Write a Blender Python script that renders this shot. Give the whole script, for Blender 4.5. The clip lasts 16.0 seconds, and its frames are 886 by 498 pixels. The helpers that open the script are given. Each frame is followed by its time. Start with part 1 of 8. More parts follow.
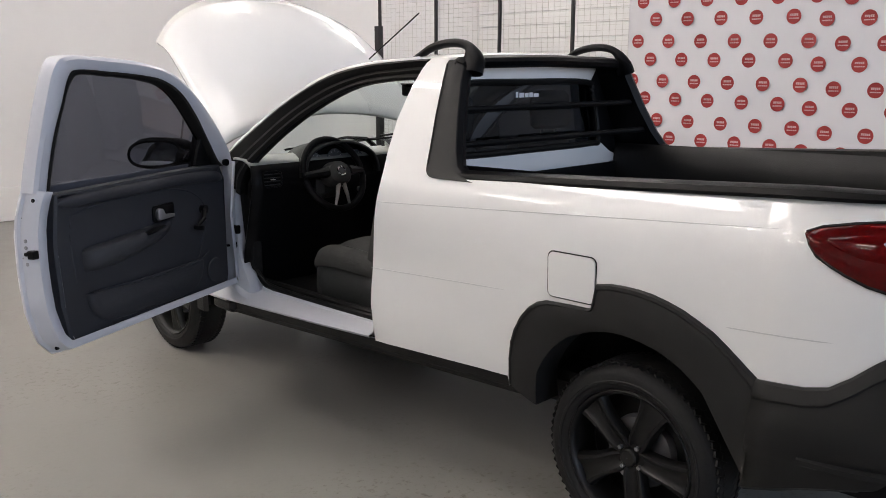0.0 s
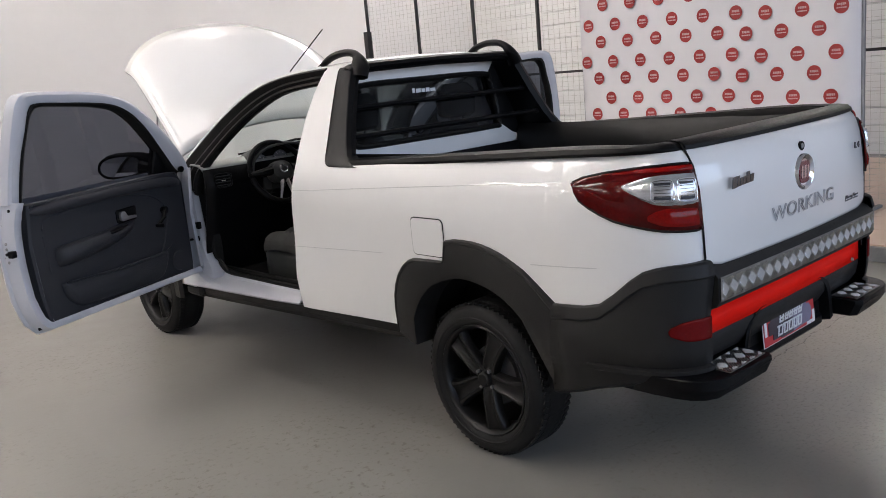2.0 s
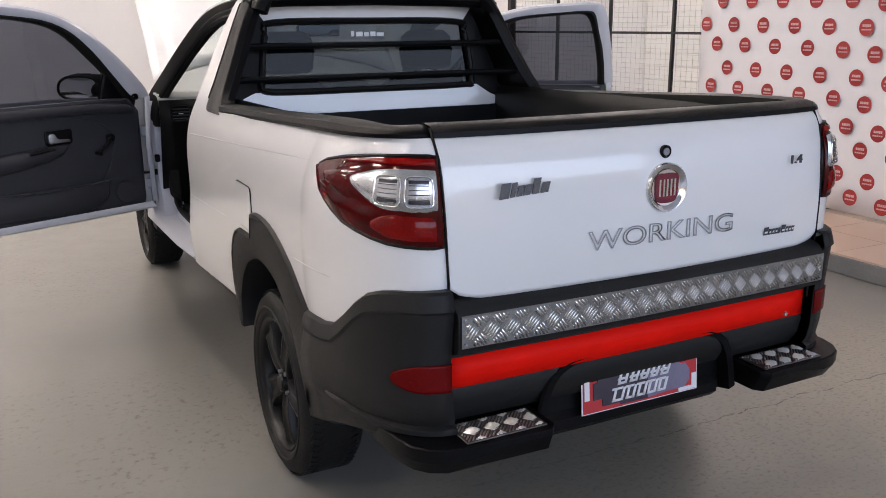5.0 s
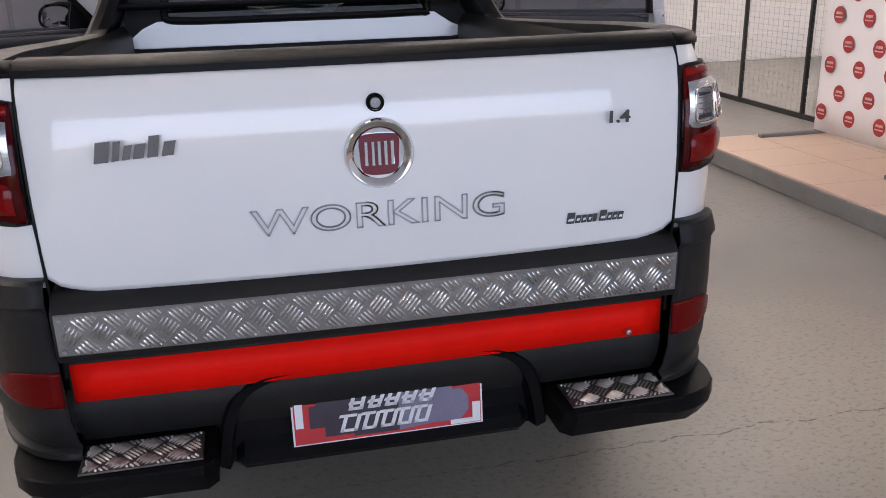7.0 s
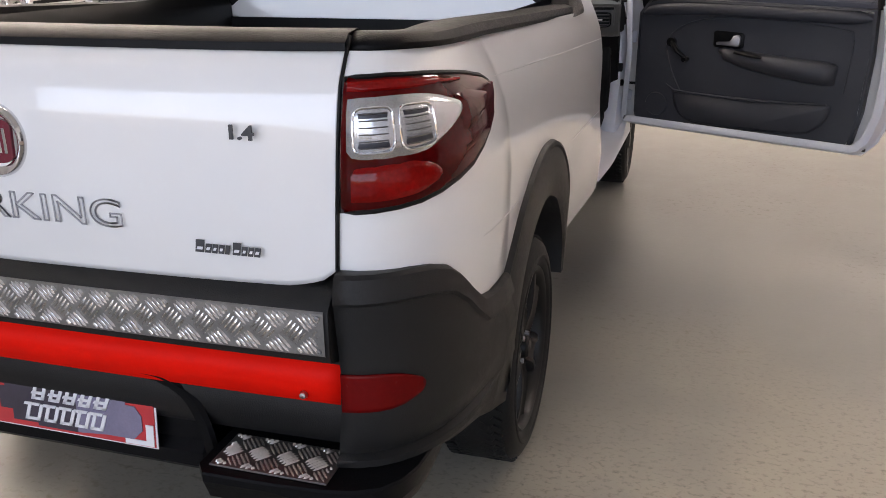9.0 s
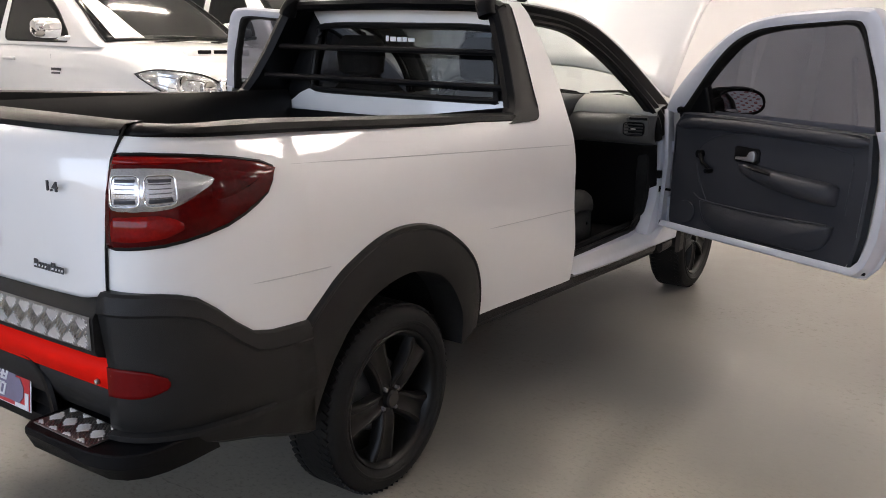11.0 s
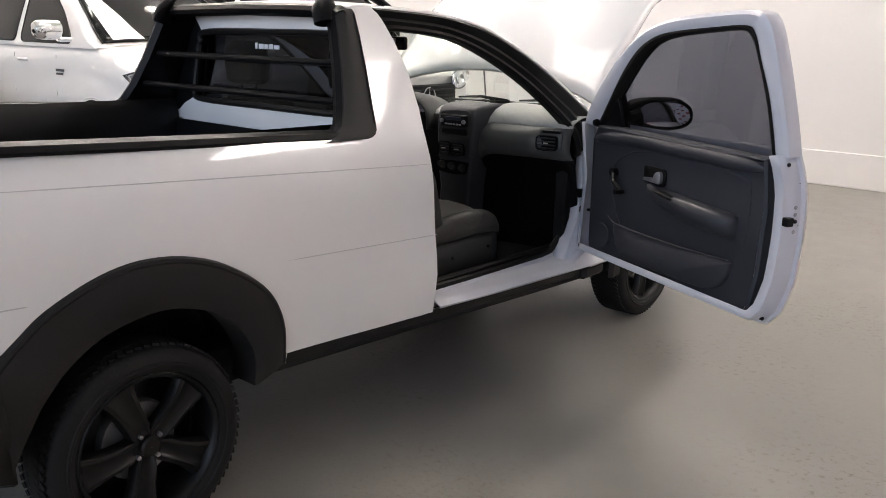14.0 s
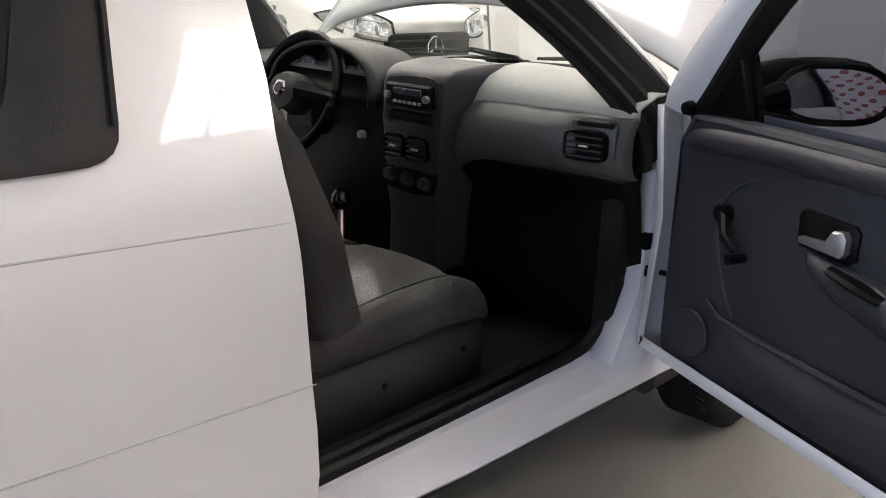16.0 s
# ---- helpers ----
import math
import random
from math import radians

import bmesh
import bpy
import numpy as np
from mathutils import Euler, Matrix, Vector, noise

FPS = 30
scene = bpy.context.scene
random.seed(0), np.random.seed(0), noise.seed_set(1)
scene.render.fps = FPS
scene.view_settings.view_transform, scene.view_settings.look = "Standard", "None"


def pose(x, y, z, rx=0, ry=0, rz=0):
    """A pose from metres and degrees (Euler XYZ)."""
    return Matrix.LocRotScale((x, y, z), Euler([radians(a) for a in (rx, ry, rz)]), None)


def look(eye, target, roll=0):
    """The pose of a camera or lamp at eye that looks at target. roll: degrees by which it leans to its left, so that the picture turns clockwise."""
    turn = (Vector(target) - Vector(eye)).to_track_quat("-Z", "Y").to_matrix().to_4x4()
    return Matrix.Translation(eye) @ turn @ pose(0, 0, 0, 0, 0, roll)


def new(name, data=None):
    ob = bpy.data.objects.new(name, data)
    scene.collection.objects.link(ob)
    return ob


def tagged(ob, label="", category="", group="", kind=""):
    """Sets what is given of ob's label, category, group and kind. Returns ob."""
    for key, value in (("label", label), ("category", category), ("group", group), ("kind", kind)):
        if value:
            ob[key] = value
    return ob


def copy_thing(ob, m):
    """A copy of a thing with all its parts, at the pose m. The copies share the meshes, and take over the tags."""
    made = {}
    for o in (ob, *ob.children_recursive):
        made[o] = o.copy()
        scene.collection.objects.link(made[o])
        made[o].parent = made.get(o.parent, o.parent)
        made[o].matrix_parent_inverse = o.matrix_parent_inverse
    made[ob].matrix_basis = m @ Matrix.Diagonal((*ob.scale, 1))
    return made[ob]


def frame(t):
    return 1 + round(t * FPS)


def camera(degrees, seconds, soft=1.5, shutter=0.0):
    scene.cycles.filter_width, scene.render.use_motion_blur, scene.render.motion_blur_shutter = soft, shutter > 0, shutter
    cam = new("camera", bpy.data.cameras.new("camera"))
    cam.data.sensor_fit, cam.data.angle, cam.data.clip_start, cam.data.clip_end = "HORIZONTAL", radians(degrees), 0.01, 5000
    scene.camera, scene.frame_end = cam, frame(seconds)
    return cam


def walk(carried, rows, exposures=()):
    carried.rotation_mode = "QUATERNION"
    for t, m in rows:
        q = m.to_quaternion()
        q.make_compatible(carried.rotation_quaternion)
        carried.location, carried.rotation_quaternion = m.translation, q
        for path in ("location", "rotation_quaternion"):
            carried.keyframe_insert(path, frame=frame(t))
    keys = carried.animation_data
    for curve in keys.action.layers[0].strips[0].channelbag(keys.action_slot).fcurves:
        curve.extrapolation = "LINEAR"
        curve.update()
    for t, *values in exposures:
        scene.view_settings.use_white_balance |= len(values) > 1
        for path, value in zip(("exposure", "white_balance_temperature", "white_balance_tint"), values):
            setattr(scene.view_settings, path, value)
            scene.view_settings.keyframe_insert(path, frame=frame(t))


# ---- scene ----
cam = camera(54.5, 16.0, soft=0.9)
PATH = [
    (0, (-2.975, -1.371, 1.467), (-1.578, 0.002, 1.06), 0.0),
    (0.5, (-3.072, -1.728, 1.466), (-1.691, -0.335, 1.075), -0.3),
    (1, (-3.187, -1.988, 1.489), (-1.806, -0.592, 1.108), -1.5),
    (1.5, (-3.249, -2.135, 1.47), (-1.854, -0.758, 1.073), -2.3),
    (2, (-2.961, -2.296, 1.468), (-1.654, -0.839, 1.055), -5.2),
    (2.5, (-2.611, -2.431, 1.449), (-1.388, -0.908, 1.017), -5.4),
    (3, (-2.218, -2.498, 1.464), (-1.102, -0.9, 1.017), -4.6),
    (3.2, (-2.21, -2.578, 1.434), (-1.121, -0.95, 1.031), -2.8),
    (5.3, (-1.284, -2.594, 1.388), (-0.456, -0.854, 0.851), -0.7),
    (5.5, (-1.159, -2.541, 1.365), (-0.366, -0.791, 0.81), -0.8),
    (6, (-0.835, -2.47, 1.35), (-0.157, -0.687, 0.747), -1.6),
    (6.5, (-0.526, -2.423, 1.338), (0.027, -0.613, 0.694), -2.3),
    (7, (-0.208, -2.452, 1.328), (0.192, -0.6, 0.687), -1.5),
    (7.5, (0.125, -2.506, 1.323), (0.266, -0.615, 0.688), -1.0),
    (8, (0.448, -2.404, 1.296), (0.328, -0.514, 0.653), -1.0),
    (8.5, (0.797, -2.251, 1.298), (0.472, -0.394, 0.63), -1.2),
    (9, (1.162, -2.093, 1.314), (0.618, -0.293, 0.634), -0.5),
    (9.5, (1.475, -1.918, 1.325), (0.818, -0.148, 0.664), 1.9),
    (9.7, (1.613, -1.883, 1.32), (0.875, -0.131, 0.699), 2.2),
    (11.8, (2.682, -2.075, 1.474), (1.455, -0.561, 1.023), 0.7),
    (12, (2.784, -2.04, 1.5), (1.518, -0.562, 1.037), 0.6),
    (12.5, (2.913, -2.036, 1.525), (1.601, -0.598, 1.065), 0.3),
    (13, (2.948, -1.928, 1.521), (1.647, -0.482, 1.057), 0.0),
    (13.5, (2.924, -1.594, 1.476), (1.681, -0.1, 1.003), 0.9),
    (14, (2.870, -1.161, 1.447), (1.593, 0.296, 0.948), 0.9),
    (14.5, (2.694, -0.737, 1.444), (1.371, 0.665, 0.911), 1.9),
    (15, (2.418, -0.344, 1.355), (1.082, 1.052, 0.836), 2.3),
    (15.5, (2.108, 0.067, 1.324), (0.774, 1.450, 0.768), 1.8),
    (16, (1.766, 0.414, 1.311), (0.461, 1.803, 0.705), 1.6),
]
walk(cam, [(t, look(eye, target, roll)) for t, eye, target, roll in PATH], exposures=[(0, 0.44, 6600, 16), (3.0, 0.54, 6600, 17), (5.5, 0.72, 6900, 21), (7, 0.74, 7000, 23), (8, 0.75, 7100, 22), (9.5, 1.14, 7500, 20), (12.5, 0.71, 6850, 17), (14.5, 1.06, 6850, 17), (15, 1.18, 6850, 16), (16, 1.28, 6850, 15)])

# ---- world, sun and lamps ----
world = bpy.data.worlds.new("world")
scene.world = world
world.use_nodes = True
wn = world.node_tree.nodes
sky = wn.new("ShaderNodeTexSky")
sky.sky_type = 'NISHITA'
sky.sun_disc = False
sky.sun_elevation = radians(50)
sky.sun_rotation = radians(200)
wn["Background"].inputs["Strength"].default_value = 0.08
world.node_tree.links.new(sky.outputs[0], wn["Background"].inputs["Color"])
DAY = 235.0      # daylight through the wide opening behind the camera, watts
TUBE = 72.0       # strength of the ceiling light tubes
PANE = 12.0       # strength of the roof lights
SIDE = 29.0      # strength of the high side windows


# ---- building helpers ----
def shade(ob, angle=35):
    me = ob.data
    me.polygons.foreach_set("use_smooth", [True] * len(me.polygons))
    me.set_sharp_from_angle(angle=radians(angle))


def part(name, bm, material, parent=None, label="", angle=35, solid=0.0):
    """One mesh object from a bmesh, under a thing or a part."""
    me = bpy.data.meshes.new(name)
    bmesh.ops.remove_doubles(bm, verts=bm.verts[:], dist=1e-5)
    bmesh.ops.recalc_face_normals(bm, faces=bm.faces[:])
    bm.to_mesh(me)
    bm.free()
    ob = new(name, me)
    if material:
        me.materials.append(material)
    shade(ob, angle)
    if parent:
        ob.parent = parent
    if label:
        ob["label"] = label
    if solid:
        mod = ob.modifiers.new("thickness", 'SOLIDIFY')
        mod.thickness, mod.offset = abs(solid), (-1 if solid > 0 else 1)
    return ob


def thing(name, label, category, group="", kind="", at=(0, 0, 0)):
    ob = new(name)
    ob.empty_display_size = 0.2
    ob.location = at
    return tagged(ob, label, category, group, kind)


def B():
    return bmesh.new()


def sheet(bm, rows, flip=False, closed=False):
    """Quads over rows of points."""
    vs = [[bm.verts.new(p) for p in row] for row in rows]
    n = len(vs[0])
    for a, b in zip(vs, vs[1:]):
        for i in range(n if closed else n - 1):
            q = [a[i], a[(i + 1) % n], b[(i + 1) % n], b[i]]
            try:
                bm.faces.new(q[::-1] if flip else q)
            except ValueError:
                pass
    return vs


def fill(bm, pts):
    return bm.faces.new([bm.verts.new(p) for p in pts])


def box(bm, x0, x1, y0, y1, z0, z1, bev=0.0, m=None, seg=1):
    verts = bmesh.ops.create_cube(bm, size=1)["verts"]
    for v in verts:
        v.co = Vector((x0 + (v.co.x + 0.5) * (x1 - x0), y0 + (v.co.y + 0.5) * (y1 - y0), z0 + (v.co.z + 0.5) * (z1 - z0)))
    if bev:
        edges = list({e for v in verts for e in v.link_edges})
        r = bmesh.ops.bevel(bm, geom=edges, offset=bev, segments=seg, affect='EDGES', profile=0.5)
        verts = list({v for f in r["faces"] for v in f.verts} | {v for v in verts if v.is_valid})
    if m is not None:
        bmesh.ops.transform(bm, matrix=m, verts=verts)
    return verts


def prism(bm, pts, vec):
    """A polygon pushed along a vector, closed at both ends."""
    vec = Vector(vec)
    a = [bm.verts.new(p) for p in pts]
    b = [bm.verts.new(Vector(p) + vec) for p in pts]
    bm.faces.new(a)
    bm.faces.new(b[::-1])
    n = len(a)
    for i in range(n):
        bm.faces.new([a[i], b[i], b[(i + 1) % n], a[(i + 1) % n]])
    return a + b


def tube(bm, pts, r, n=10, squash=1.0, caps=True, closed=False):
    """A round bar along points; r is one radius or one for each point."""
    pts = [Vector(p) for p in pts]
    rows = []
    up = Vector((0, 0, 1))
    for i, p in enumerate(pts):
        if closed:
            d = pts[(i + 1) % len(pts)] - pts[i - 1]
        else:
            d = pts[min(i + 1, len(pts) - 1)] - pts[max(i - 1, 0)]
        d.normalize()
        s = d.cross(up)
        if s.length < 1e-3:
            s = d.cross(Vector((0, 1, 0)))
        s.normalize()
        t = s.cross(d).normalized()
        rr = r[i] if isinstance(r, (list, tuple)) else r
        rows.append([p + s * (rr * squash * math.cos(a)) + t * (rr * math.sin(a)) for a in (2 * math.pi * k / n for k in range(n))])
    if closed:
        rows.append(rows[0])
    vs = sheet(bm, rows, closed=True)
    if caps and not closed:
        bm.faces.new(vs[0][::-1])
        bm.faces.new(vs[-1])
    return vs


def lathe(bm, profile, n=48, axis='x', at=(0, 0, 0), closed=False):
    """Profile of (radius, height) turned round an axis."""
    rows = []
    for r, h in profile:
        row = []
        for k in range(n):
            a = 2 * math.pi * k / n
            c, s = r * math.cos(a), r * math.sin(a)
            p = {'x': (h, c, s), 'y': (c, h, s), 'z': (c, s, h)}[axis]
            row.append(Vector(at) + Vector(p))
        rows.append(row)
    if closed:
        rows.append(rows[0])
    return sheet(bm, rows, closed=True)


def bez(p0, p1, p2, p3, t):
    u = 1 - t
    return tuple(u ** 3 * a + 3 * u * u * t * b + 3 * u * t * t * c + t ** 3 * d for a, b, c, d in zip(p0, p1, p2, p3))


def lerp(x, xs, ys):
    return float(np.interp(x, xs, ys))


def smooth_curve(pts, n=6):
    """Catmull-Rom through points."""
    pts = [Vector(p) for p in pts]
    out = []
    for i in range(len(pts) - 1):
        p0, p1, p2, p3 = pts[max(i - 1, 0)], pts[i], pts[i + 1], pts[min(i + 2, len(pts) - 1)]
        for k in range(n):
            t = k / n
            out.append(0.5 * (2 * p1 + (p2 - p0) * t + (2 * p0 - 5 * p1 + 4 * p2 - p3) * t * t + (3 * p1 - p0 - 3 * p2 + p3) * t ** 3))
    out.append(pts[-1])
    return out


# ---- materials ----
def mat(name, color, rough=0.5, metal=0.0, var=0.08, vscale=2.0, bump=0.0, bscale=150.0, coat=0.0, spec=0.5, rvar=0.06, tint=None):
    m = bpy.data.materials.new(name)
    m.use_nodes = True
    nt = m.node_tree
    N, Lk = nt.nodes, nt.links
    p = N["Principled BSDF"]
    p.inputs["Metallic"].default_value = metal
    p.inputs["Coat Weight"].default_value = coat
    p.inputs["Coat Roughness"].default_value = 0.04
    p.inputs["Specular IOR Level"].default_value = spec
    tc = N.new("ShaderNodeTexCoord")
    n1 = N.new("ShaderNodeTexNoise")
    n1.inputs["Scale"].default_value = vscale
    n1.inputs["Detail"].default_value = 6
    n2 = N.new("ShaderNodeTexNoise")
    n2.inputs["Scale"].default_value = vscale * 14
    n2.inputs["Detail"].default_value = 4
    Lk.new(tc.outputs["Object"], n1.inputs["Vector"])
    Lk.new(tc.outputs["Object"], n2.inputs["Vector"])
    add = N.new("ShaderNodeMath")
    add.operation = 'MULTIPLY_ADD'
    Lk.new(n2.outputs["Fac"], add.inputs[0])
    add.inputs[1].default_value = 0.5
    Lk.new(n1.outputs["Fac"], add.inputs[2])
    mix = N.new("ShaderNodeMix")
    mix.data_type = 'RGBA'
    mp = N.new("ShaderNodeMapRange")
    mp.inputs["From Min"].default_value, mp.inputs["From Max"].default_value = 0.45, 1.05
    Lk.new(add.outputs[0], mp.inputs["Value"])
    Lk.new(mp.outputs[0], mix.inputs["Factor"])
    hi = tint or tuple(min(1, c * (1 + var)) for c in color)
    mix.inputs["A"].default_value = (*(c * (1 - var) for c in color), 1)
    mix.inputs["B"].default_value = (*hi, 1)
    Lk.new(mix.outputs["Result"], p.inputs["Base Color"])
    mr = N.new("ShaderNodeMapRange")
    mr.inputs["To Min"].default_value, mr.inputs["To Max"].default_value = max(0.0, rough - rvar), min(1, rough + rvar)
    Lk.new(n2.outputs["Fac"], mr.inputs["Value"])
    Lk.new(mr.outputs[0], p.inputs["Roughness"])
    if bump:
        n3 = N.new("ShaderNodeTexNoise")
        n3.inputs["Scale"].default_value = bscale
        n3.inputs["Detail"].default_value = 3
        Lk.new(tc.outputs["Object"], n3.inputs["Vector"])
        b = N.new("ShaderNodeBump")
        b.inputs["Strength"].default_value = bump
        b.inputs["Distance"].default_value = 0.004
        Lk.new(n3.outputs["Fac"], b.inputs["Height"])
        Lk.new(b.outputs[0], p.inputs["Normal"])
    return m


def glass(name, tint, gloss=0.03, facing=0.045):
    """A thin pane: tinted see-through with more gloss at a slant."""
    m = bpy.data.materials.new(name)
    m.use_nodes = True
    nt = m.node_tree
    N, Lk = nt.nodes, nt.links
    N.remove(N["Principled BSDF"])
    tr = N.new("ShaderNodeBsdfTransparent")
    tr.inputs["Color"].default_value = (*tint, 1)
    gl = N.new("ShaderNodeBsdfGlossy")
    gl.inputs["Roughness"].default_value = gloss
    lw = N.new("ShaderNodeLayerWeight")
    lw.inputs["Blend"].default_value = 0.5
    pw = N.new("ShaderNodeMath")
    pw.operation = 'POWER'
    Lk.new(lw.outputs["Facing"], pw.inputs[0])
    pw.inputs[1].default_value = 4.0
    ma = N.new("ShaderNodeMath")
    ma.operation = 'MULTIPLY_ADD'
    Lk.new(pw.outputs[0], ma.inputs[0])
    ma.inputs[1].default_value, ma.inputs[2].default_value = 0.75, facing
    mx = N.new("ShaderNodeMixShader")
    Lk.new(ma.outputs[0], mx.inputs[0])
    Lk.new(tr.outputs[0], mx.inputs[1])
    Lk.new(gl.outputs[0], mx.inputs[2])
    Lk.new(mx.outputs[0], N["Material Output"].inputs["Surface"])
    return m


def glow(name, color, strength):
    m = bpy.data.materials.new(name)
    m.use_nodes = True
    N = m.node_tree.nodes
    p = N["Principled BSDF"]
    p.inputs["Base Color"].default_value = (*color, 1)
    p.inputs["Emission Color"].default_value = (*color, 1)
    p.inputs["Emission Strength"].default_value = strength
    return m


M_PAINT = mat("white_car_paint", (0.82, 0.82, 0.81), 0.30, var=0.012, vscale=1.2, coat=1.0, rvar=0.03)
# body white, greyed and blued: the cool shade on inner faces is painted in
M_INNER = mat("cool_shaded_paint", (0.53, 0.545, 0.595), 0.42, var=0.03, vscale=3, coat=0.3, rvar=0.06)
M_PAINT2 = mat("white_fleet_paint", (0.80, 0.79, 0.77), 0.30, var=0.02, vscale=1.2, coat=1.0, rvar=0.03)
M_GREY = mat("grained_grey_plastic", (0.0135, 0.0130, 0.0128), 0.52, var=0.18, vscale=5, bump=0.25, bscale=420, spec=0.28, rvar=0.08)
M_BLACK = mat("black_plastic", (0.0036, 0.0036, 0.0042), 0.40, var=0.2, vscale=6, bump=0.15, bscale=300, spec=0.13, rvar=0.1)
M_SEAL = mat("black_rubber_seal", (0.007, 0.0068, 0.0066), 0.45, var=0.2, vscale=9, spec=0.2)
M_LINER = mat("black_bed_liner", (0.005, 0.005, 0.0055), 0.40, var=0.3, vscale=4, bump=0.15, bscale=220, spec=0.28)
M_TRIM = mat("dark_door_trim", (0.029, 0.031, 0.038), 0.46, spec=0.40, var=0.12, vscale=4, bump=0.3, bscale=500)
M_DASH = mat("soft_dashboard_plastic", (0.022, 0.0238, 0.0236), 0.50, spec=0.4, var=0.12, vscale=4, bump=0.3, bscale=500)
# paled past the plastic's own tone, standing in for windscreen light
M_DASHTOP = mat("lit_tone_dash_plastic", (0.330, 0.342, 0.322), 0.40, var=0.10, vscale=4, bump=0.3, bscale=500)
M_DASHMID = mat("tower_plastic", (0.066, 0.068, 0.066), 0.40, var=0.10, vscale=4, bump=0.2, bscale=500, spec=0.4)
M_KNOB = mat("glossy_black_knob", (0.008, 0.008, 0.008), 0.12, var=0.1, vscale=9, coat=1.0)
M_CLOTH = mat("charcoal_seat_cloth", (0.048, 0.048, 0.046), 0.9, var=0.25, vscale=9, bump=0.5, bscale=160, coat=0.22, spec=0.2)


def film_creases(m):
    """Creases of the clear protective film, in the coat alone."""
    N, Lk = m.node_tree.nodes, m.node_tree.links
    tc = N.new("ShaderNodeTexCoord")
    n = N.new("ShaderNodeTexNoise")
    n.inputs["Scale"].default_value = 7
    n.inputs["Detail"].default_value = 3
    n.inputs["Distortion"].default_value = 1.2
    Lk.new(tc.outputs["Object"], n.inputs["Vector"])
    sub = N.new("ShaderNodeMath")
    sub.operation = 'SUBTRACT'
    Lk.new(n.outputs["Fac"], sub.inputs[0])
    sub.inputs[1].default_value = 0.5
    ab = N.new("ShaderNodeMath")
    ab.operation = 'ABSOLUTE'
    Lk.new(sub.outputs[0], ab.inputs[0])
    mp = N.new("ShaderNodeMapRange")
    mp.inputs["From Min"].default_value, mp.inputs["From Max"].default_value = 0.035, 0.0
    Lk.new(ab.outputs[0], mp.inputs["Value"])
    b = N.new("ShaderNodeBump")
    b.inputs["Strength"].default_value = 0.8
    b.inputs["Distance"].default_value = 0.012
    Lk.new(mp.outputs[0], b.inputs["Height"])
    Lk.new(b.outputs[0], N["Principled BSDF"].inputs["Coat Normal"])
    N["Principled BSDF"].inputs["Coat Roughness"].default_value = 0.22


film_creases(M_CLOTH)
M_TYRE = mat("black_tyre_rubber", (0.007, 0.007, 0.007), 0.62, var=0.25, vscale=7, bump=0.2, bscale=120, spec=0.25)
M_RIM = mat("black_alloy_rim", (0.004, 0.004, 0.004), 0.40, var=0.2, vscale=9, spec=0.3)
M_CHROME = mat("chrome", (0.75, 0.75, 0.76), 0.10, 1.0, var=0.03, vscale=20, rvar=0.04)
M_DARKCHROME = mat("dark_chrome", (0.20, 0.20, 0.21), 0.22, 1.0, var=0.1, vscale=20, rvar=0.06)
M_ALU = mat("worn_aluminium", (0.60, 0.59, 0.57), 0.36, 1.0, var=0.25, vscale=16, bump=0.05, bscale=260, rvar=0.10)
M_ALUDULL = mat("dull_plate_metal", (0.27, 0.265, 0.255), 0.42, 1.0, var=0.25, vscale=16, rvar=0.10)
M_RIB = mat("polished_rib_metal", (0.80, 0.79, 0.77), 0.20, 1.0, var=0.15, vscale=30, rvar=0.08)
M_GROOVE = mat("crease_shade_grey", (0.55, 0.55, 0.55), 0.5, var=0.05)
M_STEEL = mat("dull_grey_metal", (0.32, 0.32, 0.33), 0.45, 0.8, var=0.2, vscale=10)
M_REDLENS = mat("dark_red_lens", (0.070, 0.0010, 0.0012), 0.07, var=0.5, vscale=7, spec=0.22, rvar=0.02)
# brighter copy of the lens red, painted where the lamp catches light
M_REDLIT = mat("lit_red_lens", (0.20, 0.0030, 0.0022), 0.08, var=0.45, vscale=11, spec=0.22, rvar=0.02)
M_CLEAR = mat("silvered_clear_lens", (0.50, 0.51, 0.53), 0.20, 0.75, var=0.3, vscale=18, coat=1.0, rvar=0.06)
M_REDTAPE = mat("red_reflective_strip", (0.92, 0.012, 0.005), 0.5, var=0.06, vscale=14, spec=0.08, rvar=0.05)
M_REDDULL = mat("dull_red_reflector", (0.13, 0.003, 0.003), 0.25, var=0.2, vscale=8, spec=0.12)
M_BOWL = mat("smoky_reflector", (0.040, 0.042, 0.052), 0.34, 0.3, var=0.4, vscale=30, coat=0.1, rvar=0.05)
M_BADGE = mat("dark_crimson_enamel", (0.16, 0.010, 0.025), 0.25, var=0.1, vscale=20, coat=0.8)
M_SILVERPRINT = mat("silver_lettering", (0.40, 0.40, 0.42), 0.4, 0.3, var=0.1, vscale=30)
M_DARKPRINT = mat("dark_lettering", (0.06, 0.06, 0.065), 0.4, 0.2, var=0.1, vscale=30)
M_WHITEPRINT = mat("white_print", (0.78, 0.78, 0.80), 0.5, var=0.04, vscale=30)
M_PLATERED = mat("red_print", (0.55, 0.035, 0.04), 0.4, var=0.08, vscale=20)
M_PLATEDARK = mat("dark_violet_print", (0.045, 0.035, 0.05), 0.4, var=0.3, vscale=12)
M_PLATEGREY = mat("grey_violet_print", (0.20, 0.18, 0.26), 0.4, var=0.15, vscale=12)
M_UNDER = mat("grimy_underbody", (0.013, 0.013, 0.013), 0.85, var=0.4, vscale=5, bump=0.5, bscale=60, spec=0.15)
M_WALL = mat("white_wall_paint", (0.80, 0.785, 0.775), 0.72, var=0.02, vscale=0.7, bump=0.12, bscale=60)
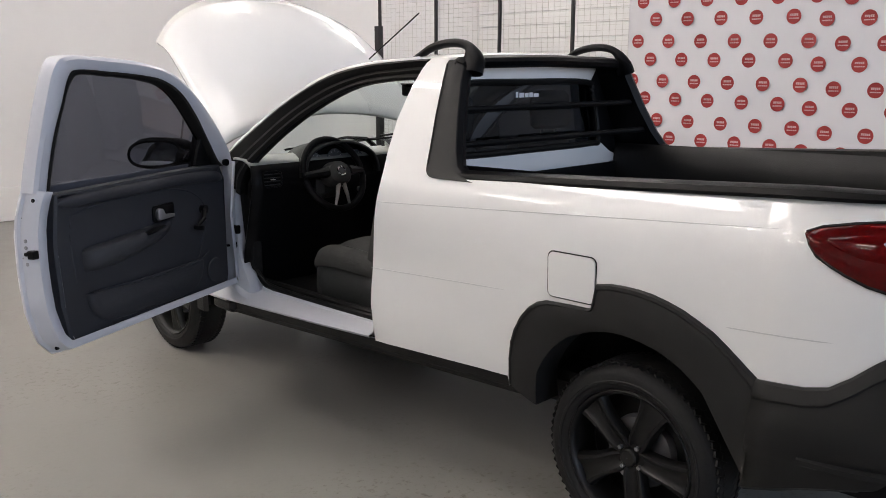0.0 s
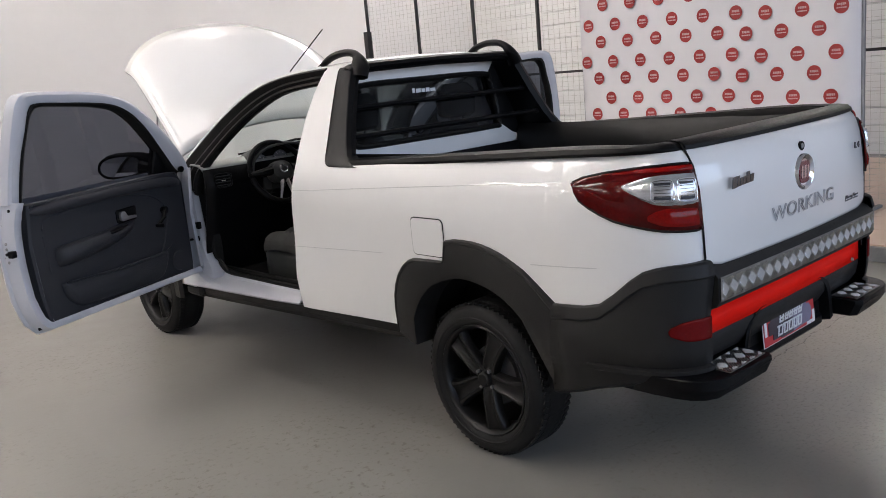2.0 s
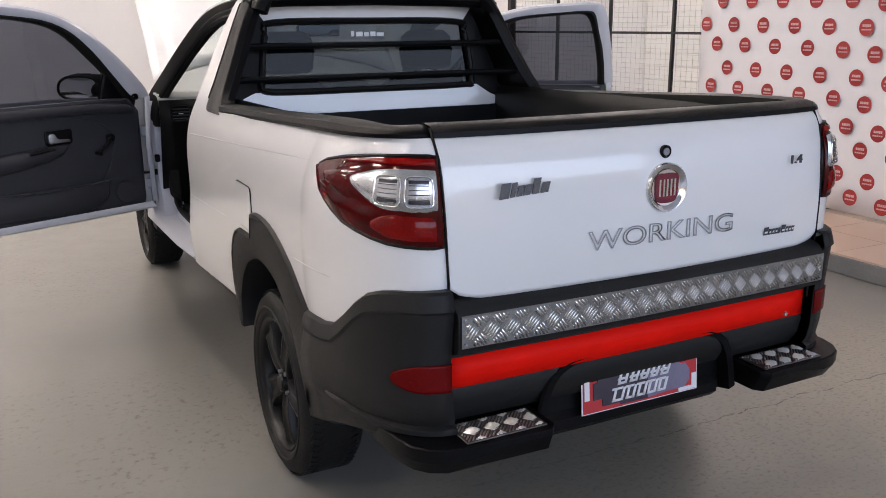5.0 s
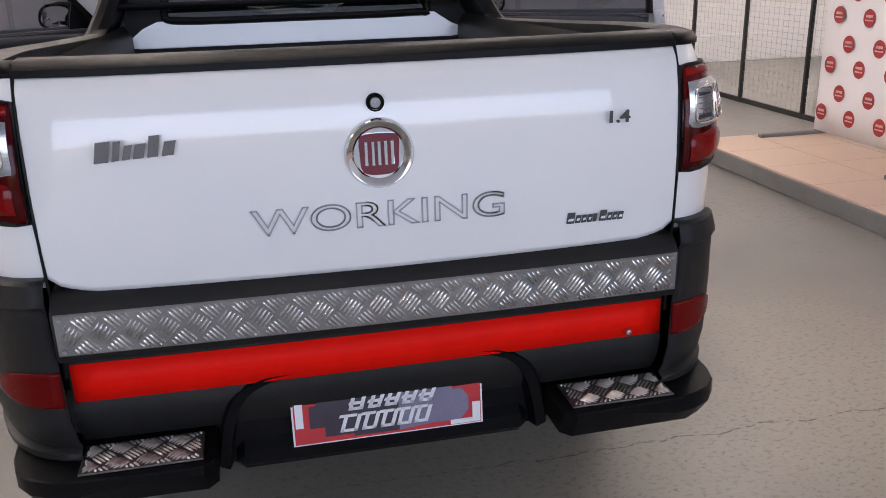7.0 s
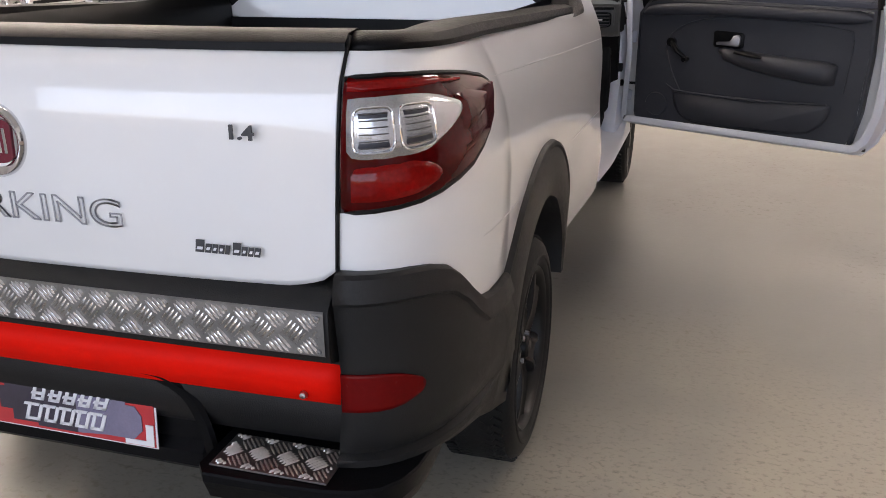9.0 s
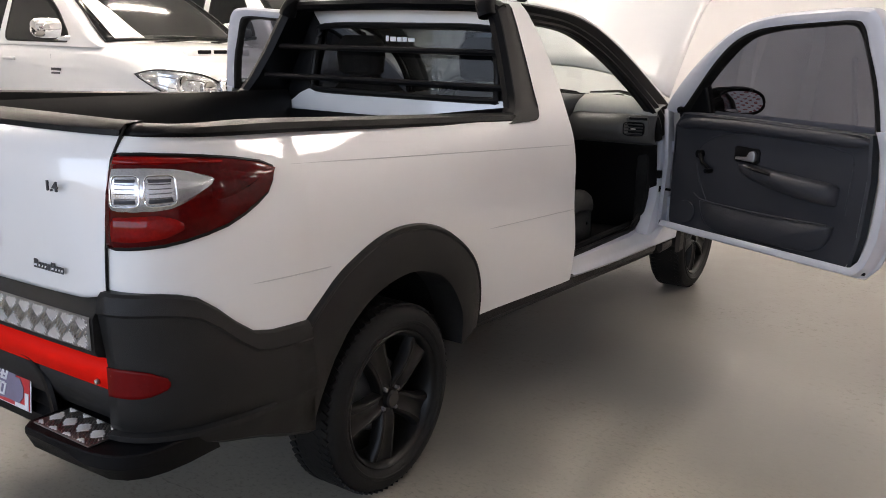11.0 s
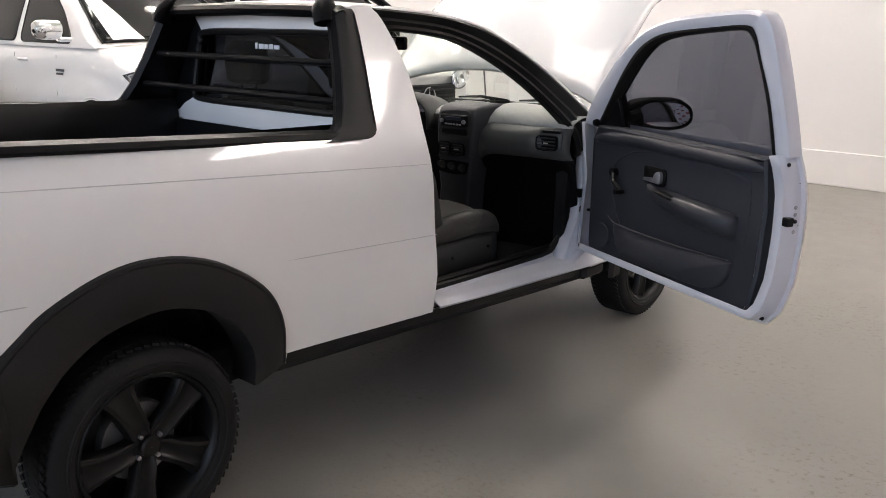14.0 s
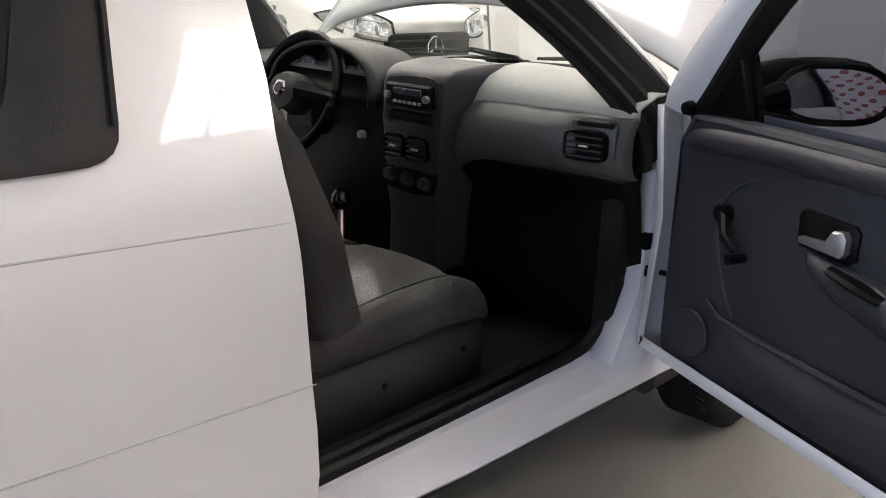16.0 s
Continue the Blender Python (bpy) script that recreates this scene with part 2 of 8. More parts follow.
M_WALLDARK = mat("dark_grey_panel", (0.055, 0.055, 0.06), 0.5, var=0.15, vscale=2)
M_CEIL = mat("ceiling_paint", (0.62, 0.62, 0.62), 0.85, var=0.05, vscale=0.8)
M_TILE = mat("pinkish_floor_tile", (0.55, 0.39, 0.29), 0.32, var=0.06, vscale=2.5, rvar=0.08)
M_KERB = mat("grey_kerb_paint", (0.17, 0.17, 0.17), 0.6, var=0.2, vscale=4, bump=0.3, bscale=90)
M_FENCE = mat("black_painted_steel", (0.015, 0.015, 0.016), 0.45, var=0.2, vscale=8)
M_WIRE = mat("grey_mesh_wire", (0.52, 0.50, 0.46), 0.5, 0.1, var=0.2, vscale=10)
M_VINYL = mat("white_banner_vinyl", (0.72, 0.72, 0.75), 0.55, var=0.02, vscale=1.2, bump=0.15, bscale=6)
M_DOT = mat("red_banner_print", (0.34, 0.025, 0.025), 0.5, var=0.08, vscale=12)
M_DOTPRINT = mat("pale_banner_print", (0.62, 0.40, 0.40), 0.5, var=0.05, vscale=12)
M_SHUTTER = mat("grey_shutter_slats", (0.24, 0.235, 0.23), 0.55, var=0.1, vscale=3)
M_PANEL = mat("white_cladding", (0.78, 0.775, 0.76), 0.6, var=0.03, vscale=1.0)
G_DOOR = glass("tinted_door_glass", (0.120, 0.128, 0.158))
G_WIND = glass("windscreen_glass", (0.86, 0.92, 0.90))
G_REAR = glass("tinted_rear_glass", (0.080, 0.093, 0.104), facing=0.014)
G_MIRROR = mat("mirror_glass", (0.85, 0.86, 0.88), 0.02, 1.0, var=0.0, rvar=0.0)
E_TUBE = glow("lit_tube", (1.0, 0.955, 0.88), TUBE)
E_PANE = glow("daylit_pane", (1.0, 0.98, 0.94), PANE)
E_SIDE = glow("bright_side_pane", (1.0, 0.98, 0.94), SIDE)
E_SHADED = glow("shaded_pane", (1.0, 0.98, 0.94), 3.6)


def floor_material():
    m = mat("worn_epoxy_floor", (0.215, 0.206, 0.186), 0.36, var=0.12, vscale=0.5, bump=0.10, bscale=45, rvar=0.10)
    nt = m.node_tree
    N, Lk = nt.nodes, nt.links
    p = N["Principled BSDF"]
    old = p.inputs["Base Color"].links[0].from_socket
    tc = N.new("ShaderNodeTexCoord")
    big = N.new("ShaderNodeTexNoise")
    big.inputs["Scale"].default_value = 0.9
    big.inputs["Detail"].default_value = 5
    Lk.new(tc.outputs["Object"], big.inputs["Vector"])
    speck = N.new("ShaderNodeTexNoise")
    speck.inputs["Scale"].default_value = 34
    speck.inputs["Detail"].default_value = 8
    speck.inputs["Roughness"].default_value = 0.7
    Lk.new(tc.outputs["Object"], speck.inputs["Vector"])
    s = N.new("ShaderNodeMapRange")
    s.inputs["From Min"].default_value, s.inputs["From Max"].default_value = 0.54, 0.66
    Lk.new(speck.outputs["Fac"], s.inputs["Value"])
    g = N.new("ShaderNodeMapRange")
    g.inputs["From Min"].default_value, g.inputs["From Max"].default_value = 0.46, 0.62
    Lk.new(big.outputs["Fac"], g.inputs["Value"])
    mul = N.new("ShaderNodeMath")
    mul.operation = 'MULTIPLY'
    Lk.new(s.outputs[0], mul.inputs[0])
    Lk.new(g.outputs[0], mul.inputs[1])
    mx = N.new("ShaderNodeMix")
    mx.data_type = 'RGBA'
    Lk.new(mul.outputs[0], mx.inputs["Factor"])
    Lk.new(old, mx.inputs["A"])
    mx.inputs["B"].default_value = (0.13, 0.115, 0.095, 1)
    # worn patch: the paint has gone to gritty concrete beside the tail
    dist = N.new("ShaderNodeVectorMath")
    dist.operation = 'DISTANCE'
    dist.inputs[1].default_value = (1.5, -1.0, 0.0)
    Lk.new(tc.outputs["Object"], dist.inputs[0])
    near = N.new("ShaderNodeMapRange")
    near.inputs["From Min"].default_value, near.inputs["From Max"].default_value = 2.2, 0.9
    Lk.new(dist.outputs["Value"], near.inputs["Value"])
    grit = N.new("ShaderNodeTexNoise")
    grit.inputs["Scale"].default_value = 60
    grit.inputs["Detail"].default_value = 7
    grit.inputs["Roughness"].default_value = 0.68
    flat = N.new("ShaderNodeMapping")
    flat.inputs["Scale"].default_value = (0.8, 1.1, 1.0)
    Lk.new(tc.outputs["Object"], flat.inputs["Vector"])
    Lk.new(flat.outputs[0], grit.inputs["Vector"])
    gm = N.new("ShaderNodeMapRange")
    gm.inputs["From Min"].default_value, gm.inputs["From Max"].default_value = 0.52, 0.76
    Lk.new(grit.outputs["Fac"], gm.inputs["Value"])
    ramp = N.new("ShaderNodeMix")
    ramp.data_type = 'RGBA'
    Lk.new(gm.outputs[0], ramp.inputs["Factor"])
    ramp.inputs["A"].default_value = (0.35, 0.315, 0.25, 1)
    ramp.inputs["B"].default_value = (0.085, 0.072, 0.055, 1)
    hole = N.new("ShaderNodeMath")
    hole.operation = 'MULTIPLY'
    bigm = N.new("ShaderNodeMapRange")
    bigm.inputs["From Min"].default_value, bigm.inputs["From Max"].default_value = 0.34, 0.56
    Lk.new(big.outputs["Fac"], bigm.inputs["Value"])
    Lk.new(near.outputs[0], hole.inputs[0])
    Lk.new(bigm.outputs[0], hole.inputs[1])
    mx2 = N.new("ShaderNodeMix")
    mx2.data_type = 'RGBA'
    Lk.new(hole.outputs[0], mx2.inputs["Factor"])
    Lk.new(mx.outputs["Result"], mx2.inputs["A"])
    Lk.new(ramp.outputs["Result"], mx2.inputs["B"])
    # hairline crack across the worn patch, wandering and broken
    sep = N.new("ShaderNodeSeparateXYZ")
    Lk.new(tc.outputs["Object"], sep.inputs[0])

    def calc(op, a, b):
        q = N.new("ShaderNodeMath")
        q.operation = op
        for k, v in enumerate((a, b)):
            if isinstance(v, (int, float)):
                q.inputs[k].default_value = v
            else:
                Lk.new(v, q.inputs[k])
        return q.outputs[0]

    wander = N.new("ShaderNodeTexNoise")
    wander.inputs["Scale"].default_value = 7
    wander.inputs["Detail"].default_value = 6
    Lk.new(tc.outputs["Object"], wander.inputs["Vector"])
    off = calc('MULTIPLY_ADD', wander.outputs["Fac"], 0.09)
    off.node.inputs[2].default_value = 0.378
    gap = calc('ABSOLUTE', calc('ADD', sep.outputs[1], off), 0.0)
    line = N.new("ShaderNodeMapRange")
    line.inputs["From Min"].default_value, line.inputs["From Max"].default_value = 0.0045, 0.0015
    Lk.new(gap, line.inputs["Value"])
    broken = N.new("ShaderNodeMapRange")
    broken.inputs["From Min"].default_value, broken.inputs["From Max"].default_value = 0.42, 0.52
    Lk.new(speck.outputs["Fac"], broken.inputs["Value"])
    crack = calc('MULTIPLY', calc('MULTIPLY', line.outputs[0], near.outputs[0]), broken.outputs[0])
    mx3 = N.new("ShaderNodeMix")
    mx3.data_type = 'RGBA'
    Lk.new(calc('MULTIPLY', crack, 0.85), mx3.inputs["Factor"])
    Lk.new(mx2.outputs["Result"], mx3.inputs["A"])
    mx3.inputs["B"].default_value = (0.05, 0.04, 0.03, 1)
    Lk.new(mx3.outputs["Result"], p.inputs["Base Color"])
    return m


M_FLOOR = floor_material()

# ---- the hall ----
X0, X1, Y0, Y1, H = -13.0, 7.2, -9.0, 7.85, 5.2


def structure(name, bm, material, label, category="wall", angle=35):
    return tagged(part(name, bm, material, None, "", angle), label, category, kind="structure")


FL = -0.033
bm = B()
box(bm, X0 - 0.3, X1 + 0.3, Y0 - 6, 10.6, -0.2, FL)
structure("floor", bm, M_FLOOR, "grey-beige painted concrete floor, worn in patches", "floor")
bm = B()
box(bm, -7.1, X1 + 0.3, Y1, Y1 + 0.25, FL, H)
structure("wall_front", bm, M_WALL, "plain white painted wall behind the pickup")
bm = B()
box(bm, -7.1, X1, Y1 - 0.035, Y1 - 0.003, FL, 0.31, 0.006)
tagged(part("baseboard", bm, M_WALL), "white painted plinth along the front wall", "baseboard", kind="structure")
bm = B()
box(bm, X0, -7.1, 10.3, 10.6, FL, H)
box(bm, -7.1, -6.85, Y1 + 0.25, 10.3, FL, H)
structure("wall_recess", bm, M_WALL, "white wall of the deeper bay")
bm = B()
box(bm, X1, X1 + 0.3, Y0, 1.2, FL, H)
box(bm, X1, X1 + 0.3, 7.4, Y1, FL, H)
box(bm, X1, X1 + 0.3, 1.2, 7.4, FL, 3.0)
box(bm, X1, X1 + 0.3, 1.2, 7.4, 4.3, H)
structure("wall_side", bm, M_WALL, "white painted side wall behind the mesh fence")
bm = B()
for z0, z1 in ((FL, 0.9), (3.2, H)):
    box(bm, X0 - 0.3, X0, Y0, 10.6, z0, z1)
for y0, y1 in ((Y0, 2.6), (5.35, 6.4), (8.7, 10.6)):
    box(bm, X0 - 0.3, X0, y0, y1, 0.9, 3.2)
structure("wall_far", bm, M_WALL, "white far wall with a barred window")
bm = B()
for a, b in ((X0, -7.0), (6.6, X1)):
    box(bm, a, b, Y0 - 0.3, Y0, FL, H)
box(bm, -7.0, 6.6, Y0 - 0.3, Y0, 3.95, H)
structure("wall_back", bm, M_WALL, "white wall with a wide drive-in opening")
bm = B()
box(bm, X0 - 0.3, X1 + 0.3, Y0 - 0.3, 10.6, H, H + 0.2)
structure("ceiling", bm, M_CEIL, "pale hall ceiling", "ceiling")

# daylight from the wide opening
day = new("daylight_opening", bpy.data.lights.new("daylight_opening", 'AREA'))
day.data.shape, day.data.size, day.data.size_y = 'RECTANGLE', 13.4, 2.6
day.data.energy, day.data.color = DAY, (0.56, 0.735, 1.0)
day.matrix_world = look((-0.2, Y0 + 0.05, 2.55), (-0.2, 0, 1.0))
sun = new("sun", bpy.data.lights.new("sun", 'SUN'))
sun.data.energy, sun.data.angle, sun.data.color = 1.0, radians(10), (1.0, 0.96, 0.9)
sun.matrix_world = look((0, -8, 12), (0, 0, 0))


def tube_light(x, y):
    t = thing("ceiling_light", "white twin-tube ceiling light", "ceiling light", "hall ceiling lights", at=(x, y, H))
    bm = B()
    box(bm, -0.12, 0.12, -0.62, 0.62, -0.06, 0, 0.01)
    part("housing", bm, M_PANEL, t)
    for s in (-0.06, 0.06):
        bm = B()
        tube(bm, [(s, -0.6, -0.085), (s, 0.6, -0.085)], 0.018, 8)
        part("light_tube", bm, E_TUBE, t, "lit fluorescent tube")
    return t


# fixtures out of view; the row at -6.6 is added to brighten parked cars
first_light = tube_light(-4.2, 2.6)
for x, y in ((-9.0, -1.2), (-9.0, 2.6), (-9.0, 6.2), (-6.6, -1.2), (-6.6, 2.6), (-6.6, 6.2), (-4.2, 6.2), (-1.3, 2.6), (-1.3, 6.2)):
    copy_thing(first_light, pose(x, y, H))
copy_thing(first_light, pose(1.6, 4.6, H))


def roof_light(x, y, length, pane=None):
    t = thing("roof_light", "milky roof light with thin glazing bars", "roof light", "roof lights", at=(x, y, H))
    bm = B()
    box(bm, -0.5, 0.5, 0, length, -0.02, 0)
    part("pane", bm, pane or E_PANE, t)
    bm = B()
    for k in range(int(length / 0.48) + 1):
        box(bm, -0.52, 0.52, k * 0.48 - 0.025, k * 0.48 + 0.025, -0.06, -0.02)
    for s in (-0.5, 0.0, 0.5):
        box(bm, s - 0.02, s + 0.02, 0, length, -0.05, -0.021)
    part("glazing_bars", bm, M_CEIL, t)


roof_light(-4.6, 2.3, 2.4)
roof_light(-0.95, 0.3, 1.45, E_SHADED)
roof_light(0.25, 0.3, 1.45, E_SHADED)
roof_light(5.0, 4.2, 2.4)


def high_window(y0, y1, z0, z1):
    w = thing("window_2", "high strip of milky daylit panes in the side wall", "window", kind="structure")
    n = 9
    for k in range(n):
        a, b = y0 + (y1 - y0) * k / n, y0 + (y1 - y0) * (k + 1) / n
        bm = B()
        box(bm, X1 + 0.10, X1 + 0.12, a + 0.03, b - 0.03, z0 + 0.04, z1 - 0.04)
        part("pane", bm, E_SIDE, w)
        bm = B()
        box(bm, X1 + 0.07, X1 + 0.16, a - 0.03 if k else a, a + 0.03, z0, z1)
        part("upright_bar", bm, M_PANEL, w)
    for z in (z0 + 0.02, z0 * 0.67 + z1 * 0.33, z0 * 0.33 + z1 * 0.67, z1 - 0.02):
        bm = B()
        box(bm, X1 + 0.06, X1 + 0.095, y0, y1, z - 0.022, z + 0.022)
        part("cross_bar", bm, M_PANEL, w)


high_window(1.2, 7.4, 3.0, 4.3)

# ---- the white pickup ----
truck = thing("pickup_truck", "white single-cab pickup with open doors and raised bonnet", "pickup truck")

W_Z = [0.20, 0.30, 0.41, 0.60, 0.80, 0.95, 1.03, 1.09, 1.14, 1.30, 1.50, 1.56]
W_X = [0.735, 0.755, 0.772, 0.790, 0.800, 0.797, 0.780, 0.753, 0.727, 0.653, 0.563, 0.530]
TG_Z = [0.60, 0.74, 0.80, 0.90, 1.00, 1.09, 1.13, 1.16, 1.18]
TG_Y = [-0.895, -0.898, -0.904, -0.911, -0.908, -0.898, -0.880, -0.850, -0.835]


def fair(x, xs, ys):
    """Smooth curve through points, with no overshoot."""
    if x <= xs[0]:
        return ys[0]
    if x >= xs[-1]:
        return ys[-1]
    n = len(xs)
    h = [xs[i + 1] - xs[i] for i in range(n - 1)]
    d = [(ys[i + 1] - ys[i]) / h[i] for i in range(n - 1)]

    def slope(i):
        if i == 0:
            return d[0]
        if i == n - 1:
            return d[-1]
        return (d[i - 1] * h[i] + d[i] * h[i - 1]) / (h[i - 1] + h[i])
    k = max(i for i in range(n - 1) if xs[i] <= x)
    t = (x - xs[k]) / h[k]
    a, b = slope(k) * h[k], slope(k + 1) * h[k]
    return ys[k] * (1 + 2 * t) * (1 - t) ** 2 + a * t * (1 - t) ** 2 + ys[k + 1] * t * t * (3 - 2 * t) + b * t * t * (t - 1)


def ramp(x, a, b):
    t = min(1.0, max(0.0, (x - a) / (b - a)))
    return t * t * (3 - 2 * t)


def wz(z):
    return fair(z, W_Z, W_X)


def tgy(z):
    return fair(z, TG_Z, TG_Y)


def splay(z):
    """How far the tailgate and the rear corners splay out towards the top."""
    return fair(z, [0.60, 0.80, 0.90, 1.0, 1.10, 1.15, 1.18], [0, 0.002, 0.006, 0.008, 0.010, 0.012, 0.013])


def wrap(z):
    """How far the ends of the tailgate curve forward of its middle."""
    return fair(z, [0.60, 0.78, 0.90, 1.0, 1.10, 1.15, 1.18], [0.018, 0.019, 0.030, 0.036, 0.041, 0.036, 0.024])


def side(c, z, out=0.0):
    """Outer skin on the right: c from 1.3 down to -0.42 is y; below that it runs 0..1 round the rear corner as -1..-2."""
    w = wz(z)
    if c > -0.421:
        # the flank widens towards the sill in front of the wheel
        w += 0.03 * ramp(c, 0.45, 1.15) * ramp(z, 0.75, 0.50)
        return Vector((w + out, c, z))
    t = -c - 1
    k = w - 0.80
    e = tgy(z) + wrap(z)
    g = splay(z)
    p = [(w, -0.42), (w + 0.8 * g, -0.70), (0.735 + 0.6 * k + g, e + 0.012), (0.607 + g, e)]
    a, b = Vector(bez(*p, t)), Vector(bez(*p, min(1, t + 0.02))) - Vector(bez(*p, max(0, t - 0.02)))
    n = Vector((-b.y, b.x)).normalized()
    a = a + n * out
    return Vector((a.x, a.y, z))


def cy(c):
    return side(c, 0.9).y


CORNER = [-1 - k / 12 for k in range(1, 13)]
FLARE_R = [(0.468, 0.40), (0.466, 0.44), (0.460, 0.52), (0.438, 0.59), (0.396, 0.655), (0.318, 0.722), (0.21, 0.785), (0.10, 0.821), (0.0, 0.833),
           (-0.084, 0.828), (-0.18, 0.803), (-0.297, 0.750), (-0.365, 0.698), (-0.43, 0.645)]
FLARE_L = [(0.468, 0.40), (0.466, 0.44), (0.462, 0.50), (0.452, 0.56), (0.434, 0.61), (0.408, 0.655), (0.372, 0.695), (0.335, 0.720), (0.295, 0.733), (0.20, 0.737), (0.125, 0.738), (0.115, 0.745), (0.098, 0.822),
           (0.05, 0.831), (0.0, 0.833), (-0.05, 0.831), (-0.10, 0.825), (-0.15, 0.813), (-0.20, 0.797), (-0.25, 0.774), (-0.297, 0.750), (-0.332, 0.724), (-0.365, 0.698), (-0.43, 0.645)]
# the lip of the arch opening, from the front leg over the top to the rear leg
LIP = [(0.322, 0.36), (0.330, 0.455), (0.306, 0.515), (0.268, 0.570), (0.225, 0.610), (0.175, 0.640), (0.07, 0.673), (-0.035, 0.673), (-0.16, 0.640), (-0.27, 0.565), (-0.35, 0.465), (-0.41, 0.35)]
BUMP_Y = [-0.95, -0.80, -0.745, -0.70, -0.655, -0.615, -0.585, -0.56, -0.43, -0.40]
BUMP_Z = [0.808, 0.798, 0.778, 0.740, 0.698, 0.668, 0.657, 0.653, 0.645, 0.645]


def rail_z(y):
    return lerp(y, [-0.9, -0.47, 0.05, 0.86], [1.157, 1.144, 1.118, 1.080])


def flare_top(y, left):
    f = FLARE_L if left else FLARE_R
    return lerp(y, [p[0] for p in f][::-1], [p[1] for p in f][::-1])


PIL_Z = [1.085, 1.16, 1.28, 1.40, 1.47, 1.515]
PIL_F = [1.135, 1.150, 1.153, 1.128, 1.10, 1.075]
PIL_R = [0.875, 0.905, 0.935, 0.955, 0.965, 0.97]


def shut(z):
    """The door-shut edge, which bends forward a little at mid height."""
    return lerp(z, [0.40, 0.60, 0.72, 0.98, 1.03] + PIL_Z, [1.146, 1.160, 1.156, 1.135, 1.130] + PIL_F)


def quarter_panel(left):
    """Bed side, rear corner and the pillar behind the door, pressed in one."""
    s = -1 if left else 1
    ys = [1.182, 1.176, 1.16, 1.10, 1.0, 0.93, 0.86, 0.8, 0.7, 0.6, 0.5, 0.475, 0.468, 0.45, 0.43, 0.40, 0.36, 0.32, 0.30, 0.25, 0.2, 0.15, 0.125, 0.115, 0.10, 0.05, 0.0, -0.05, -0.1, -0.15, -0.2, -0.25, -0.3, -0.35, -0.40, -0.42]
    rows = []
    normal = {}

    def lay(c, z, u=None):
        """A point of the skin, kept with its smooth normal."""
        p = side(c, z)
        if c > 1.0 and u is None:
            p.y = shut(z) - (1.182 - c)
        if u is not None:
            p = Vector((wz(z) + 0.004 * u * (1 - u), lerp(z, PIL_Z, PIL_R) + (lerp(z, PIL_Z, PIL_F) - lerp(z, PIL_Z, PIL_R)) * u, z))
        e = 0.012
        dz = side(c, z + e) - side(c, z - e)
        dc = Vector((0, 1, 0)) if c > -0.41 else side(c - 0.01 if c > -1.99 else c, z) - side(c + 0.01 if c < -1.09 else c, z)
        n = dz.cross(dc).normalized()
        if n.x < 0 and abs(n.x) > abs(n.y) or (c < -1.3 and n.y > 0):
            n = -n
        q = Vector((s * p.x, p.y, p.z))
        normal[(round(q.x, 4), round(q.y, 4), round(q.z, 4))] = Vector((s * n.x, n.y, n.z))
        return q

    for c in ys + CORNER:
        y = cy(c)
        if y > 0.468:
            lo = lerp(y, [0.46, 1.19], [0.418, 0.402])
        elif y > -0.425:
            lo = flare_top(y, left) - 0.02
        else:
            lo = lerp(y, BUMP_Y, BUMP_Z) - 0.02
        hi = rail_z(y) if y < 0.86 else 1.085
        c1 = 0.967 + (1.13 - y) * 0.0585
        c2 = 0.700 + (1.17 - y) * 0.048
        zs = [lo, 0.45, 0.55, 0.63, c2, c2 + 0.05, c2 + 0.09, c1 - 0.09, c1 - 0.045, c1] + [c1 + (hi - c1) * v for v in (0.2, 0.4, 0.6, 0.8, 0.92, 1.0)]
        row = [lay(c, max(lo, min(z, hi))) for z in zs]
        for z in PIL_Z[1:]:
            row.append(lay(c, z, (c - 0.86) / 0.322) if c > 0.85 else row[-1].copy())
        rows.append(row)
    bm = B()
    sheet(bm, rows, flip=left)
    panel = part("quarter_panel", bm, M_PAINT, truck, angle=60)
    me = panel.data
    me.normals_split_custom_set_from_vertices([normal.get((round(v.co.x, 4), round(v.co.y, 4), round(v.co.z, 4)), v.normal) for v in me.vertices])
    # grey beads stand in for the shade along the pressed feature lines
    for y0, y1, f in ((1.128, -0.50, lambda y: 0.967 + (1.13 - y) * 0.0585), (1.165, 0.44, lambda y: 0.700 + (1.17 - y) * 0.048), (-0.33, -0.62, lambda y: 0.700 + (1.17 - y) * 0.048)):
        pts = []
        for k in range(25):
            y = y0 + (y1 - y0) * k / 24
            c = y if y > -0.42 else min((-1 - q / 200 for q in range(201)), key=lambda cc: abs(cy(cc) - y))
            p = side(c, f(y), -0.0007)
            pts.append((s * p.x, p.y, p.z))
        bm = B()
        tube(bm, pts, [0.0019 * min(1, k / 2 + 0.5, (24 - k) / 5 + 0.2) for k in range(25)], 6)
        part("feature_line", bm, M_GROOVE, panel, "grey line painted for crease shade")
    return panel


def pillar(left):
    """The folded jamb behind the door opening."""
    s = -1 if left else 1
    rows = []
    for z in (0.425, 0.5, 0.6, 0.72, 0.85, 0.98, 1.03, 1.085, 1.16, 1.28, 1.40, 1.47, 1.505):
        f, w = shut(z), wz(z) + 0.03 * ramp(z, 0.75, 0.50)
        rows.append([(s * (w - 0.003), f - 0.003, z), (s * (w - 0.010), f + 0.003, z), (s * (w - 0.035), f + 0.006, z), (s * (w - 0.10), f + 0.008, z)])
    bm = B()
    sheet(bm, rows, flip=not left)
    return part("door_jamb", bm, M_PAINT, truck, solid=0.006)


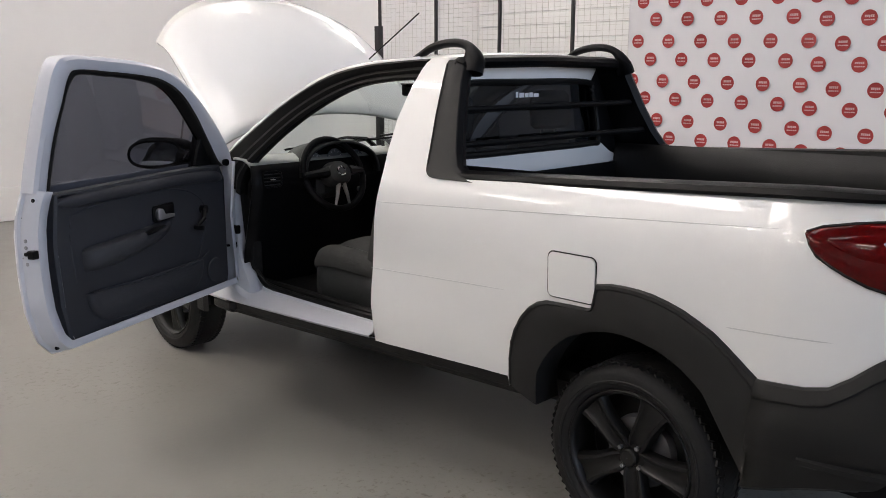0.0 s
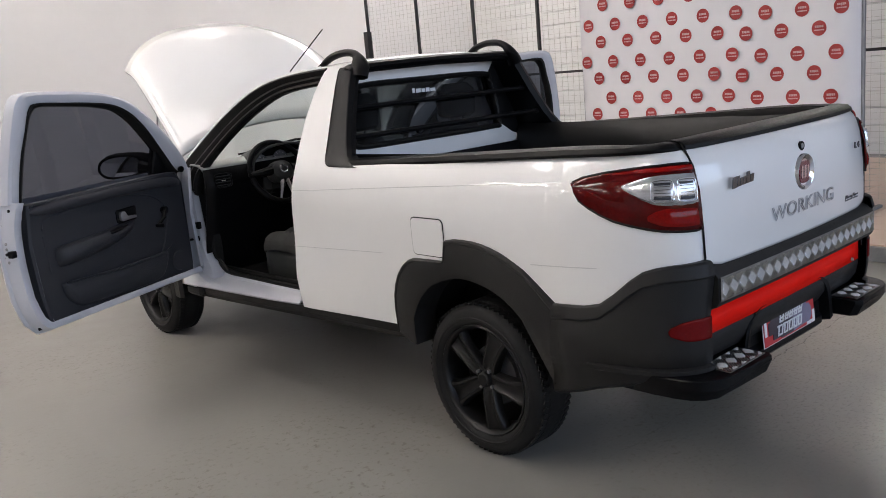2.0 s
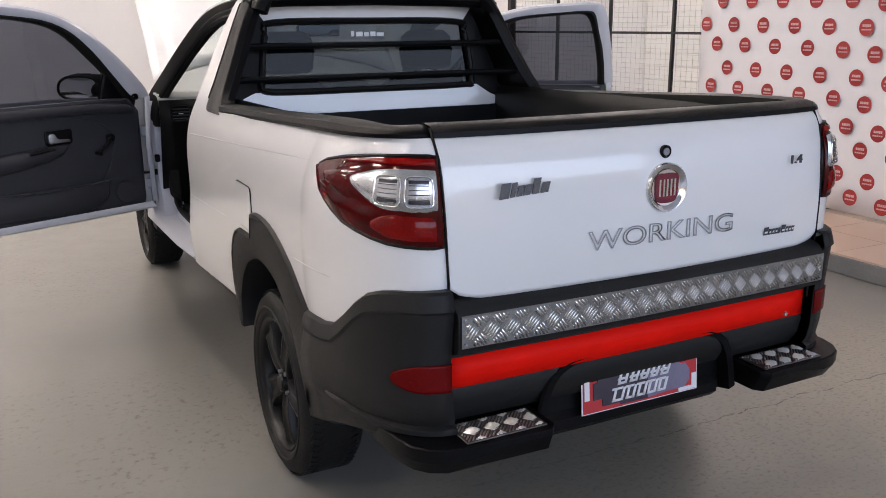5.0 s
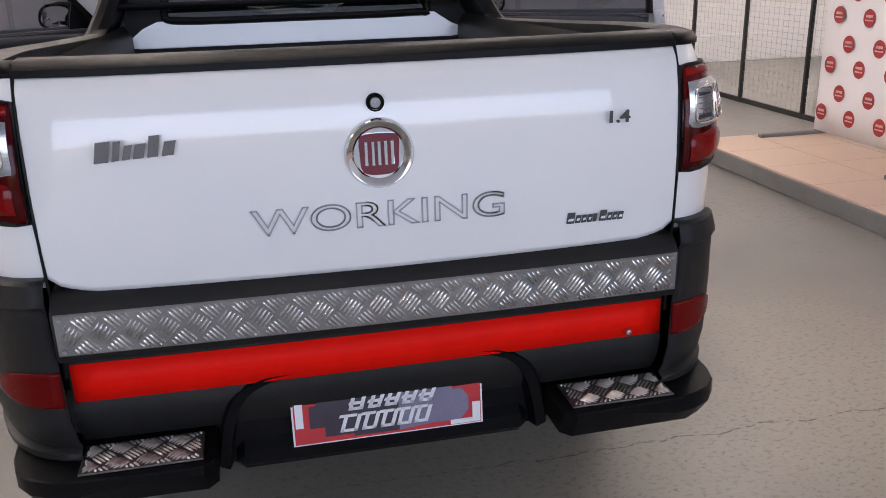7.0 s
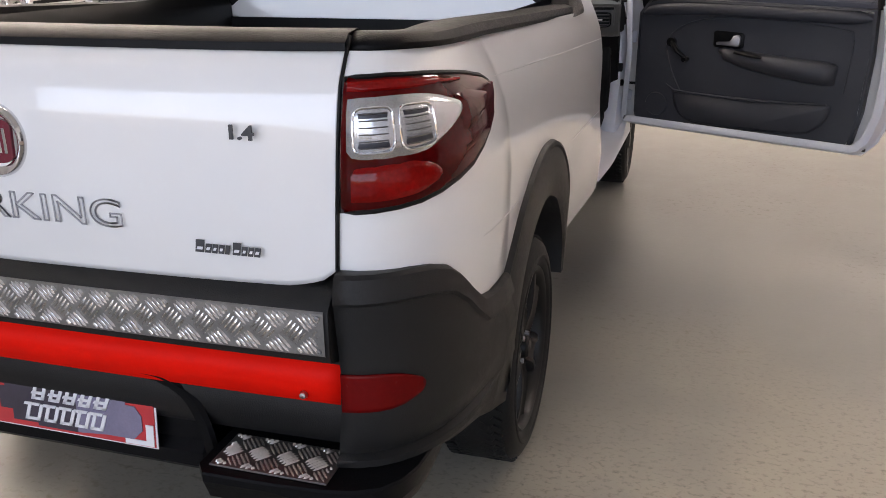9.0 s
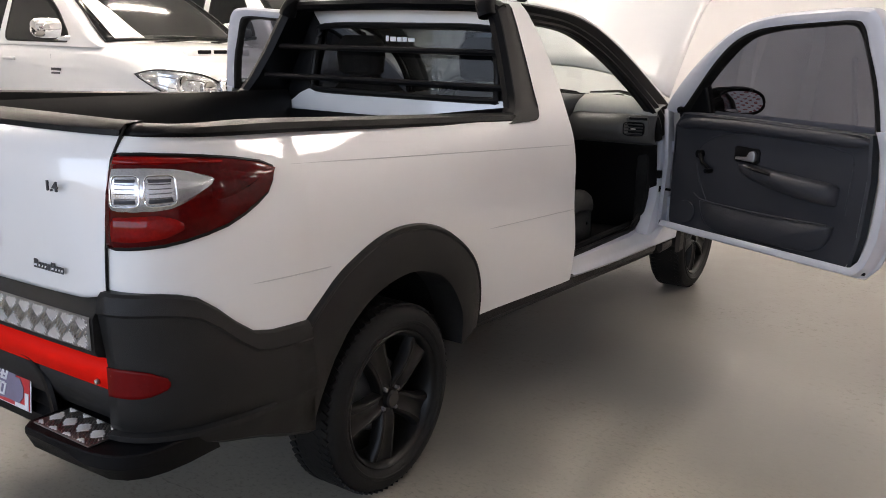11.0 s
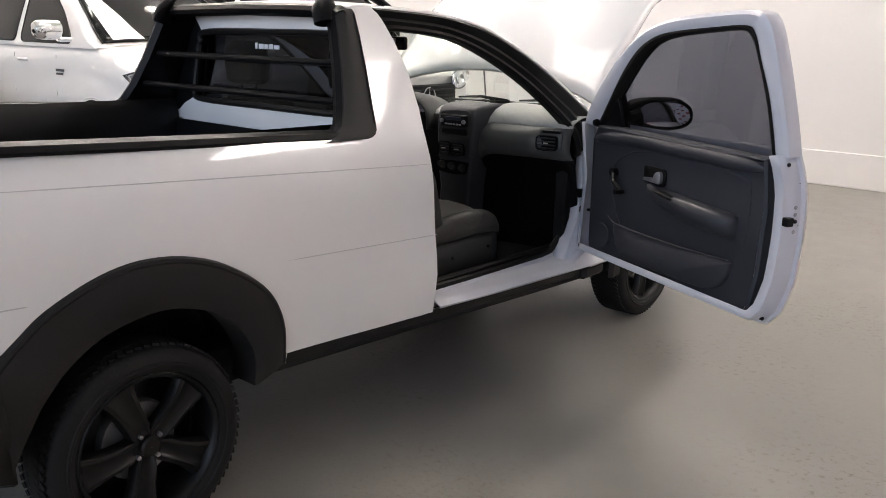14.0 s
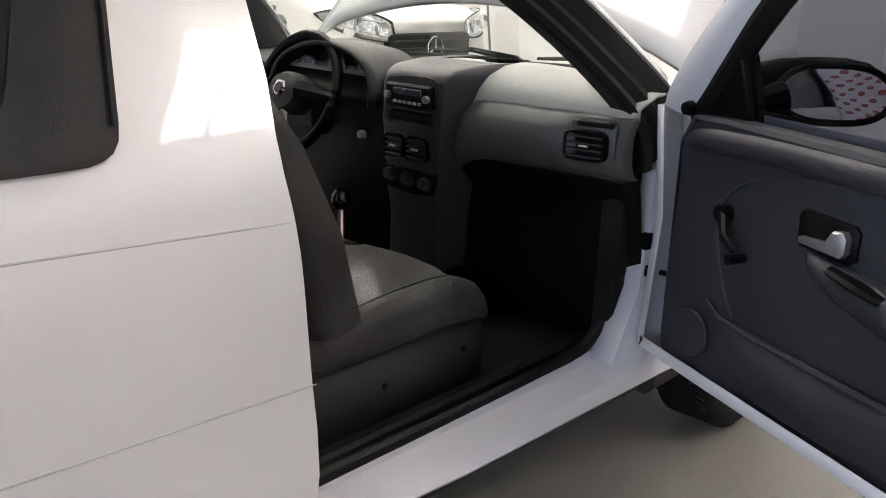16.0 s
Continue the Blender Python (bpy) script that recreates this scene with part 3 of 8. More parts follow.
def flare(left):
    """Grey arch trim from the sill to the bumper corner."""
    s = -1 if left else 1
    f = FLARE_L if left else FLARE_R
    out = smooth_curve([(0, y, z) for y, z in f], 3) if not left else [Vector((0, y, z)) for y, z in f]
    lip = smooth_curve([(0, y, z) for y, z in LIP], 6)
    ang = [math.atan2(p.z - 0.30, p.y + 0.02) for p in lip]
    n = len(out)
    rows = []
    for k, p in enumerate(out):
        # the lip point that faces this point of the outer edge
        a = math.atan2(p.z - 0.30, p.y + 0.02)
        a = lerp(a, [0.20, 0.45, 2.3, 2.44], [ang[0], 0.55, 2.35, ang[-1]])
        q = Vector((0, lerp(a, ang, [v.y for v in lip]), lerp(a, ang, [v.z for v in lip])))
        ow = wz(p.z)
        iw = 0.772
        row = [(s * (ow - 0.004), p.y, p.z), (s * (ow + 0.012), p.y * 0.985, p.z - 0.006)]
        for v, o in ((0.10, 0.017), (0.14, 0.014), (0.25, 0.021), (0.6, 0.030), (0.9, 0.034), (1.0, 0.030)):
            m = p.lerp(q, v)
            row.append((s * (ow + (iw - ow) * v + o), m.y, m.z))
        row.append((s * (iw - 0.01), q.y, q.z))
        row.append((s * (iw - 0.09), q.y, q.z))
        rows.append(row)
    bm = B()
    sheet(bm, rows, flip=not left)
    return part("wheel_arch_trim", bm, M_GREY, truck, "dark grey plastic arch trim")


def bumper_corner(left):
    s = -1 if left else 1
    rows = []
    for c in [-0.42] + CORNER:
        y = cy(c)
        hi = lerp(y, BUMP_Y, BUMP_Z)
        lo = lerp(y, [-0.9, -0.80, -0.60, -0.42, -0.39], [0.405, 0.395, 0.350, 0.300, 0.295])
        row = []
        k = min(1, max(0, (-0.52 - y) / 0.12))
        for z, o in ((hi, -0.02), (hi, 0.006), (hi - 0.006, 0.014), (hi - 0.030, 0.022), (hi - 0.044, 0.026), (hi - 0.052, 0.020), (hi - 0.062, 0.020), (min(hi - 0.085, 0.628), 0.027), (0.52, 0.030), (0.474, 0.028), (0.458, 0.028 - 0.008 * k), (0.452, 0.026 + 0.010 * k), (0.438, 0.024 + 0.013 * k), (0.430, 0.022 - 0.006 * k), (lo + 0.02, 0.010), (lo, -0.02)):
            zz = max(z, 0.60)
            p = side(c, zz, o)
            if c < -1:  # swells level with the middle of the bumper
                p.y -= 0.018 * ramp(-c - 1, 0.45, 1.0) * ramp(z, 0.63, 0.66)
            if c == -0.42:  # meets the slanting end of the arch trim
                p.y = lerp(z, [0.315, 0.645], [-0.398, -0.424])
            tuck = max(0.0, 0.55 - z) * 0.15 * min(1, max(0.1, (-0.40 - y) / 0.16))
            row.append((s * (p.x - tuck), p.y + tuck * (0.3 if c < -0.5 else 0), z))
        rows.append(row)
    bm = B()
    sheet(bm, rows, flip=left)
    return part("bumper_corner", bm, M_GREY, truck, "dark grey plastic bumper corner", solid=0.004)


def tailgate():
    g = None
    bm = B()
    xs = [0.603 * math.sin(math.pi / 2 * (-1 + 2 * k / 36)) for k in range(37)]
    rows = []
    for x in xs:
        lo = lerp(abs(x), [0, 0.53, 0.580, 0.603], [0.770, 0.773, 0.784, 0.802])
        row = []
        for z in [lo, lo + 0.01, 0.84, 0.88, 0.93, 0.98, 1.03, 1.07, 1.095, 1.11, 1.125, 1.135, 1.146, 1.152]:
            row.append((x * (1 + splay(z) / 0.603), tgy(z) - 0.014 * (1 - (x / 0.6) ** 2) + (wrap(z) - 0.006) * abs(x / 0.603) ** 5, max(z, lo)))
        rows.append(row)
    sheet(bm, rows)
    g = part("tailgate", bm, M_PAINT, truck, solid=0.03, angle=30)
    bm = B()
    rows = []
    for x in xs:
        d = -0.014 * (1 - (x / 0.6) ** 2) + 0.024 * abs(x / 0.603) ** 5
        x *= 1.022
        rows.append([(x, -0.860 + d, 1.150), (x, -0.858 + d, 1.163), (x, -0.842 + d, 1.176), (x, -0.80 + d, 1.180), (x, -0.765, 1.176), (x, -0.755, 1.165), (x, -0.755, 0.70)])
    sheet(bm, rows)
    part("tailgate_cap", bm, M_BLACK, g, "black plastic top cap and liner")
    return g


def bed_rail(left):
    s = -1 if left else 1
    rows = []
    for c in [0.85, 0.83, 0.8, 0.6, 0.4, 0.2, 0, -0.2, -0.42] + CORNER[:-1] + [-2]:
        y = cy(c)
        z0 = rail_z(y) - 0.004
        h = 0.030 - 0.007 * ramp(y, -0.5, -0.85)
        row = []
        q = 1 - 0.35 * ramp(y, -0.55, -0.85)
        for o, dz in ((0.004, -0.002), (0.007, 0.008), (0.0, h * 0.8), (-0.02 * q, h), (-0.06 * q, h), (-0.085 * q, h - 0.004), (-0.092 * q, 0.0), (-0.092 * q, -0.06)):
            p = side(c, 1.11, o)
            e = tgy(z0 + dz) - tgy(1.10)
            row.append((s * p.x, p.y + e * 0.8 * (ramp(-c, 1.2, 1.8) if c < -0.421 else 0), z0 + dz))
        rows.append(row)
    bm = B()
    sheet(bm, rows, flip=not left)
    return part("bed_rail", bm, M_BLACK, truck, "black plastic bed rail cap", solid=0.003)


def bed():
    bm = B()
    for s in (-1, 1):
        sheet(bm, [[(s * 0.645, 0.99, 1.12), (s * 0.645, -0.77, 1.14)], [(s * 0.62, 0.99, 1.08), (s * 0.62, -0.77, 1.10)], [(s * 0.60, 0.99, 0.66), (s * 0.60, -0.77, 0.66)]])
    sheet(bm, [[(-0.60, 0.985, 0.66), (0.60, 0.985, 0.66)], [(-0.60, -0.77, 0.66), (0.60, -0.77, 0.66)]])
    sheet(bm, [[(-0.62, 0.975, 1.034), (0.62, 0.975, 1.034)], [(-0.60, 0.985, 0.66), (0.60, 0.985, 0.66)]])
    liner = part("bed_liner", bm, M_LINER, truck, "black load-bed liner")
    for k in range(9):
        x = -0.52 + 0.13 * k
        bm = B()
        box(bm, x - 0.03, x + 0.03, -0.76, 0.97, 0.655, 0.672, 0.004)
        part("liner_rib", bm, M_LINER, liner)
    for s in (-1, 1):
        bm = B()
        box(bm, min(s * 0.42, s * 0.60), max(s * 0.42, s * 0.60), -0.28, 0.28, 0.66, 0.86, 0.06)
        part("wheel_box", bm, M_LINER, liner)


def cab_shell():
    # roof
    rows = []
    for y, z in ((1.0, 1.500), (1.03, 1.512), (1.16, 1.516), (1.30, 1.512), (1.45, 1.500), (1.58, 1.482), (1.70, 1.455)):
        w = wz(z) - 0.004
        rows.append([(w * u, y - 0.03 * (0 if y < 1.2 else u * u) + (0.05 * (1 - u * u) if y > 1.5 else 0), z + 0.028 * (1 - abs(u) ** 2.5)) for u in (-1, -0.97, -0.9, -0.7, -0.4, 0, 0.4, 0.7, 0.9, 0.97, 1)])
    bm = B()
    sheet(bm, rows)
    part("roof", bm, M_PAINT, truck, solid=0.02)
    # rear wall with its window
    for s in (-1, 1):
        bm = B()
        prism(bm, [(s * 0.495, 1.012, 1.12), (s * 0.66, 0.997, 1.06), (s * 0.545, 1.027, 1.50), (s * 0.455, 1.037, 1.445)], (0, 0.03, 0))
        part("window_surround", bm, M_BLACK, truck, "black panel beside the rear window")
    bm = B()
    prism(bm, [(-0.462, 1.034, 1.410), (0.462, 1.034, 1.410), (0.53, 1.03, 1.50), (-0.53, 1.03, 1.50)], (0, 0.03, 0))
    prism(bm, [(-0.66, 0.995, 1.035), (0.66, 0.995, 1.035), (0.64, 1.005, 1.105), (0.56, 1.010, 1.128), (-0.56, 1.010, 1.128), (-0.64, 1.005, 1.105)], (0, 0.03, 0))
    prism(bm, [(-0.60, 1.0, 0.30), (0.60, 1.0, 0.30), (0.60, 1.0, 1.036), (-0.60, 1.0, 1.036)], (0, 0.03, 0))
    part("cab_rear_wall", bm, M_PAINT, truck)
    win = thing_part("rear_window")
    bm = B()
    fill(bm, [(-0.52, 1.018, 1.12), (0.52, 1.018, 1.12), (0.47, 1.046, 1.45), (-0.47, 1.046, 1.45)])
    pane = part("pane", bm, G_REAR, win, "dark tinted rear glass")
    pane.visible_shadow = False
    bm = B()
    loop = smooth_curve([(-0.50, 1.006, 1.15), (-0.44, 1.004, 1.128), (0, 1.004, 1.126), (0.44, 1.004, 1.128), (0.50, 1.006, 1.15), (0.47, 1.026, 1.36), (0.43, 1.032, 1.412), (0, 1.032, 1.418), (-0.43, 1.032, 1.412), (-0.47, 1.026, 1.36), (-0.50, 1.006, 1.15)], 5)
    tube(bm, loop[:-1], 0.014, 8, closed=True)
    part("window_seal", bm, M_SEAL, win)
    bm = B()
    for x0, x1, z0, z1 in ((-0.085, -0.07, 1.352, 1.376), (-0.062, -0.03, 1.352, 1.372), (-0.024, 0.0, 1.352, 1.370), (0.006, 0.03, 1.352, 1.372), (0.036, 0.07, 1.352, 1.368)):
        box(bm, x0, x1, 1.030, 1.0325, z0, z1)
    part("sticker", bm, M_WHITEPRINT, win, "white sticker of illegible bars")


def thing_part(name, label=""):
    """An empty part that only holds pieces under the truck."""
    ob = new(name)
    ob.empty_display_size = 0.1
    ob.parent = truck
    if label:
        ob["label"] = label
    return ob


def guard(left):
    s = -1 if left else 1
    prof = [(1.080, 0.862, 0.64), (1.084, 0.882, 0.665), (1.092, 0.898, 0.695), (1.105, 0.909, 0.728), (1.125, 0.916, 0.762), (1.18, 0.928, 0.792), (1.30, 0.952, 0.835), (1.42, 0.968, 0.868), (1.49, 0.976, 0.885), (1.505, 0.97, 0.90)]
    bm = B()
    rows = []
    for z, yf, yr in prof:
        o = wz(z)
        rows.append([(s * (o - 0.01), yf, z), (s * (o + 0.006), yf - 0.006, z), (s * (o + 0.010), yf - 0.05, z), (s * (o + 0.006), yr + 0.035, z), (s * (o - 0.006), yr + 0.008, z), (s * (o - 0.03), yr, z), (s * (o - 0.062), yr + 0.012, z), (s * (o - 0.07), yf, z)])
    vs = sheet(bm, rows, closed=True, flip=not left)
    bm.faces.new(vs[0])
    bm.faces.new(vs[-1])
    g = part("side_guard", bm, M_GREY, truck, "grey-black plastic sports bar side")
    bm = B()
    sheet(bm, [[(r[4][0] - s * 0.004, r[4][1] - 0.003, r[4][2]), (r[5][0] - s * 0.003, r[5][1] - 0.003, r[5][2]), (r[6][0] - s * 0.003, r[6][1], r[6][2]), (r[7][0] - s * 0.003, r[7][1], r[7][2]), (r[7][0] - s * 0.006, 1.028, r[7][2])] for r in rows])
    part("guard_lining", bm, M_BLACK, g, "black inner face")
    bm = B()
    tube(bm, [(s * (wz(z) + 0.011), yf - 0.016, z) for z, yf, yr in prof[4:9]], 0.0025, 6)
    part("guard_groove", bm, M_SEAL, g)
    return g


def sports_bar():
    guard(True)
    guard(False)
    bm = B()
    tube(bm, [(-0.56, 0.93, 1.478), (-0.53, 0.93, 1.492), (-0.4, 0.93, 1.500), (0, 0.93, 1.506), (0.4, 0.93, 1.500), (0.53, 0.93, 1.492), (0.56, 0.93, 1.478)], 0.026, 10, squash=1.8)
    part("top_bar", bm, M_BLACK, truck, "black top bar across the cab")
    for z, y in ((1.320, 0.885), (1.192, 0.845)):
        bm = B()
        tube(bm, [(-0.64 + 0.3 * (z - 1.19), y, z), (0.64 - 0.3 * (z - 1.19), y, z)], 0.013, 10)
        part("window_bar", bm, M_BLACK, truck, "black tube guarding the rear window")
    for s in (-1, 1):
        bm = B()
        pts = smooth_curve([(s * 0.50, 1.235, 1.504), (s * 0.497, 1.19, 1.526), (s * 0.493, 1.13, 1.554), (s * 0.490, 1.05, 1.570), (s * 0.490, 0.97, 1.568), (s * 0.495, 0.918, 1.548), (s * 0.507, 0.890, 1.508), (s * 0.528, 0.882, 1.455)], 4)
        n = len(pts)
        tube(bm, pts, [0.011 + 0.006 * min(1, k / 10) + 0.017 * ramp(k, n - 10, n - 3) for k in range(n)], 12, squash=1.4)
        part("roof_handle", bm, M_BLACK, truck, "black plastic arched roof rail")


def wheel(name, x, y, left):
    s = -1 if left else 1
    w = thing_part(name)
    w.location = (x, y, 0.272)
    R = 0.305
    bm = B()
    prof = [(0.215, -0.155), (0.221, -0.165), (0.240, -0.186), (0.265, -0.190), (0.286, -0.180), (0.299, -0.158), (R, -0.12), (R, -0.05), (0.299, -0.016), (0.288, 0.003), (0.270, 0.012), (0.256, 0.0135), (0.253, 0.0165), (0.246, 0.0165), (0.243, 0.013), (0.234, 0.011), (0.224, 0.003), (0.218, -0.012)]
    lathe(bm, [(r, s * h) for r, h in prof], 72, closed=True)
    ty = part("tyre", bm, M_TYRE, w)
    bm = B()
    for k in range(72):
        a = 2 * math.pi * k / 72
        for j, h in enumerate((-0.150, -0.115, -0.055, -0.022)):
            m = Matrix.Rotation(a + 0.02 * (j % 2), 4, 'X') @ Matrix.Translation((s * h, 0, R - 0.0026)) @ Matrix.Rotation(0.5 * (1 if j < 2 else -1), 4, 'Z')
            box(bm, -0.013, 0.013, -0.0085, 0.0085, -0.004, 0.003, m=m)
    tagged(part("tread_pattern", bm, M_TYRE, ty), kind="stuff")
    bm = B()
    lathe(bm, [(0.216, s * -0.16), (0.206, s * -0.14), (0.197, s * -0.05), (0.205, s * -0.010), (0.212, s * 0.002), (0.219, s * 0.006), (0.223, s * 0.002), (0.220, s * -0.006), (0.216, s * -0.16)], 64)
    lathe(bm, [(0.001, s * -0.10), (0.12, s * -0.10), (0.203, s * -0.12)], 40)
    rim = part("rim", bm, M_RIM, w)
    # five broad spokes, each with a shallow trough between two ridges
    for k in range(5):
        m = Matrix.Rotation(2 * math.pi * k / 5 + 0.42, 4, 'X')
        bm = B()
        rows = []
        for r, wd, h, th in ((0.030, 0.028, -0.020, 0.03), (0.055, 0.036, -0.012, 0.034), (0.085, 0.037, -0.007, 0.036), (0.12, 0.039, -0.006, 0.036), (0.155, 0.045, -0.007, 0.034), (0.185, 0.054, -0.010, 0.03), (0.206, 0.064, -0.012, 0.02)):
            rows.append([m @ Vector((s * (h + dx), dy, r)) for dy, dx in ((-wd * 1.05, -th), (-wd, -0.010), (-wd * 0.86, -0.001), (-0.62 * wd, 0.001), (-0.42 * wd, -0.006), (0, -0.009), (0.42 * wd, -0.006), (0.62 * wd, 0.001), (wd * 0.86, -0.001), (wd, -0.010), (wd * 1.05, -th))])
        sheet(bm, rows)
        part("spoke", bm, M_RIM, rim)
    bm = B()
    lathe(bm, [(0.001, s * 0.0), (0.024, s * 0.0), (0.030, s * -0.006), (0.032, s * -0.02), (0.052, s * -0.022), (0.055, s * -0.05)], 28)
    part("hub_cap", bm, M_RIM, rim)
    for k in range(4):
        a = 2 * math.pi * k / 4 + 0.6
        bm = B()
        lathe(bm, [(0.001, s * -0.008), (0.007, s * -0.009), (0.008, s * -0.03)], 6, at=(0, 0.043 * math.cos(a), 0.043 * math.sin(a)))
        part("wheel_bolt", bm, M_STEEL, rim)
    bm = B()
    lathe(bm, [(0.03, s * -0.07), (0.115, s * -0.07), (0.12, s * -0.08), (0.12, s * -0.105)], 32)
    part("brake_disc", bm, M_STEEL, w)
    return w


def underbody():
    bm = B()
    box(bm, -0.62, 0.62, -0.70, 3.3, 0.30, 0.42, 0.03)
    box(bm, -0.50, -0.10, -0.66, -0.35, 0.28, 0.36, 0.04)
    tube(bm, [(-0.68, -0.022, 0.27), (0.68, -0.022, 0.27)], 0.045, 10)
    tube(bm, [(-0.66, 2.88, 0.27), (0.66, 2.88, 0.27)], 0.03, 8)
    tube(bm, [(0.25, 3.0, 0.27), (0.28, 0.9, 0.27), (0.40, 0.2, 0.28), (0.44, -0.50, 0.29)], 0.024, 8)
    for s in (-1, 1):
        box(bm, s * 0.52 - 0.025, s * 0.52 + 0.025, -0.65, 0.75, 0.27, 0.31, 0.008)
        tube(bm, [(s * 0.45, 0.06, 0.27), (s * 0.5, -0.12, 0.55)], 0.03, 8)
    part("underbody", bm, M_UNDER, truck, "dark underbody with axle and exhaust")
    for s in (-1, 1):
        for y0 in (0.0, 2.87):
            bm = B()
            rows = []
            r, a0 = (0.44, 14) if y0 < 1 else (0.375, -8)
            for k in range(19):
                a = math.radians(a0 + (180 - 2 * a0) * k / 18)
                rows.append([(s * x, y0 + (r - 0.03) * math.cos(a), 0.305 + r * math.sin(a)) for x in (0.775, 0.45)])
            sheet(bm, rows)
            fill(bm, [(s * 0.45, y0 + (r - 0.03) * math.cos(a), 0.305 + r * math.sin(a)) for a in (math.radians(a0 + (180 - 2 * a0) * k / 18) for k in range(19))])
            part("wheel_well", bm, M_UNDER, truck, "black wheel-well liner")


def rocker(left):
    s = -1 if left else 1
    rows = []
    for y in (1.185, 1.5, 1.8, 2.0, 2.1, 2.2, 2.36):
        zb = lerp(y, [1.19, 1.4, 2.1, 2.36], [0.402, 0.398, 0.372, 0.362])
        zt = lerp(y, [1.19, 1.4, 2.0, 2.1, 2.2, 2.36], [0.430, 0.425, 0.415, 0.425, 0.47, 0.53])
        xo = lerp(y, [1.19, 1.5, 2.36], [0.806, 0.825, 0.826])
        rows.append([(s * 0.62, y, zb - 0.005), (s * (xo - 0.03), y, zb - 0.004), (s * (xo - 0.006), y, zb + 0.003), (s * xo, y, zb + 0.012), (s * (xo - 0.010), y, zt - 0.012), (s * (xo - 0.03), y, zt - 0.002), (s * 0.74, y, zt + 0.002), (s * 0.715, y, zt + 0.006), (s * 0.705, y, zt + 0.02), (s * 0.66, y, zt + 0.022)])
    bm = B()
    sheet(bm, rows, flip=not left)
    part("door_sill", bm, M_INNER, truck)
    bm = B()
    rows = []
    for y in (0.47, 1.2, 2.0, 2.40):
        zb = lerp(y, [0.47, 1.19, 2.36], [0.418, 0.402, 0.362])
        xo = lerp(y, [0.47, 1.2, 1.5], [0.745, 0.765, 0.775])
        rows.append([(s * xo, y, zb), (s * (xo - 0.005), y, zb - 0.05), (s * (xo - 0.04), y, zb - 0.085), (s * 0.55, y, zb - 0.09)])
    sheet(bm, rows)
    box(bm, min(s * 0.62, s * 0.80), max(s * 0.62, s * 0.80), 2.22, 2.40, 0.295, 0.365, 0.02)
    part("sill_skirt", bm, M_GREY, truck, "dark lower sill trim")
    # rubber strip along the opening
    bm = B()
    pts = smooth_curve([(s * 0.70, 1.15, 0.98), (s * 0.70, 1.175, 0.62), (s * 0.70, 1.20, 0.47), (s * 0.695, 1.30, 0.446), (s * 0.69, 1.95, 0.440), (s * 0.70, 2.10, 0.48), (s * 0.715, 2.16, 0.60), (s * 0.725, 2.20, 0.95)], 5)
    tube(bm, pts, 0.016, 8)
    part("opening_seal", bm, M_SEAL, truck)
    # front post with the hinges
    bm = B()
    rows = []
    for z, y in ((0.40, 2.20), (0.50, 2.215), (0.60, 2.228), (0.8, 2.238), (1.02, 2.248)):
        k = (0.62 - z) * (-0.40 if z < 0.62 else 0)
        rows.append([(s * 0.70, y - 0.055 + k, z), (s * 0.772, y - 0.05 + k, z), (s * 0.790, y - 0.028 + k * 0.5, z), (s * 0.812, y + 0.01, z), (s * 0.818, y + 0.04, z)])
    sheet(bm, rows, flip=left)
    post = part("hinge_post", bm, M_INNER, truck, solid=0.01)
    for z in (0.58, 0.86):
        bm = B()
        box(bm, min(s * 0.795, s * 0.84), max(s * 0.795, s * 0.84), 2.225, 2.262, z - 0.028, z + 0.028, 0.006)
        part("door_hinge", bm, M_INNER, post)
    bm = B()
    box(bm, min(s * 0.775, s * 0.86), max(s * 0.775, s * 0.86), 2.196, 2.210, 0.638, 0.65, 0.003)
    tube(bm, [(s * 0.775, 2.185, 0.645), (s * 0.79, 2.19, 0.645)], 0.016, 8)
    part("door_check", bm, M_BLACK, post)
    bm = B()
    box(bm, min(s * 0.76, s * 0.785), max(s * 0.76, s * 0.785), 2.165, 2.195, 0.70, 0.74, 0.004)
    part("courtesy_switch", bm, M_BLACK, post)


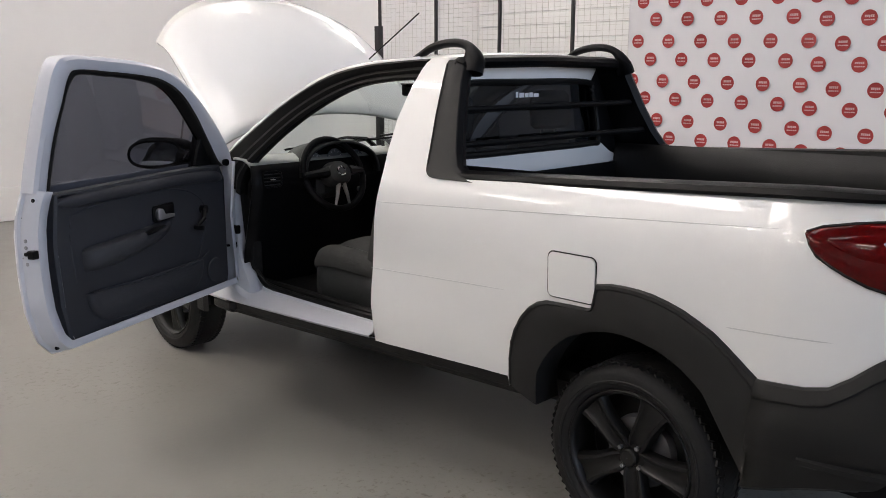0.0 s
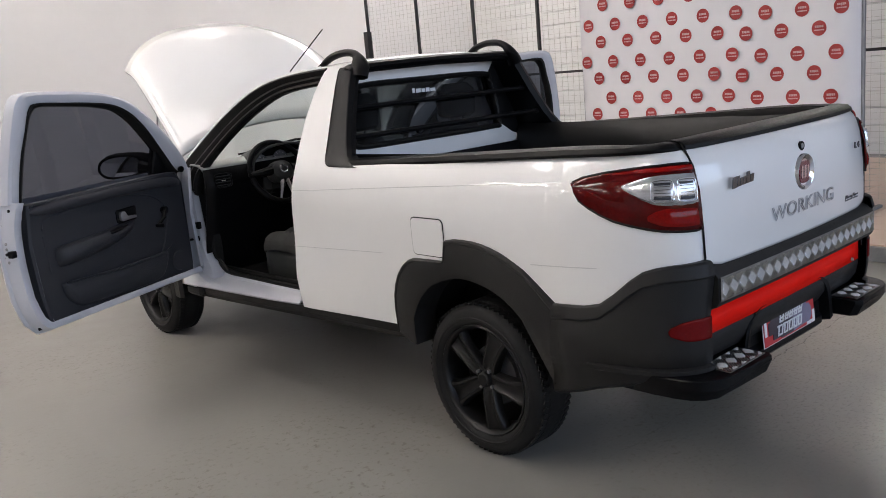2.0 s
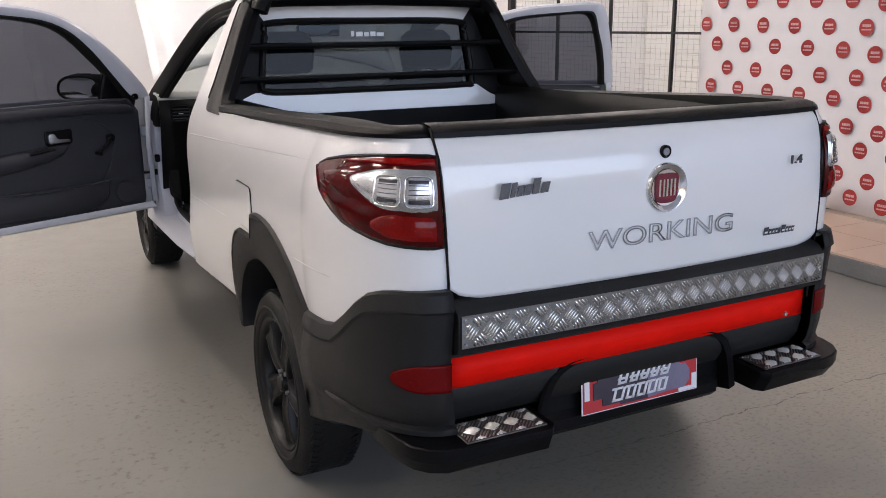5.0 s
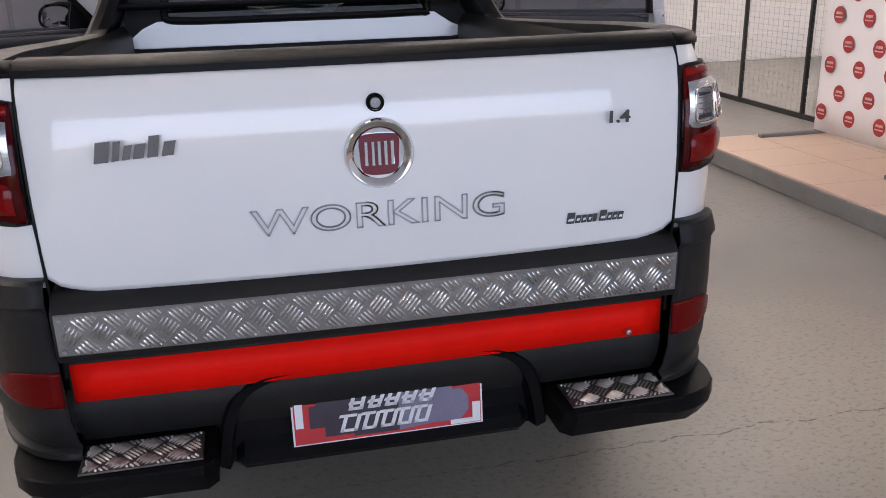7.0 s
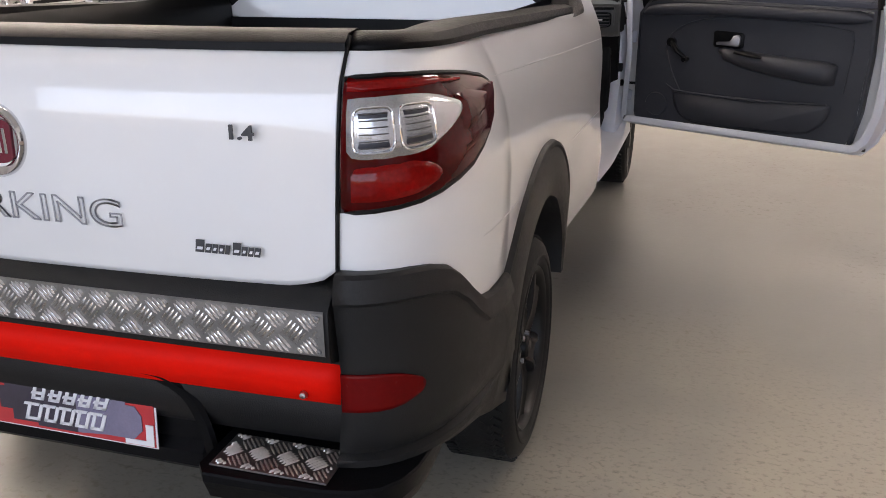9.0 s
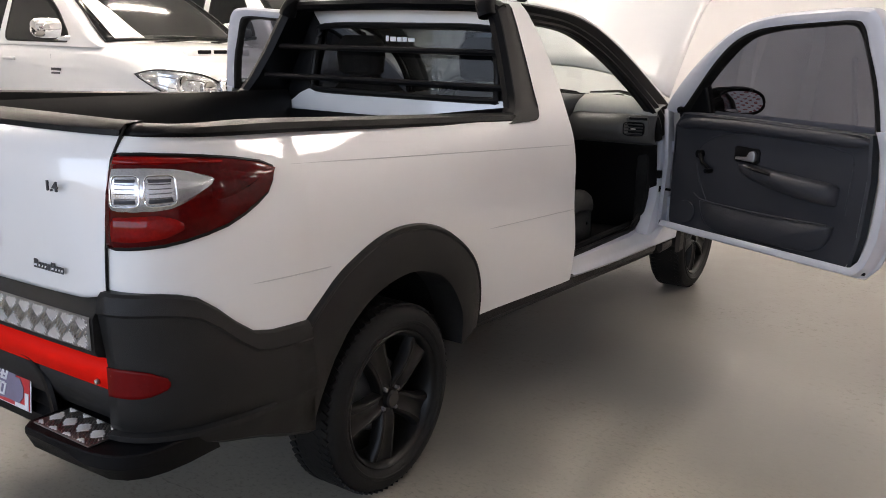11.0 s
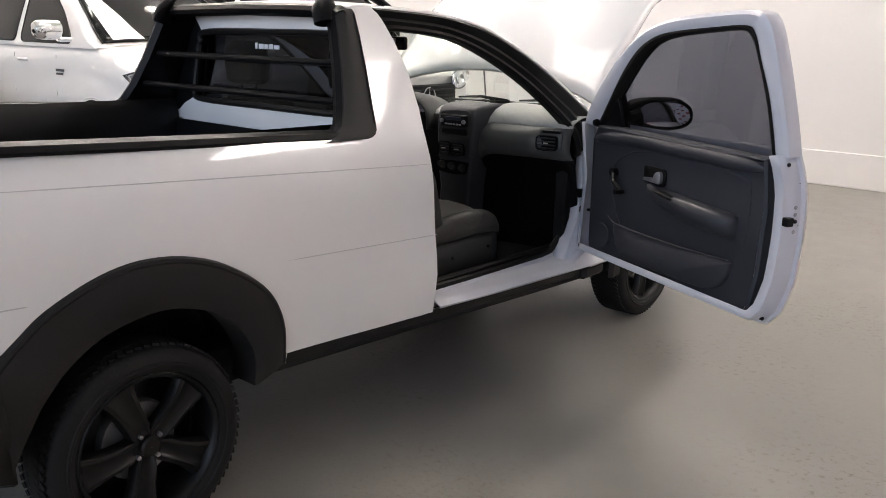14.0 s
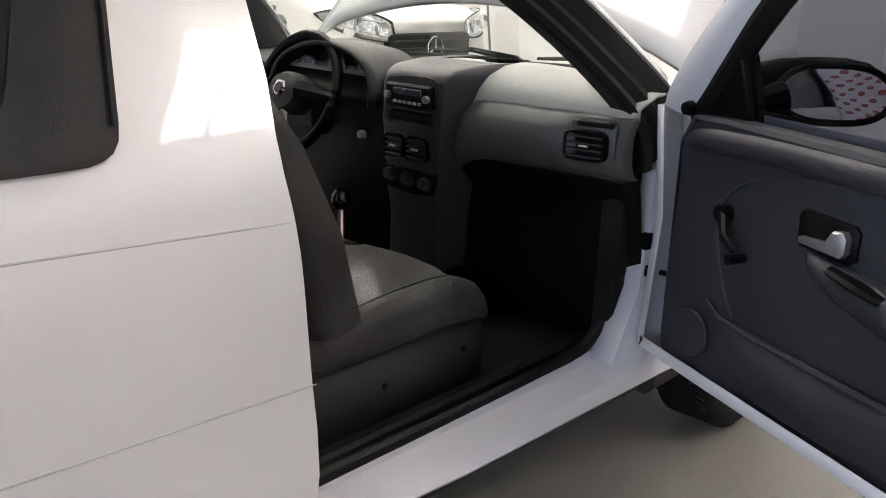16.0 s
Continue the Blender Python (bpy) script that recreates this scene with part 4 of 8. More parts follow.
def pillar_band(left):
    """Roof side and windscreen pillar: white outside, black seals towards the opening."""
    s = -1 if left else 1
    outer = smooth_curve([(0, 1.07, 1.512), (0, 1.17, 1.508), (0, 1.44, 1.489), (0, 1.67, 1.445), (0, 1.89, 1.347), (0, 2.08, 1.222), (0, 2.235, 1.090), (0, 2.262, 1.02), (0, 2.238, 0.965)], 4)
    inner = smooth_curve([(0, 1.13, 1.428), (0, 1.22, 1.430), (0, 1.50, 1.398), (0, 1.74, 1.302), (0, 1.93, 1.180), (0, 2.07, 1.05), (0, 2.115, 0.985), (0, 2.135, 0.94), (0, 2.140, 0.89)], 4)
    bm = B()
    rows = []
    for p, q in zip(outer, inner):
        r = []
        for v, o in ((0.0, 0.0), (0.10, 0.006), (0.22, -0.004), (0.40, -0.020), (0.55, -0.012), (0.72, -0.026), (0.88, -0.018), (1.0, -0.030), (1.02, -0.07)):
            m = p.lerp(q, v)
            r.append((s * (wz(m.z) + o), m.y, m.z))
        rows.append(r)
    sheet(bm, rows, flip=left)
    part("opening_frame", bm, M_SEAL, truck, "black ribbed door seal", solid=0.006)
    bm = B()
    rows = []
    for p in outer[3:25]:
        rows.append([(s * (wz(p.z) + 0.002), p.y - 0.002, p.z + 0.001), (s * (wz(p.z) - 0.006), p.y + 0.01, p.z + 0.010), (s * (wz(p.z) - 0.026), p.y + 0.03, p.z + 0.012), (s * (wz(p.z) - 0.036), p.y + 0.032, p.z + 0.002)])
    sheet(bm, rows, flip=not left)
    part("windscreen_pillar", bm, M_PAINT, truck, solid=0.008)
    bm = B()
    rows = []
    for p, q in zip(outer[8:25], inner[8:25]):
        rows.append([(s * (wz(q.z) - 0.04), q.y, q.z), (s * (wz(p.z) - 0.045), p.y + 0.008, p.z - 0.004)])
    sheet(bm, rows)
    part("pillar_trim", bm, M_DASH, truck, solid=0.006)


def nose():
    """Fenders, front arches, cowl, windscreen, raised bonnet and the front end."""
    for s in (-1, 1):
        rows = []
        for y in (2.27, 2.30, 2.345, 2.40, 2.49, 2.505, 2.515, 2.56, 2.62, 2.70, 2.78, 2.87, 2.97, 3.05, 3.13, 3.19, 3.23, 3.24, 3.35, 3.5, 3.6):
            a = (y - 2.87) / 0.365
            lo = 0.305 + 0.365 * math.sqrt(max(0, 1 - a * a)) if abs(a) < 1 else (0.355 if y < 2.7 else 0.42)
            hi = lerp(y, [2.27, 2.6, 3.1, 3.6], [1.03, 0.985, 0.90, 0.78])
            w = 0.800 - 0.30 * max(0, (y - 3.05) / 0.6) ** 2
            rows.append([(s * (w + 0.02 * math.sin(3.1 * v)), y, lo + (hi - lo) * v) for v in (0, 0.2, 0.4, 0.6, 0.8, 0.95)] + [(s * (w - 0.03), y, hi), (s * (w - 0.07), y, hi + 0.004)])
        bm = B()
        sheet(bm, rows, flip=s < 0)
        part("front_fender", bm, M_PAINT, truck, solid=0.01)
        bm = B()
        rows = []
        for k in range(15):
            a = math.radians(-5 + 190 * k / 14)
            rows.append([(s * (0.790 + o), 2.87 + r * math.cos(a), 0.305 + r * math.sin(a)) for r, o in ((0.44, 0.012), (0.42, 0.03), (0.36, 0.03), (0.355, -0.05))])
        sheet(bm, rows)
        part("front_arch_trim", bm, M_GREY, truck, "dark grey plastic arch trim")
    bm = B()
    box(bm, -0.60, 0.60, 3.48, 3.75, 0.25, 0.66, 0.08, seg=2)
    part("front_bumper", bm, M_GREY, truck)
    bm = B()
    box(bm, -0.66, 0.66, 2.45, 3.52, 0.42, 0.72, 0.03)
    box(bm, -0.32, 0.25, 2.6, 3.15, 0.7, 0.86, 0.04)
    part("engine_bay", bm, M_UNDER, truck, "dark engine bay")
    # cowl with vents, wipers
    bm = B()
    rows = []
    for u in (-1, -0.8, -0.5, 0, 0.5, 0.8, 1):
        b = 0.10 * (1 - u * u)
        rows.append([(0.72 * u, 2.235 + b, 1.010), (0.72 * u, 2.30 + b, 0.995), (0.72 * u, 2.39 + b, 0.99), (0.72 * u, 2.43 + b * 0.8, 0.97)])
    sheet(bm, rows)
    part("cowl_panel", bm, M_BLACK, truck, solid=0.01)
    for arm, blade in (([(0.27, 2.37, 1.045), (0.20, 2.36, 1.090), (0.046, 2.345, 1.106), (-0.10, 2.335, 1.095)], [(0.26, 2.345, 1.088), (0.0, 2.335, 1.086), (-0.40, 2.29, 1.070)]),
                       ([(0.60, 2.32, 1.045), (0.55, 2.315, 1.100), (0.467, 2.325, 1.114), (0.29, 2.345, 1.100)], [(0.49, 2.325, 1.094), (0.30, 2.34, 1.086), (0.10, 2.35, 1.080)])):
        bm = B()
        tube(bm, arm, [0.014, 0.012, 0.008, 0.005], 6)
        w = part("wiper", bm, M_BLACK, truck)
        bm = B()
        tube(bm, blade, 0.006, 6)
        part("wiper_blade", bm, M_BLACK, w)
    # windscreen
    bm = B()
    rows = []
    for k in range(9):
        v = k / 8
        row = []
        for u in [x / 8 for x in range(-8, 9)]:
            wt, wb = 0.535, 0.70
            x = u * (wt + (wb - wt) * v)
            y = (1.70 + 0.055 * (1 - u * u)) * (1 - v) + (2.245 + 0.10 * (1 - u * u)) * v
            z = 1.470 * (1 - v) + 1.02 * v + 0.02 * math.sin(math.pi * v) + 0.014 * (1 - u * u) * (1 - v)
            row.append((x, y, z))
        rows.append(row)
    sheet(bm, rows)
    ws = part("windscreen", bm, G_WIND, truck, "clear windscreen")
    ws.visible_shadow = False
    # raised bonnet, its rear edge lifted off the cowl
    d, n = Vector((0, 0.7071, 0.7071)), Vector((0, -0.7071, 0.7071))
    rows = []
    for i in range(13):
        v = i / 12
        row = []
        for j in range(29):
            u = -1 + j / 14
            base = Vector((u * 0.725, 2.390 - 0.03 * u * u, 1.246 - 0.13 * u * u))
            length = 0.77 + 0.18 * (1 - abs(u) ** 4)
            crown = 0.03 * math.sin(math.pi * v) * (1 - 0.5 * u * u) - 0.045 * max(0, v - 0.8) ** 2 * 25 - 0.02 * max(0, abs(u) - 0.86) * 7
            row.append(base + d * (length * v) + n * crown)
        rows.append(row)
    bm = B()
    sheet(bm, rows)
    part("bonnet", bm, M_PAINT, truck, "raised white bonnet", solid=0.022)
    bm = B()
    tube(bm, [(-0.55, 3.15, 0.85), (-0.50, 2.98, 1.60)], 0.005, 6)
    part("bonnet_stay", bm, M_STEEL, truck)
    bm = B()
    tube(bm, [(-0.42, 1.60, 1.515), (-0.40, 1.30, 1.70)], 0.003, 6)
    part("aerial", bm, M_BLACK, truck)


for left in (True, False):
    quarter_panel(left)
    pillar(left)
    flare(left)
    bumper_corner(left)
    bed_rail(left)
    rocker(left)
    pillar_band(left)
gate = tailgate()
bed()
cab_shell()
sports_bar()
underbody()
nose()
wheel("rear_wheel", -0.778, -0.022, True)
wheel("rear_wheel", 0.778, -0.022, False)
wheel("front_wheel", -0.778, 2.88, True)
wheel("front_wheel", 0.778, 2.88, False)


# ---- tail of the pickup ----
def lamp(left):
    s = -1 if left else 1
    ts = [0.12, 0.14, 0.17, 0.22, 0.28, 0.36, 0.45, 0.55, 0.65, 0.75, 0.85, 0.93, 0.985]

    def edge(t):
        y = cy(-1 - t)
        top = lerp(t, [0.12, 0.17, 0.30, 0.5, 0.75, 1.0], [1.062, 1.078, 1.095, 1.108, 1.114, 1.113])
        bot = lerp(t, [0.12, 0.135, 0.17, 0.25, 0.36, 0.5, 0.65, 0.8, 1.0], [1.058, 1.035, 1.005, 0.972, 0.944, 0.924, 0.912, 0.906, 0.903])
        return bot, top

    def patch(t0, t1, v0, v1, out, n=12, m=9, lip=0.006, dome=0.004, taper=0.0, reach=0.62, power=1.6, low=0.55):
        """A lens on the lamp; taper draws its outer end to a point."""
        rows = []
        for i in range(n + 1):
            t = t0 + (t1 - t0) * i / n
            bot, top = edge(t)
            k = 1 - taper * (1 - min(1, i / (n * reach))) ** power - (0.06 * max(0, 4 - (n - i)) ** 1.5 / 8 if taper else 0)
            va, vb = v0 + (v1 - v0) * low * (1 - k), v1 - (v1 - v0) * (1 - low) * (1 - k)
            row = []
            for j in range(m + 1):
                v = va + (vb - va) * j / m
                e = min(i, n - i, j, m - j)
                o = out - (lip if e == 0 else 0) + (dome * math.sin(math.pi * j / m))
                p = side(-1 - t, bot + (top - bot) * v, o)
                row.append((s * p.x, p.y, p.z))
            rows.append(row)
        bm = B()
        sheet(bm, rows, flip=left)
        return bm

    rows = []
    for t in ts:
        bot, top = edge(t)
        row = []
        for v, o in ((0, -0.004), (0.0, 0.006), (0.06, 0.012), (0.3, 0.016), (0.6, 0.017), (0.94, 0.012), (1.0, 0.006), (1.0, -0.004)):
            p = side(-1 - t, bot + (top - bot) * v, o)
            row.append((s * p.x, p.y, p.z))
        rows.append(row)
    bm = B()
    sheet(bm, rows, flip=left)
    body = part("tail_lamp", bm, M_REDLENS, truck, "dark red wraparound tail lamp", solid=0.006)
    rim = [side(-1 - t, edge(t)[0], 0.006) for t in ts] + [side(-1 - t, edge(t)[1], 0.006) for t in ts[::-1]]
    bm = B()
    tube(bm, [(s * p.x, p.y, p.z) for p in rim], 0.0045, 6, closed=True)
    part("lamp_seal", bm, M_SEAL, body, "black lamp seal")
    part("clear_lens", patch(0.40, 0.962, 0.40, 0.86, 0.0205, 26, 9, 0.006, 0.004, 0.86, 0.48, 2.0, 0.68), M_CLEAR, body, "clear indicator and reversing lens")
    # top strip paints a highlight from above; the lower lens is brightened too
    part("top_lens", patch(0.34, 0.968, 0.90, 0.975, 0.0155, 16, 4, 0.003, 0.001, 0.5), M_REDLIT, body, "upper strip painted in a lit tone of the lens red")
    part("brake_lens", patch(0.56, 0.945, 0.08, 0.37, 0.0165, 18, 9, 0.004, 0.004, 0.7, 0.4, 2.2, 0.3), M_REDLIT, body, "deep red lower lens")
    part("marker_lens", patch(0.20, 0.42, 0.40, 0.80, 0.0185, 8, 6, 0.004, 0.003, 0.6), M_REDLENS, body, "ribbed red side section")
    for t0, t1 in ((0.775, 0.930), (0.590, 0.740)):
        bowl = part("reflector_bowl", patch(t0, t1, 0.47, 0.785, 0.0250, 8, 8, 0.005, -0.002), M_BOWL, body, "smoky ribbed reflector")
        ring = []
        for a in range(24):
            c, q = math.cos(2 * math.pi * a / 24), math.sin(2 * math.pi * a / 24)
            t, v = (t0 + t1) / 2 + (t1 - t0) * 0.53 * math.copysign(abs(c) ** 0.4, c), 0.6275 + 0.17 * math.copysign(abs(q) ** 0.4, q)
            p = side(-1 - t, edge(t)[0] + (edge(t)[1] - edge(t)[0]) * v, 0.0245)
            ring.append((s * p.x, p.y, p.z))
        bm = B()
        tube(bm, ring, 0.0020, 6, closed=True)
        part("bowl_surround", bm, M_CHROME, bowl)
        for j in range(6):
            v = 0.50 + 0.25 * j / 5
            bm = B()
            tube(bm, [(s * p.x, p.y, p.z) for p in (side(-1 - t, edge(t)[0] + (edge(t)[1] - edge(t)[0]) * v, 0.0245) for t in (t0 + 0.02, (t0 + t1) / 2, t1 - 0.02))], 0.0012, 6)
            part("reflector_rib", bm, M_DARKCHROME, bowl)


def rear_bumper():
    prof = [(-0.80, 0.776), (-0.885, 0.776), (-0.905, 0.770), (-0.926, 0.750), (-0.930, 0.742), (-0.930, 0.665), (-0.922, 0.650), (-0.880, 0.636), (-0.872, 0.628), (-0.868, 0.540), (-0.872, 0.530), (-0.862, 0.48), (-0.835, 0.44), (-0.78, 0.43)]
    bm = B()
    rows = []
    for k in range(25):
        x = -0.604 + 1.208 * k / 24
        d = -0.010 * (1 - (x / 0.6) ** 2)
        rows.append([(x, y + d, z) for y, z in prof])
    vs = sheet(bm, rows)
    bm.faces.new(vs[0])
    bm.faces.new(vs[-1])
    b = part("rear_bumper", bm, M_GREY, truck, "dark grey plastic rear bumper", solid=0.01)
    bm = B()
    sheet(bm, [[(x, -0.873 - 0.010 * (1 - (x / 0.6) ** 2), z) for z in (0.543, 0.622)] for x in [-0.600 + 1.2 * k / 24 for k in range(25)]])
    part("reflective_strip", bm, M_REDTAPE, b, "bright red reflective strip", solid=0.003)
    bm = B()
    lathe(bm, [(0.001, -0.008), (0.006, -0.007), (0.008, 0.0)], 10, 'y', at=(0.535, -0.877, 0.556))
    part("rivet", bm, M_ALU, b)
    for s in (-1, 1):
        rows = []
        for t in (1.0, 0.95, 0.9, 0.85, 0.8, 0.75, 0.70, 0.67, 0.655):
            h = lerp(t, [0.655, 0.67, 0.74, 0.82, 1.0], [0.004, 0.014, 0.028, 0.035, 0.036])
            rows.append([(s * p.x, p.y, zz) for p, zz in ((side(-1 - t, 0.62, 0.031), 0.587 + h * v) for v in (-1, -0.8, 0, 0.8, 1))])
        bm = B()
        sheet(bm, rows, flip=s > 0)
        part("corner_reflector", bm, M_REDDULL, b, "dull red corner reflector", solid=0.004)
    # tread plate along the top
    plate = thing_part("tread_plate", "aluminium tread plate along the bumper")
    bm = B()
    rows = []
    for k in range(25):
        x = -0.598 + 1.196 * k / 24
        d = -0.010 * (1 - (x / 0.6) ** 2)
        rows.append([(x, y + d, z) for y, z in ((-0.9315, 0.666), (-0.934, 0.668), (-0.9345, 0.744), (-0.932, 0.747))])
    sheet(bm, rows)
    part("plate", bm, M_ALUDULL, plate)
    bm = B()
    tread(bm, -0.59, 0.59, 0.669, 0.743, lambda u, v: (Vector((u, -0.9345 - 0.010 * (1 - (u / 0.6) ** 2), v)), Vector((0, -1, 0))))
    tagged(part("tread_pattern", bm, M_RIB, plate), kind="stuff")
    bm = B()
    for x in (-0.588, 0.588):
        for z in (0.676, 0.736):
            lathe(bm, [(0.001, -0.0035), (0.004, -0.003), (0.005, 0.0)], 8, 'y', at=(x, -0.935, z))
    tagged(part("rivets", bm, M_STEEL, plate), kind="stuff")
    # number-plate recess and the dealer plate
    bm = B()
    pts = [(p.x, p.y) for p in smooth_curve([(-0.345, 0.37, 0), (-0.328, 0.46, 0), (-0.300, 0.520, 0), (-0.255, 0.548, 0), (-0.20, 0.556, 0), (0, 0.557, 0), (0.21, 0.556, 0), (0.265, 0.548, 0), (0.310, 0.520, 0), (0.338, 0.46, 0), (0.355, 0.37, 0)], 4)]
    sheet(bm, [[(x, -0.874, z) for x, z in pts], [(x * 0.985, -0.882, z - 0.004) for x, z in pts], [(x * 0.93, -0.880, z - 0.014) for x, z in pts], [(x * 0.91, -0.842, z - 0.02) for x, z in pts]])
    fill(bm, [(x * 0.91, -0.842, z - 0.02) for x, z in pts])
    box(bm, -0.31, 0.32, -0.86, -0.72, 0.33, 0.40, 0.02)
    part("plate_recess", bm, M_BLACK, b, "black number-plate recess")
    plt = thing_part("dealer_plate", "red, white and violet dealer plate with pale bars")
    lean = Matrix.Translation((0.010, -0.866, 0.447)) @ Matrix.Rotation(radians(-5), 4, 'X')

    def flat(name, material, rects, lift):
        bm = B()
        for pts in rects:
            prism(bm, [lean @ Vector((x, -lift, z)) for x, z in pts], lean.to_3x3() @ Vector((0, 0.002, 0)))
        return part(name, bm, material, plt)

    R4 = lambda x0, x1, z0, z1, k=0.0: [(x0, z0), (x1, z0), (x1 + k, z1), (x0 + k, z1)]
    flat("plate_blank", M_WHITEPRINT, [R4(-0.201, 0.201, -0.0655, 0.0655)], 0.0)
    flat("red_field", M_PLATERED, [R4(-0.197, 0.197, -0.062, 0.062)], 0.0022)
    flat("dark_field", M_PLATEDARK, [[(-0.165, -0.028), (-0.135, -0.028), (-0.135, -0.05), (-0.075, -0.05), (-0.075, -0.056), (0.02, -0.056), (0.02, 0.044), (-0.10, 0.044), (-0.10, 0.052), (-0.15, 0.052), (-0.15, 0.02), (-0.165, 0.02)]], 0.0042)
    flat("violet_field", M_PLATEGREY, [[(0.02, -0.056), (0.09, -0.05), (0.15, -0.05), (0.17, -0.03), (0.17, 0.0), (0.155, 0.02), (0.135, 0.02), (0.135, 0.042), (0.02, 0.044)]], 0.0042)
    flat("white_tab", M_WHITEPRINT, [R4(-0.194, -0.178, -0.025, 0.035)], 0.0044)
    flat("white_corner", M_WHITEPRINT, [[(0.13, -0.06), (0.195, -0.06), (0.195, -0.015), (0.178, -0.015), (0.178, -0.05), (0.13, -0.05)]], 0.0044)
    # the two lines of dealer writing as slanted bars
    bars = []
    for x, w, z0, z1 in ((-0.085, 0.03, 0.002, 0.043), (-0.045, 0.026, 0.002, 0.032), (-0.010, 0.026, 0.002, 0.032), (0.026, 0.026, 0.002, 0.032), (0.062, 0.028, 0.002, 0.032)):
        bars.append(R4(x, x + w, z0 + 0.012, z0 + 0.018, 0.004))
        bars.append(R4(x, x + w, z0, z0 + 0.006, 0.002))
        bars.append(R4(x, x + 0.008, z0, z1, 0.012))
        bars.append(R4(x + w - 0.008, x + w, z0, z1 - 0.002, 0.012))
    for x, w in ((-0.105, 0.036), (-0.060, 0.030), (-0.022, 0.030), (0.014, 0.030), (0.050, 0.030)):
        bars.append(R4(x, x + w, -0.012, -0.006, 0.003))
        bars.append(R4(x, x + 0.008, -0.044, -0.008, 0.012))
        bars.append(R4(x + w - 0.008, x + w, -0.044, -0.008, 0.012))
        bars.append(R4(x, x + w, -0.044, -0.038, 0.002))
    tagged(flat("pale_print", M_WHITEPRINT, bars, 0.0062), kind="stuff")
    # rear steps
    for s in (-1, 1):
        step = thing_part("rear_step", "black rear step with an aluminium tread")
        bm = B()
        X = lambda x: s * x
        top = [(0.352, -0.80), (0.352, -0.962), (0.372, -0.985), (0.50, -0.982), (0.60, -0.975), (0.65, -0.964), (0.69, -0.943), (0.718, -0.908), (0.732, -0.86), (0.737, -0.80), (0.735, -0.70), (0.62, -0.80)]
        a = [(X(x), y, 0.431) for x, y in top]
        c = [(X(x), y, 0.418 if x < 0.6 else 0.40) for x, y in top]
        lo = [(X(x * 0.975 + 0.006), y + 0.022, 0.372 if x < 0.62 else 0.362) for x, y in top]
        sheet(bm, [[(x * 0.996, y + 0.003, z + 0.004) for x, y, z in a], a, c, lo], closed=True)
        fill(bm, [(x * 0.996, y + 0.003, z + 0.004) for x, y, z in a])
        fill(bm, lo)
        part("step_bracket", bm, M_BLACK, step, angle=25)
        bm = B()
        box(bm, min(X(0.372), X(0.598)), max(X(0.372), X(0.598)), -0.962, -0.858, 0.436, 0.440, 0.001)
        tp = part("step_tread", bm, M_ALUDULL, step, "worn aluminium tread")
        bm = B()
        tread(bm, 0.376, 0.594, -0.960, -0.860, lambda u, v: (Vector((X(u), v, 0.440)), Vector((0, 0, 1))))
        tagged(part("tread_pattern", bm, M_ALU, tp), kind="stuff")
        bm = B()
        tube(bm, [(X(0.36), -0.835, 0.452), (X(0.60), -0.835, 0.452)], 0.006, 6)
        part("step_edge", bm, M_STEEL, step)
        bm = B()
        tube(bm, [(X(0.362), -0.96, 0.42), (X(0.358), -0.88, 0.43)], 0.004, 6)
        part("bracket_plate", bm, M_STEEL, step)


def tread(bm, u0, u1, v0, v1, surf):
    """Groups of five raised ribs on a diamond lattice, turned by turns, as on tread plate."""
    p = 0.056
    rows = int((v1 - v0) / p) + 1
    for r in range(-rows, rows + 1):
        v = (v0 + v1) / 2 + r * p / 2
        a = radians(50 if r % 2 == 0 else -48)
        for i in range(int((u1 - u0) / p) + 2):
            u = u0 + 0.014 + (i + (r % 2) / 2) * p
            for k in (-2, -1, 0, 1, 2):
                du, dv = -math.sin(a) * k * 0.0078, math.cos(a) * k * 0.0078
                half = 0.0185 - 0.0011 * abs(k)
                inside = [e for e in (-1, -0.6, -0.2, 0.2, 0.6, 1) if u0 < u + du + math.cos(a) * half * e < u1 and v0 < v + dv + math.sin(a) * half * e < v1]
                if len(inside) < 2:
                    continue
                e0, e1 = inside[0], inside[-1]
                q = []
                for f, w, h in ((0, 0.0006, 0.0002), (0.18, 0.0024, 0.0036), (0.82, 0.0024, 0.0036), (1, 0.0006, 0.0002)):
                    e = e0 + (e1 - e0) * f
                    uu, vv = u + du + math.cos(a) * half * e, v + dv + math.sin(a) * half * e
                    row = []
                    for o in (-1, 0, 1):
                        c, n = surf(uu - math.sin(a) * w * o, vv + math.cos(a) * w * o)
                        row.append(c + n * (h if o == 0 else 0.0))
                    q.append(row)
                sheet(bm, q)


